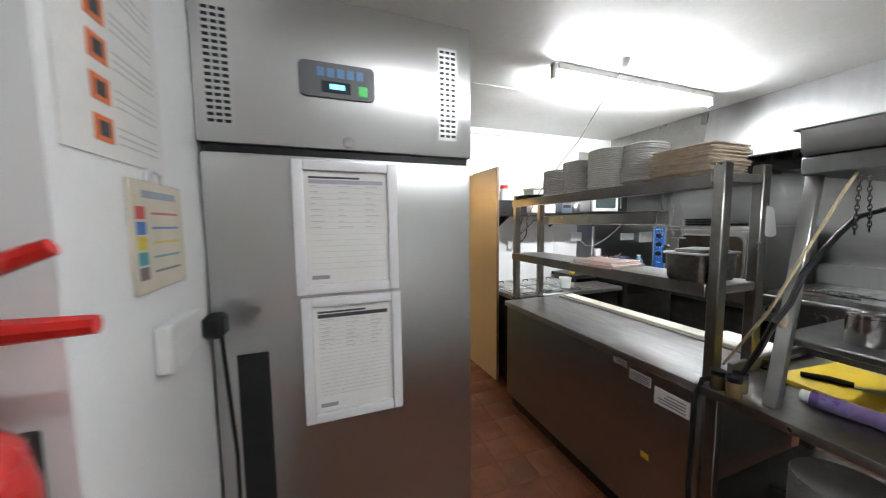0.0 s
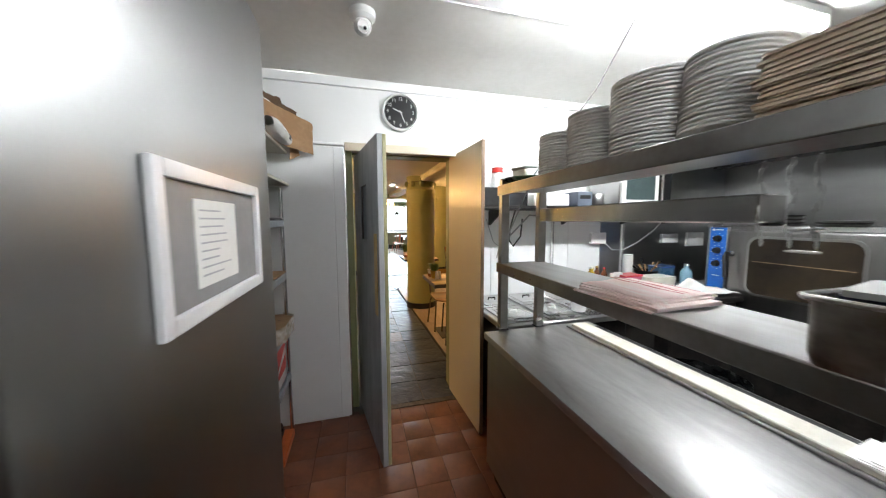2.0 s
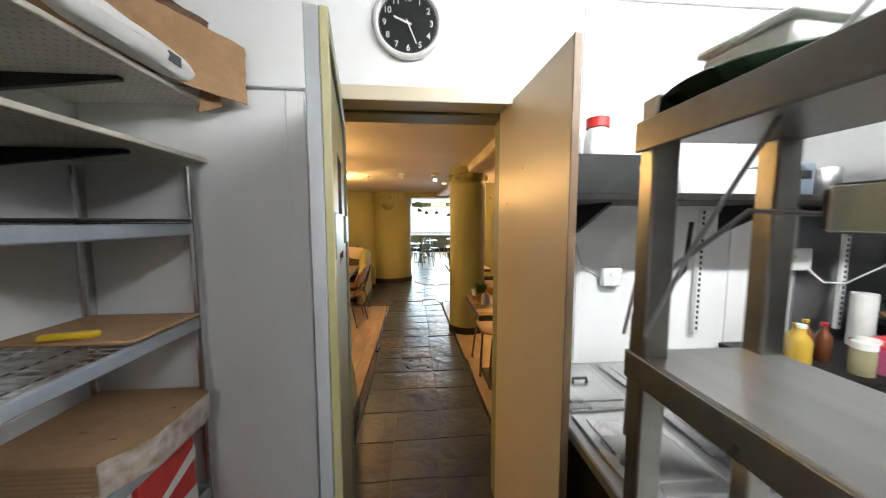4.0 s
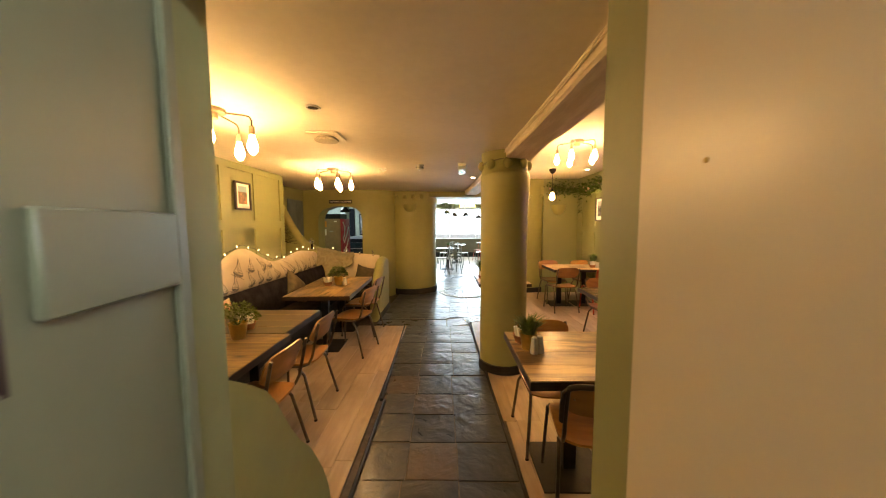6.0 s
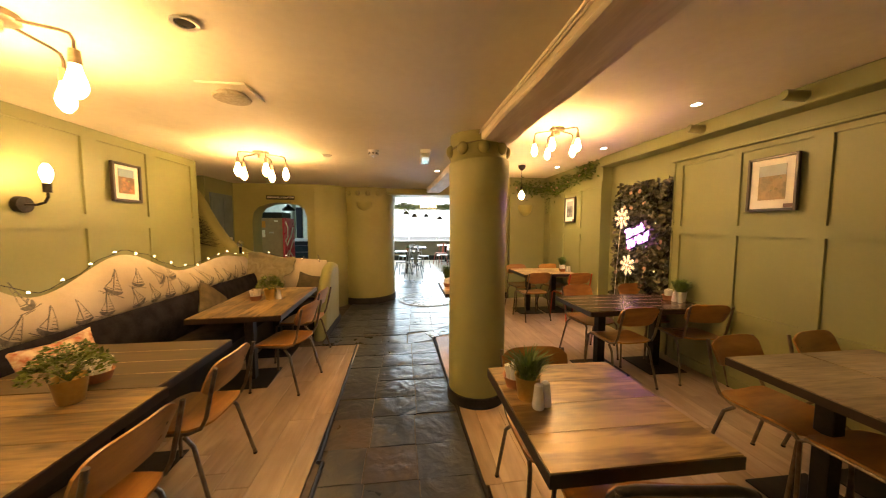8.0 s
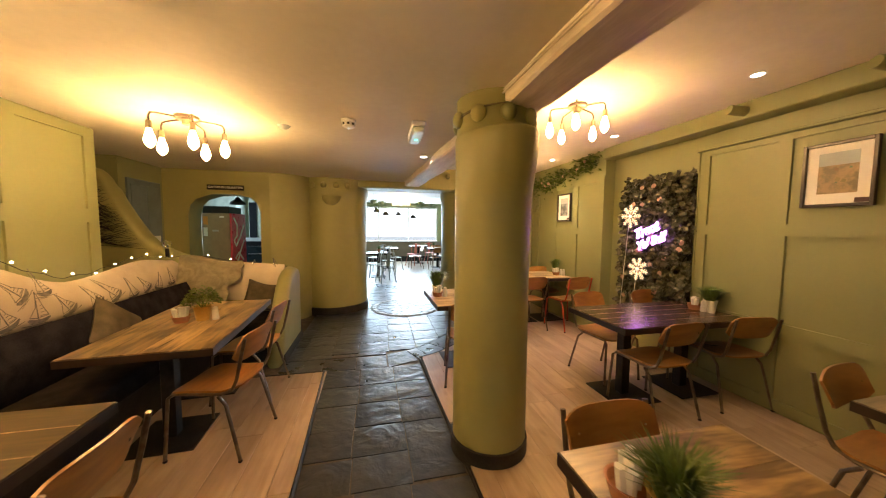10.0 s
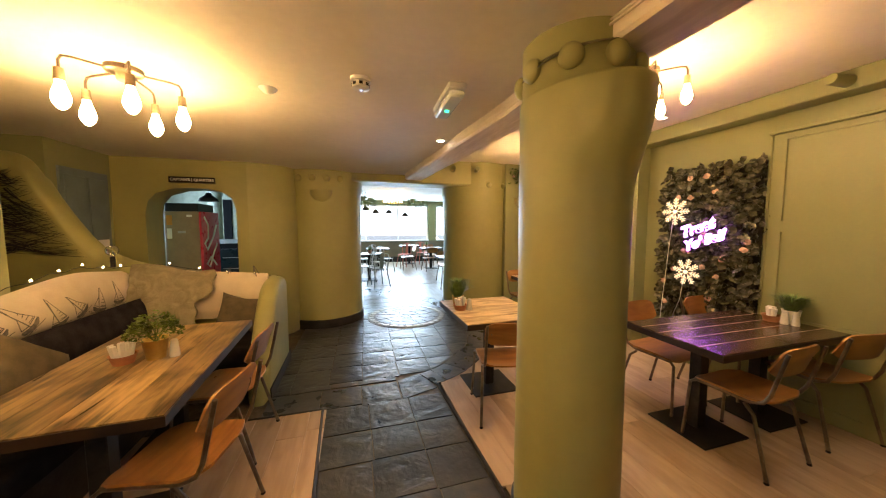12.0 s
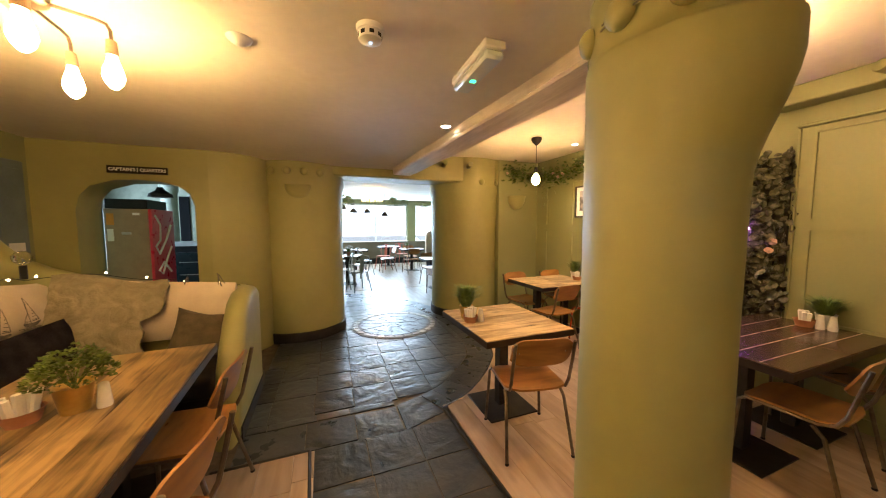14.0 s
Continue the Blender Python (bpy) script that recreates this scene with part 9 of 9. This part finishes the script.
def slates():
    par = structure("paving_slate", bm_box(-0.5, 0.06, -0.011, 0.6, 4.4, -0.009), slate_g, "riven dark slate flags along the walkway", "slate floor")
    rnd = random.Random(4)

    def lay(poly, m, rise=0.0):
        """One flag from its outline: uneven top, joints left open."""
        cx, cy = sum(p[0] for p in poly) / len(poly), sum(p[1] for p in poly) / len(poly)
        size = max(max(abs(p[0] - cx), abs(p[1] - cy)) for p in poly)
        if size < 0.05:
            return
        k = 1 - 0.0035 / size
        pts = [((p[0] - cx) * k, (p[1] - cy) * k) for p in poly]
        bm = bmesh.new()
        seed = rnd.random() * 50
        rings = []
        for f in (1.0, 0.66, 0.33):
            ring = []
            for a, b in zip(pts, pts[1:] + pts[:1]):
                for j in range(3):
                    x, y = (a[0] + (b[0] - a[0]) * j / 3) * f, (a[1] + (b[1] - a[1]) * j / 3) * f
                    if f == 1.0 and j:
                        x, y = x * (1 - 0.012 * rnd.random()), y * (1 - 0.012 * rnd.random())
                    ring.append(bm.verts.new((x, y, 0.0035 * noise.noise((x * 6 + seed, y * 6, seed)) - (0.0022 if f == 1.0 else 0.0006))))
            rings.append(ring)
        low = [bm.verts.new((v.co.x, v.co.y, -0.01)) for v in rings[0]]
        n = len(low)
        for a, b in ((low, rings[0]), (rings[0], rings[1]), (rings[1], rings[2])):
            for i in range(n):
                bm.faces.new((a[i], a[(i + 1) % n], b[(i + 1) % n], b[i]))
        bm.faces.new(rings[2])
        piece("slate", mesh_of("slate", bm, m), pose(cx, cy, rise, rnd.uniform(-0.25, 0.25), rnd.uniform(-0.25, 0.25), 0), par)

    def cell(x0, x1, y0, y1):
        return [(x0, y0), (x1, y0), (x1, y1), (x0, y1)]

    def any_slate(rust=0.07):
        return slate_r if rnd.random() < rust else slate
    # the walkway from the kitchen door: three flags across
    rows = [0.06, 0.40, 0.74, 1.08, 1.43, 1.76, 2.09, 2.40, 2.75, 3.03, 3.34, 3.66, 3.97, 4.32]
    for y0, y1 in zip(rows, rows[1:]):
        left = -0.405 - 0.03 * (y0 > 2.3) - 0.06 * max(0, y0 - 2.3) / 2 if y0 > 0.3 else DOOR_L
        right = 0.635 - 0.035 * y0 if y0 > 0.3 else DOOR_R
        m = -0.105 - 0.012 * y0 + rnd.uniform(-0.015, 0.015)
        n = 0.215 - 0.004 * y0 + rnd.uniform(-0.015, 0.015)
        for i, (a, b) in enumerate(((left, m), (m, n), (n, right))):
            j = rnd.uniform(-0.012, 0.012)
            rusty = (i == 1 and y0 == 2.09) or (i == 0 and y0 == 2.40)
            lay(cell(a, b, y0 + j * (i != 1), y1 + j * (i != 1)), slate_r if rusty else any_slate(0.04))
    # dark course across the walkway's end, then a thin strip
    for i, (a, b) in enumerate(((-0.96, -0.53), (-0.53, -0.19), (-0.19, 0.14))):
        lay(cell(a, b, 4.345 - 0.02 * i * (i < 3), 4.645 - 0.01 * i), slate_b if i < 2 else slate)
    lay([(0.15, 4.30), (0.49, 4.42), curve_in(0.0, 0.29), (0.15, 4.64)], slate)
    for a, b in ((-0.96, -0.80), (-0.80, -0.46), (-0.46, -0.22), (-0.22, 0.14)):
        lay(cell(a, b, 4.655, 4.735), any_slate())
    # square flags inside the curve, cut along it
    edge = [curve_in(0.03 + 0.94 * k / 24, 0.30) for k in range(25)]
    xs = [-0.96, -0.79, -0.46, -0.15, 0.205, 0.54, 0.875, 1.21, 1.55]
    y = 4.74
    while y < 9.0:
        d = 0.335
        for a, b in zip(xs, xs[1:]):
            if y > 6.5 and b < -0.1:
                continue
            lean = 0.035 * (y - 5.4)
            poly = [(p[0] + lean, p[1]) for p in cell(a, b, y + 0.012 * math.sin(a * 9), y + d + 0.012 * math.sin(a * 9))]
            for p, q in zip(edge, edge[1:]):
                poly = clip_left(poly, p, q)
                if len(poly) < 3:
                    break
            if len(poly) >= 3:
                lay(poly, any_slate(0.09))
        y += d
    # darker border flags along the curve
    n, u = 17, 0.0
    cuts = [max(0.0, min(1.0, (k + (rnd.uniform(-0.2, 0.2) if 0 < k < n else 0)) / n)) for k in range(n + 1)]
    for u0, u1 in zip(cuts, cuts[1:]):
        qs = [u0 + (u1 - u0) * j / 3 for j in range(4)]
        lay([curve_at(q) for q in qs] + [curve_in(q, 0.295) for q in qs[::-1]], slate_b, 0.0008)


slates()


def planks(name, x0, x1, y0, y1, w, seed, ok=None):
    par = structure(name, bm_box(x0, y0, -0.011, x1, y1, 0.002) if not ok else bm_box(x0, y0, -0.011, x0 + 0.02, y0 + 0.02, 0.0), slate_g, "pale oak laminate planks laid along the room", "wood floor")
    rnd = random.Random(seed)
    shapes = {}
    x = x0
    while x < x1 - 0.02:
        ww = min(w, x1 - x)
        y = y0 - rnd.uniform(0, 0.9)
        while y < y1:
            a, b = max(y, y0), min(y + 1.25, y1)
            if ok:
                a, b = ok(x, x + ww, a, b)
            if b - a > 0.02:
                key = (round(ww, 3), round(b - a, 2))
                if key not in shapes:
                    shapes[key] = mesh_of("plank", bm_box(-ww / 2 + 0.001, -(b - a) / 2 + 0.001, 0.003, ww / 2 - 0.001, (b - a) / 2 - 0.001, 0.014, 0.0015), floor_w)
                piece("plank", shapes[key], pose(x + ww / 2, (a + b) / 2, 0), par)
            y += 1.25
        x += ww
    return par


planks("floor_wood_left", -2.3, -0.47, 0.34, 4.30, 0.19, 1)


def bay_planks():
    par = structure("floor_wood_right", bm_box(1.8, 0.34, -0.011, 3.2, 6.6, 0.002), slate_g, "pale oak laminate planks that end on a curve", "wood floor")
    rnd = random.Random(2)
    x = 0.50
    while x < 3.2:
        xa, xb = x, min(x + 0.19, 3.2)
        y = 0.34 - rnd.uniform(0, 0.9)
        while y < 6.62:
            a, b = max(y, 0.34), min(y + 1.25, 6.62)
            left = max(xa, 0.63 - 0.03 * a) if xa < 0.66 else xa
            right = xb
            if xa < 1.60:
                cols = [left + (right - left) * j / 4 for j in range(5)]
                tops = [min(b, curve_y(c)) for c in cols]
            else:
                cols, tops = [left, right], [b, b]
            if right - left > 0.03 and max(tops) - a > 0.03:
                cx, cy = (left + right) / 2, (a + b) / 2
                out = [(left + 0.001 - cx, a + 0.001 - cy), (right - 0.001 - cx, a + 0.001 - cy)]
                out += [(min(max(c, left + 0.001), right - 0.001) - cx, max(t, a + 0.004) - 0.001 - cy) for c, t in zip(cols[::-1], tops[::-1])]
                piece("plank", mesh_of("plank", bm_prism(out, "z", 0.003, 0.014), floor_w), pose(cx, cy, 0), par)
            y += 1.25
        x = xb


bay_planks()
structure("trim_curve", bm_tube([(*curve_at(BAY * k / 30), 0.008) for k in range(31)], 0.011, 6), skirt, "black metal edge trim along the curve", "trim")
for nm, pts in (("trim_left", [(-0.405, 0.42, 0.006), (-0.41, 2.28, 0.006), (-0.44, 2.29, 0.006), (-0.50, 4.30, 0.006)]), ("trim_left_end", [(-0.50, 4.31, 0.006), (-1.05, 4.32, 0.006)]),
                ("trim_right", [(0.625, 0.42, 0.006), (0.50, 4.44, 0.006)])):
    structure(nm, bm_tube(pts, 0.014, 6), skirt, "black metal edge trim of the wooden floor", "trim")


def quarry():
    par = structure("floor_quarry_tiles", bm_box(-1.25, -5.1, -0.0115, 3.4, -0.02, -0.0022), grout, "worn red quarry tiles", "tile floor")
    rnd = random.Random(7)
    shapes = []
    for k in range(8):
        bm = bm_box(-0.098, -0.098, -0.01, 0.098, 0.098, 0.0, 0.0015)
        for v in bm.verts:
            v.co.z += rnd.uniform(-0.0006, 0.0006)
        shapes.append(mesh_of("tile", bm, terra))
    for i in range(-7, 4):
        for j in range(0, 24):
            x, y = i * 0.2 + 0.08, -0.1 - j * 0.2
            if x > 0.75 or (x < -0.4 and y < -1.4 and y > -2.3):
                continue
            piece("tile", rnd.choice(shapes), pose(x + rnd.uniform(-0.002, 0.002), y, rnd.uniform(-0.0003, 0.0003), rnd.uniform(-0.015, 0.015), rnd.uniform(-0.015, 0.015), rnd.choice((0, 90, 180))), par)


quarry()
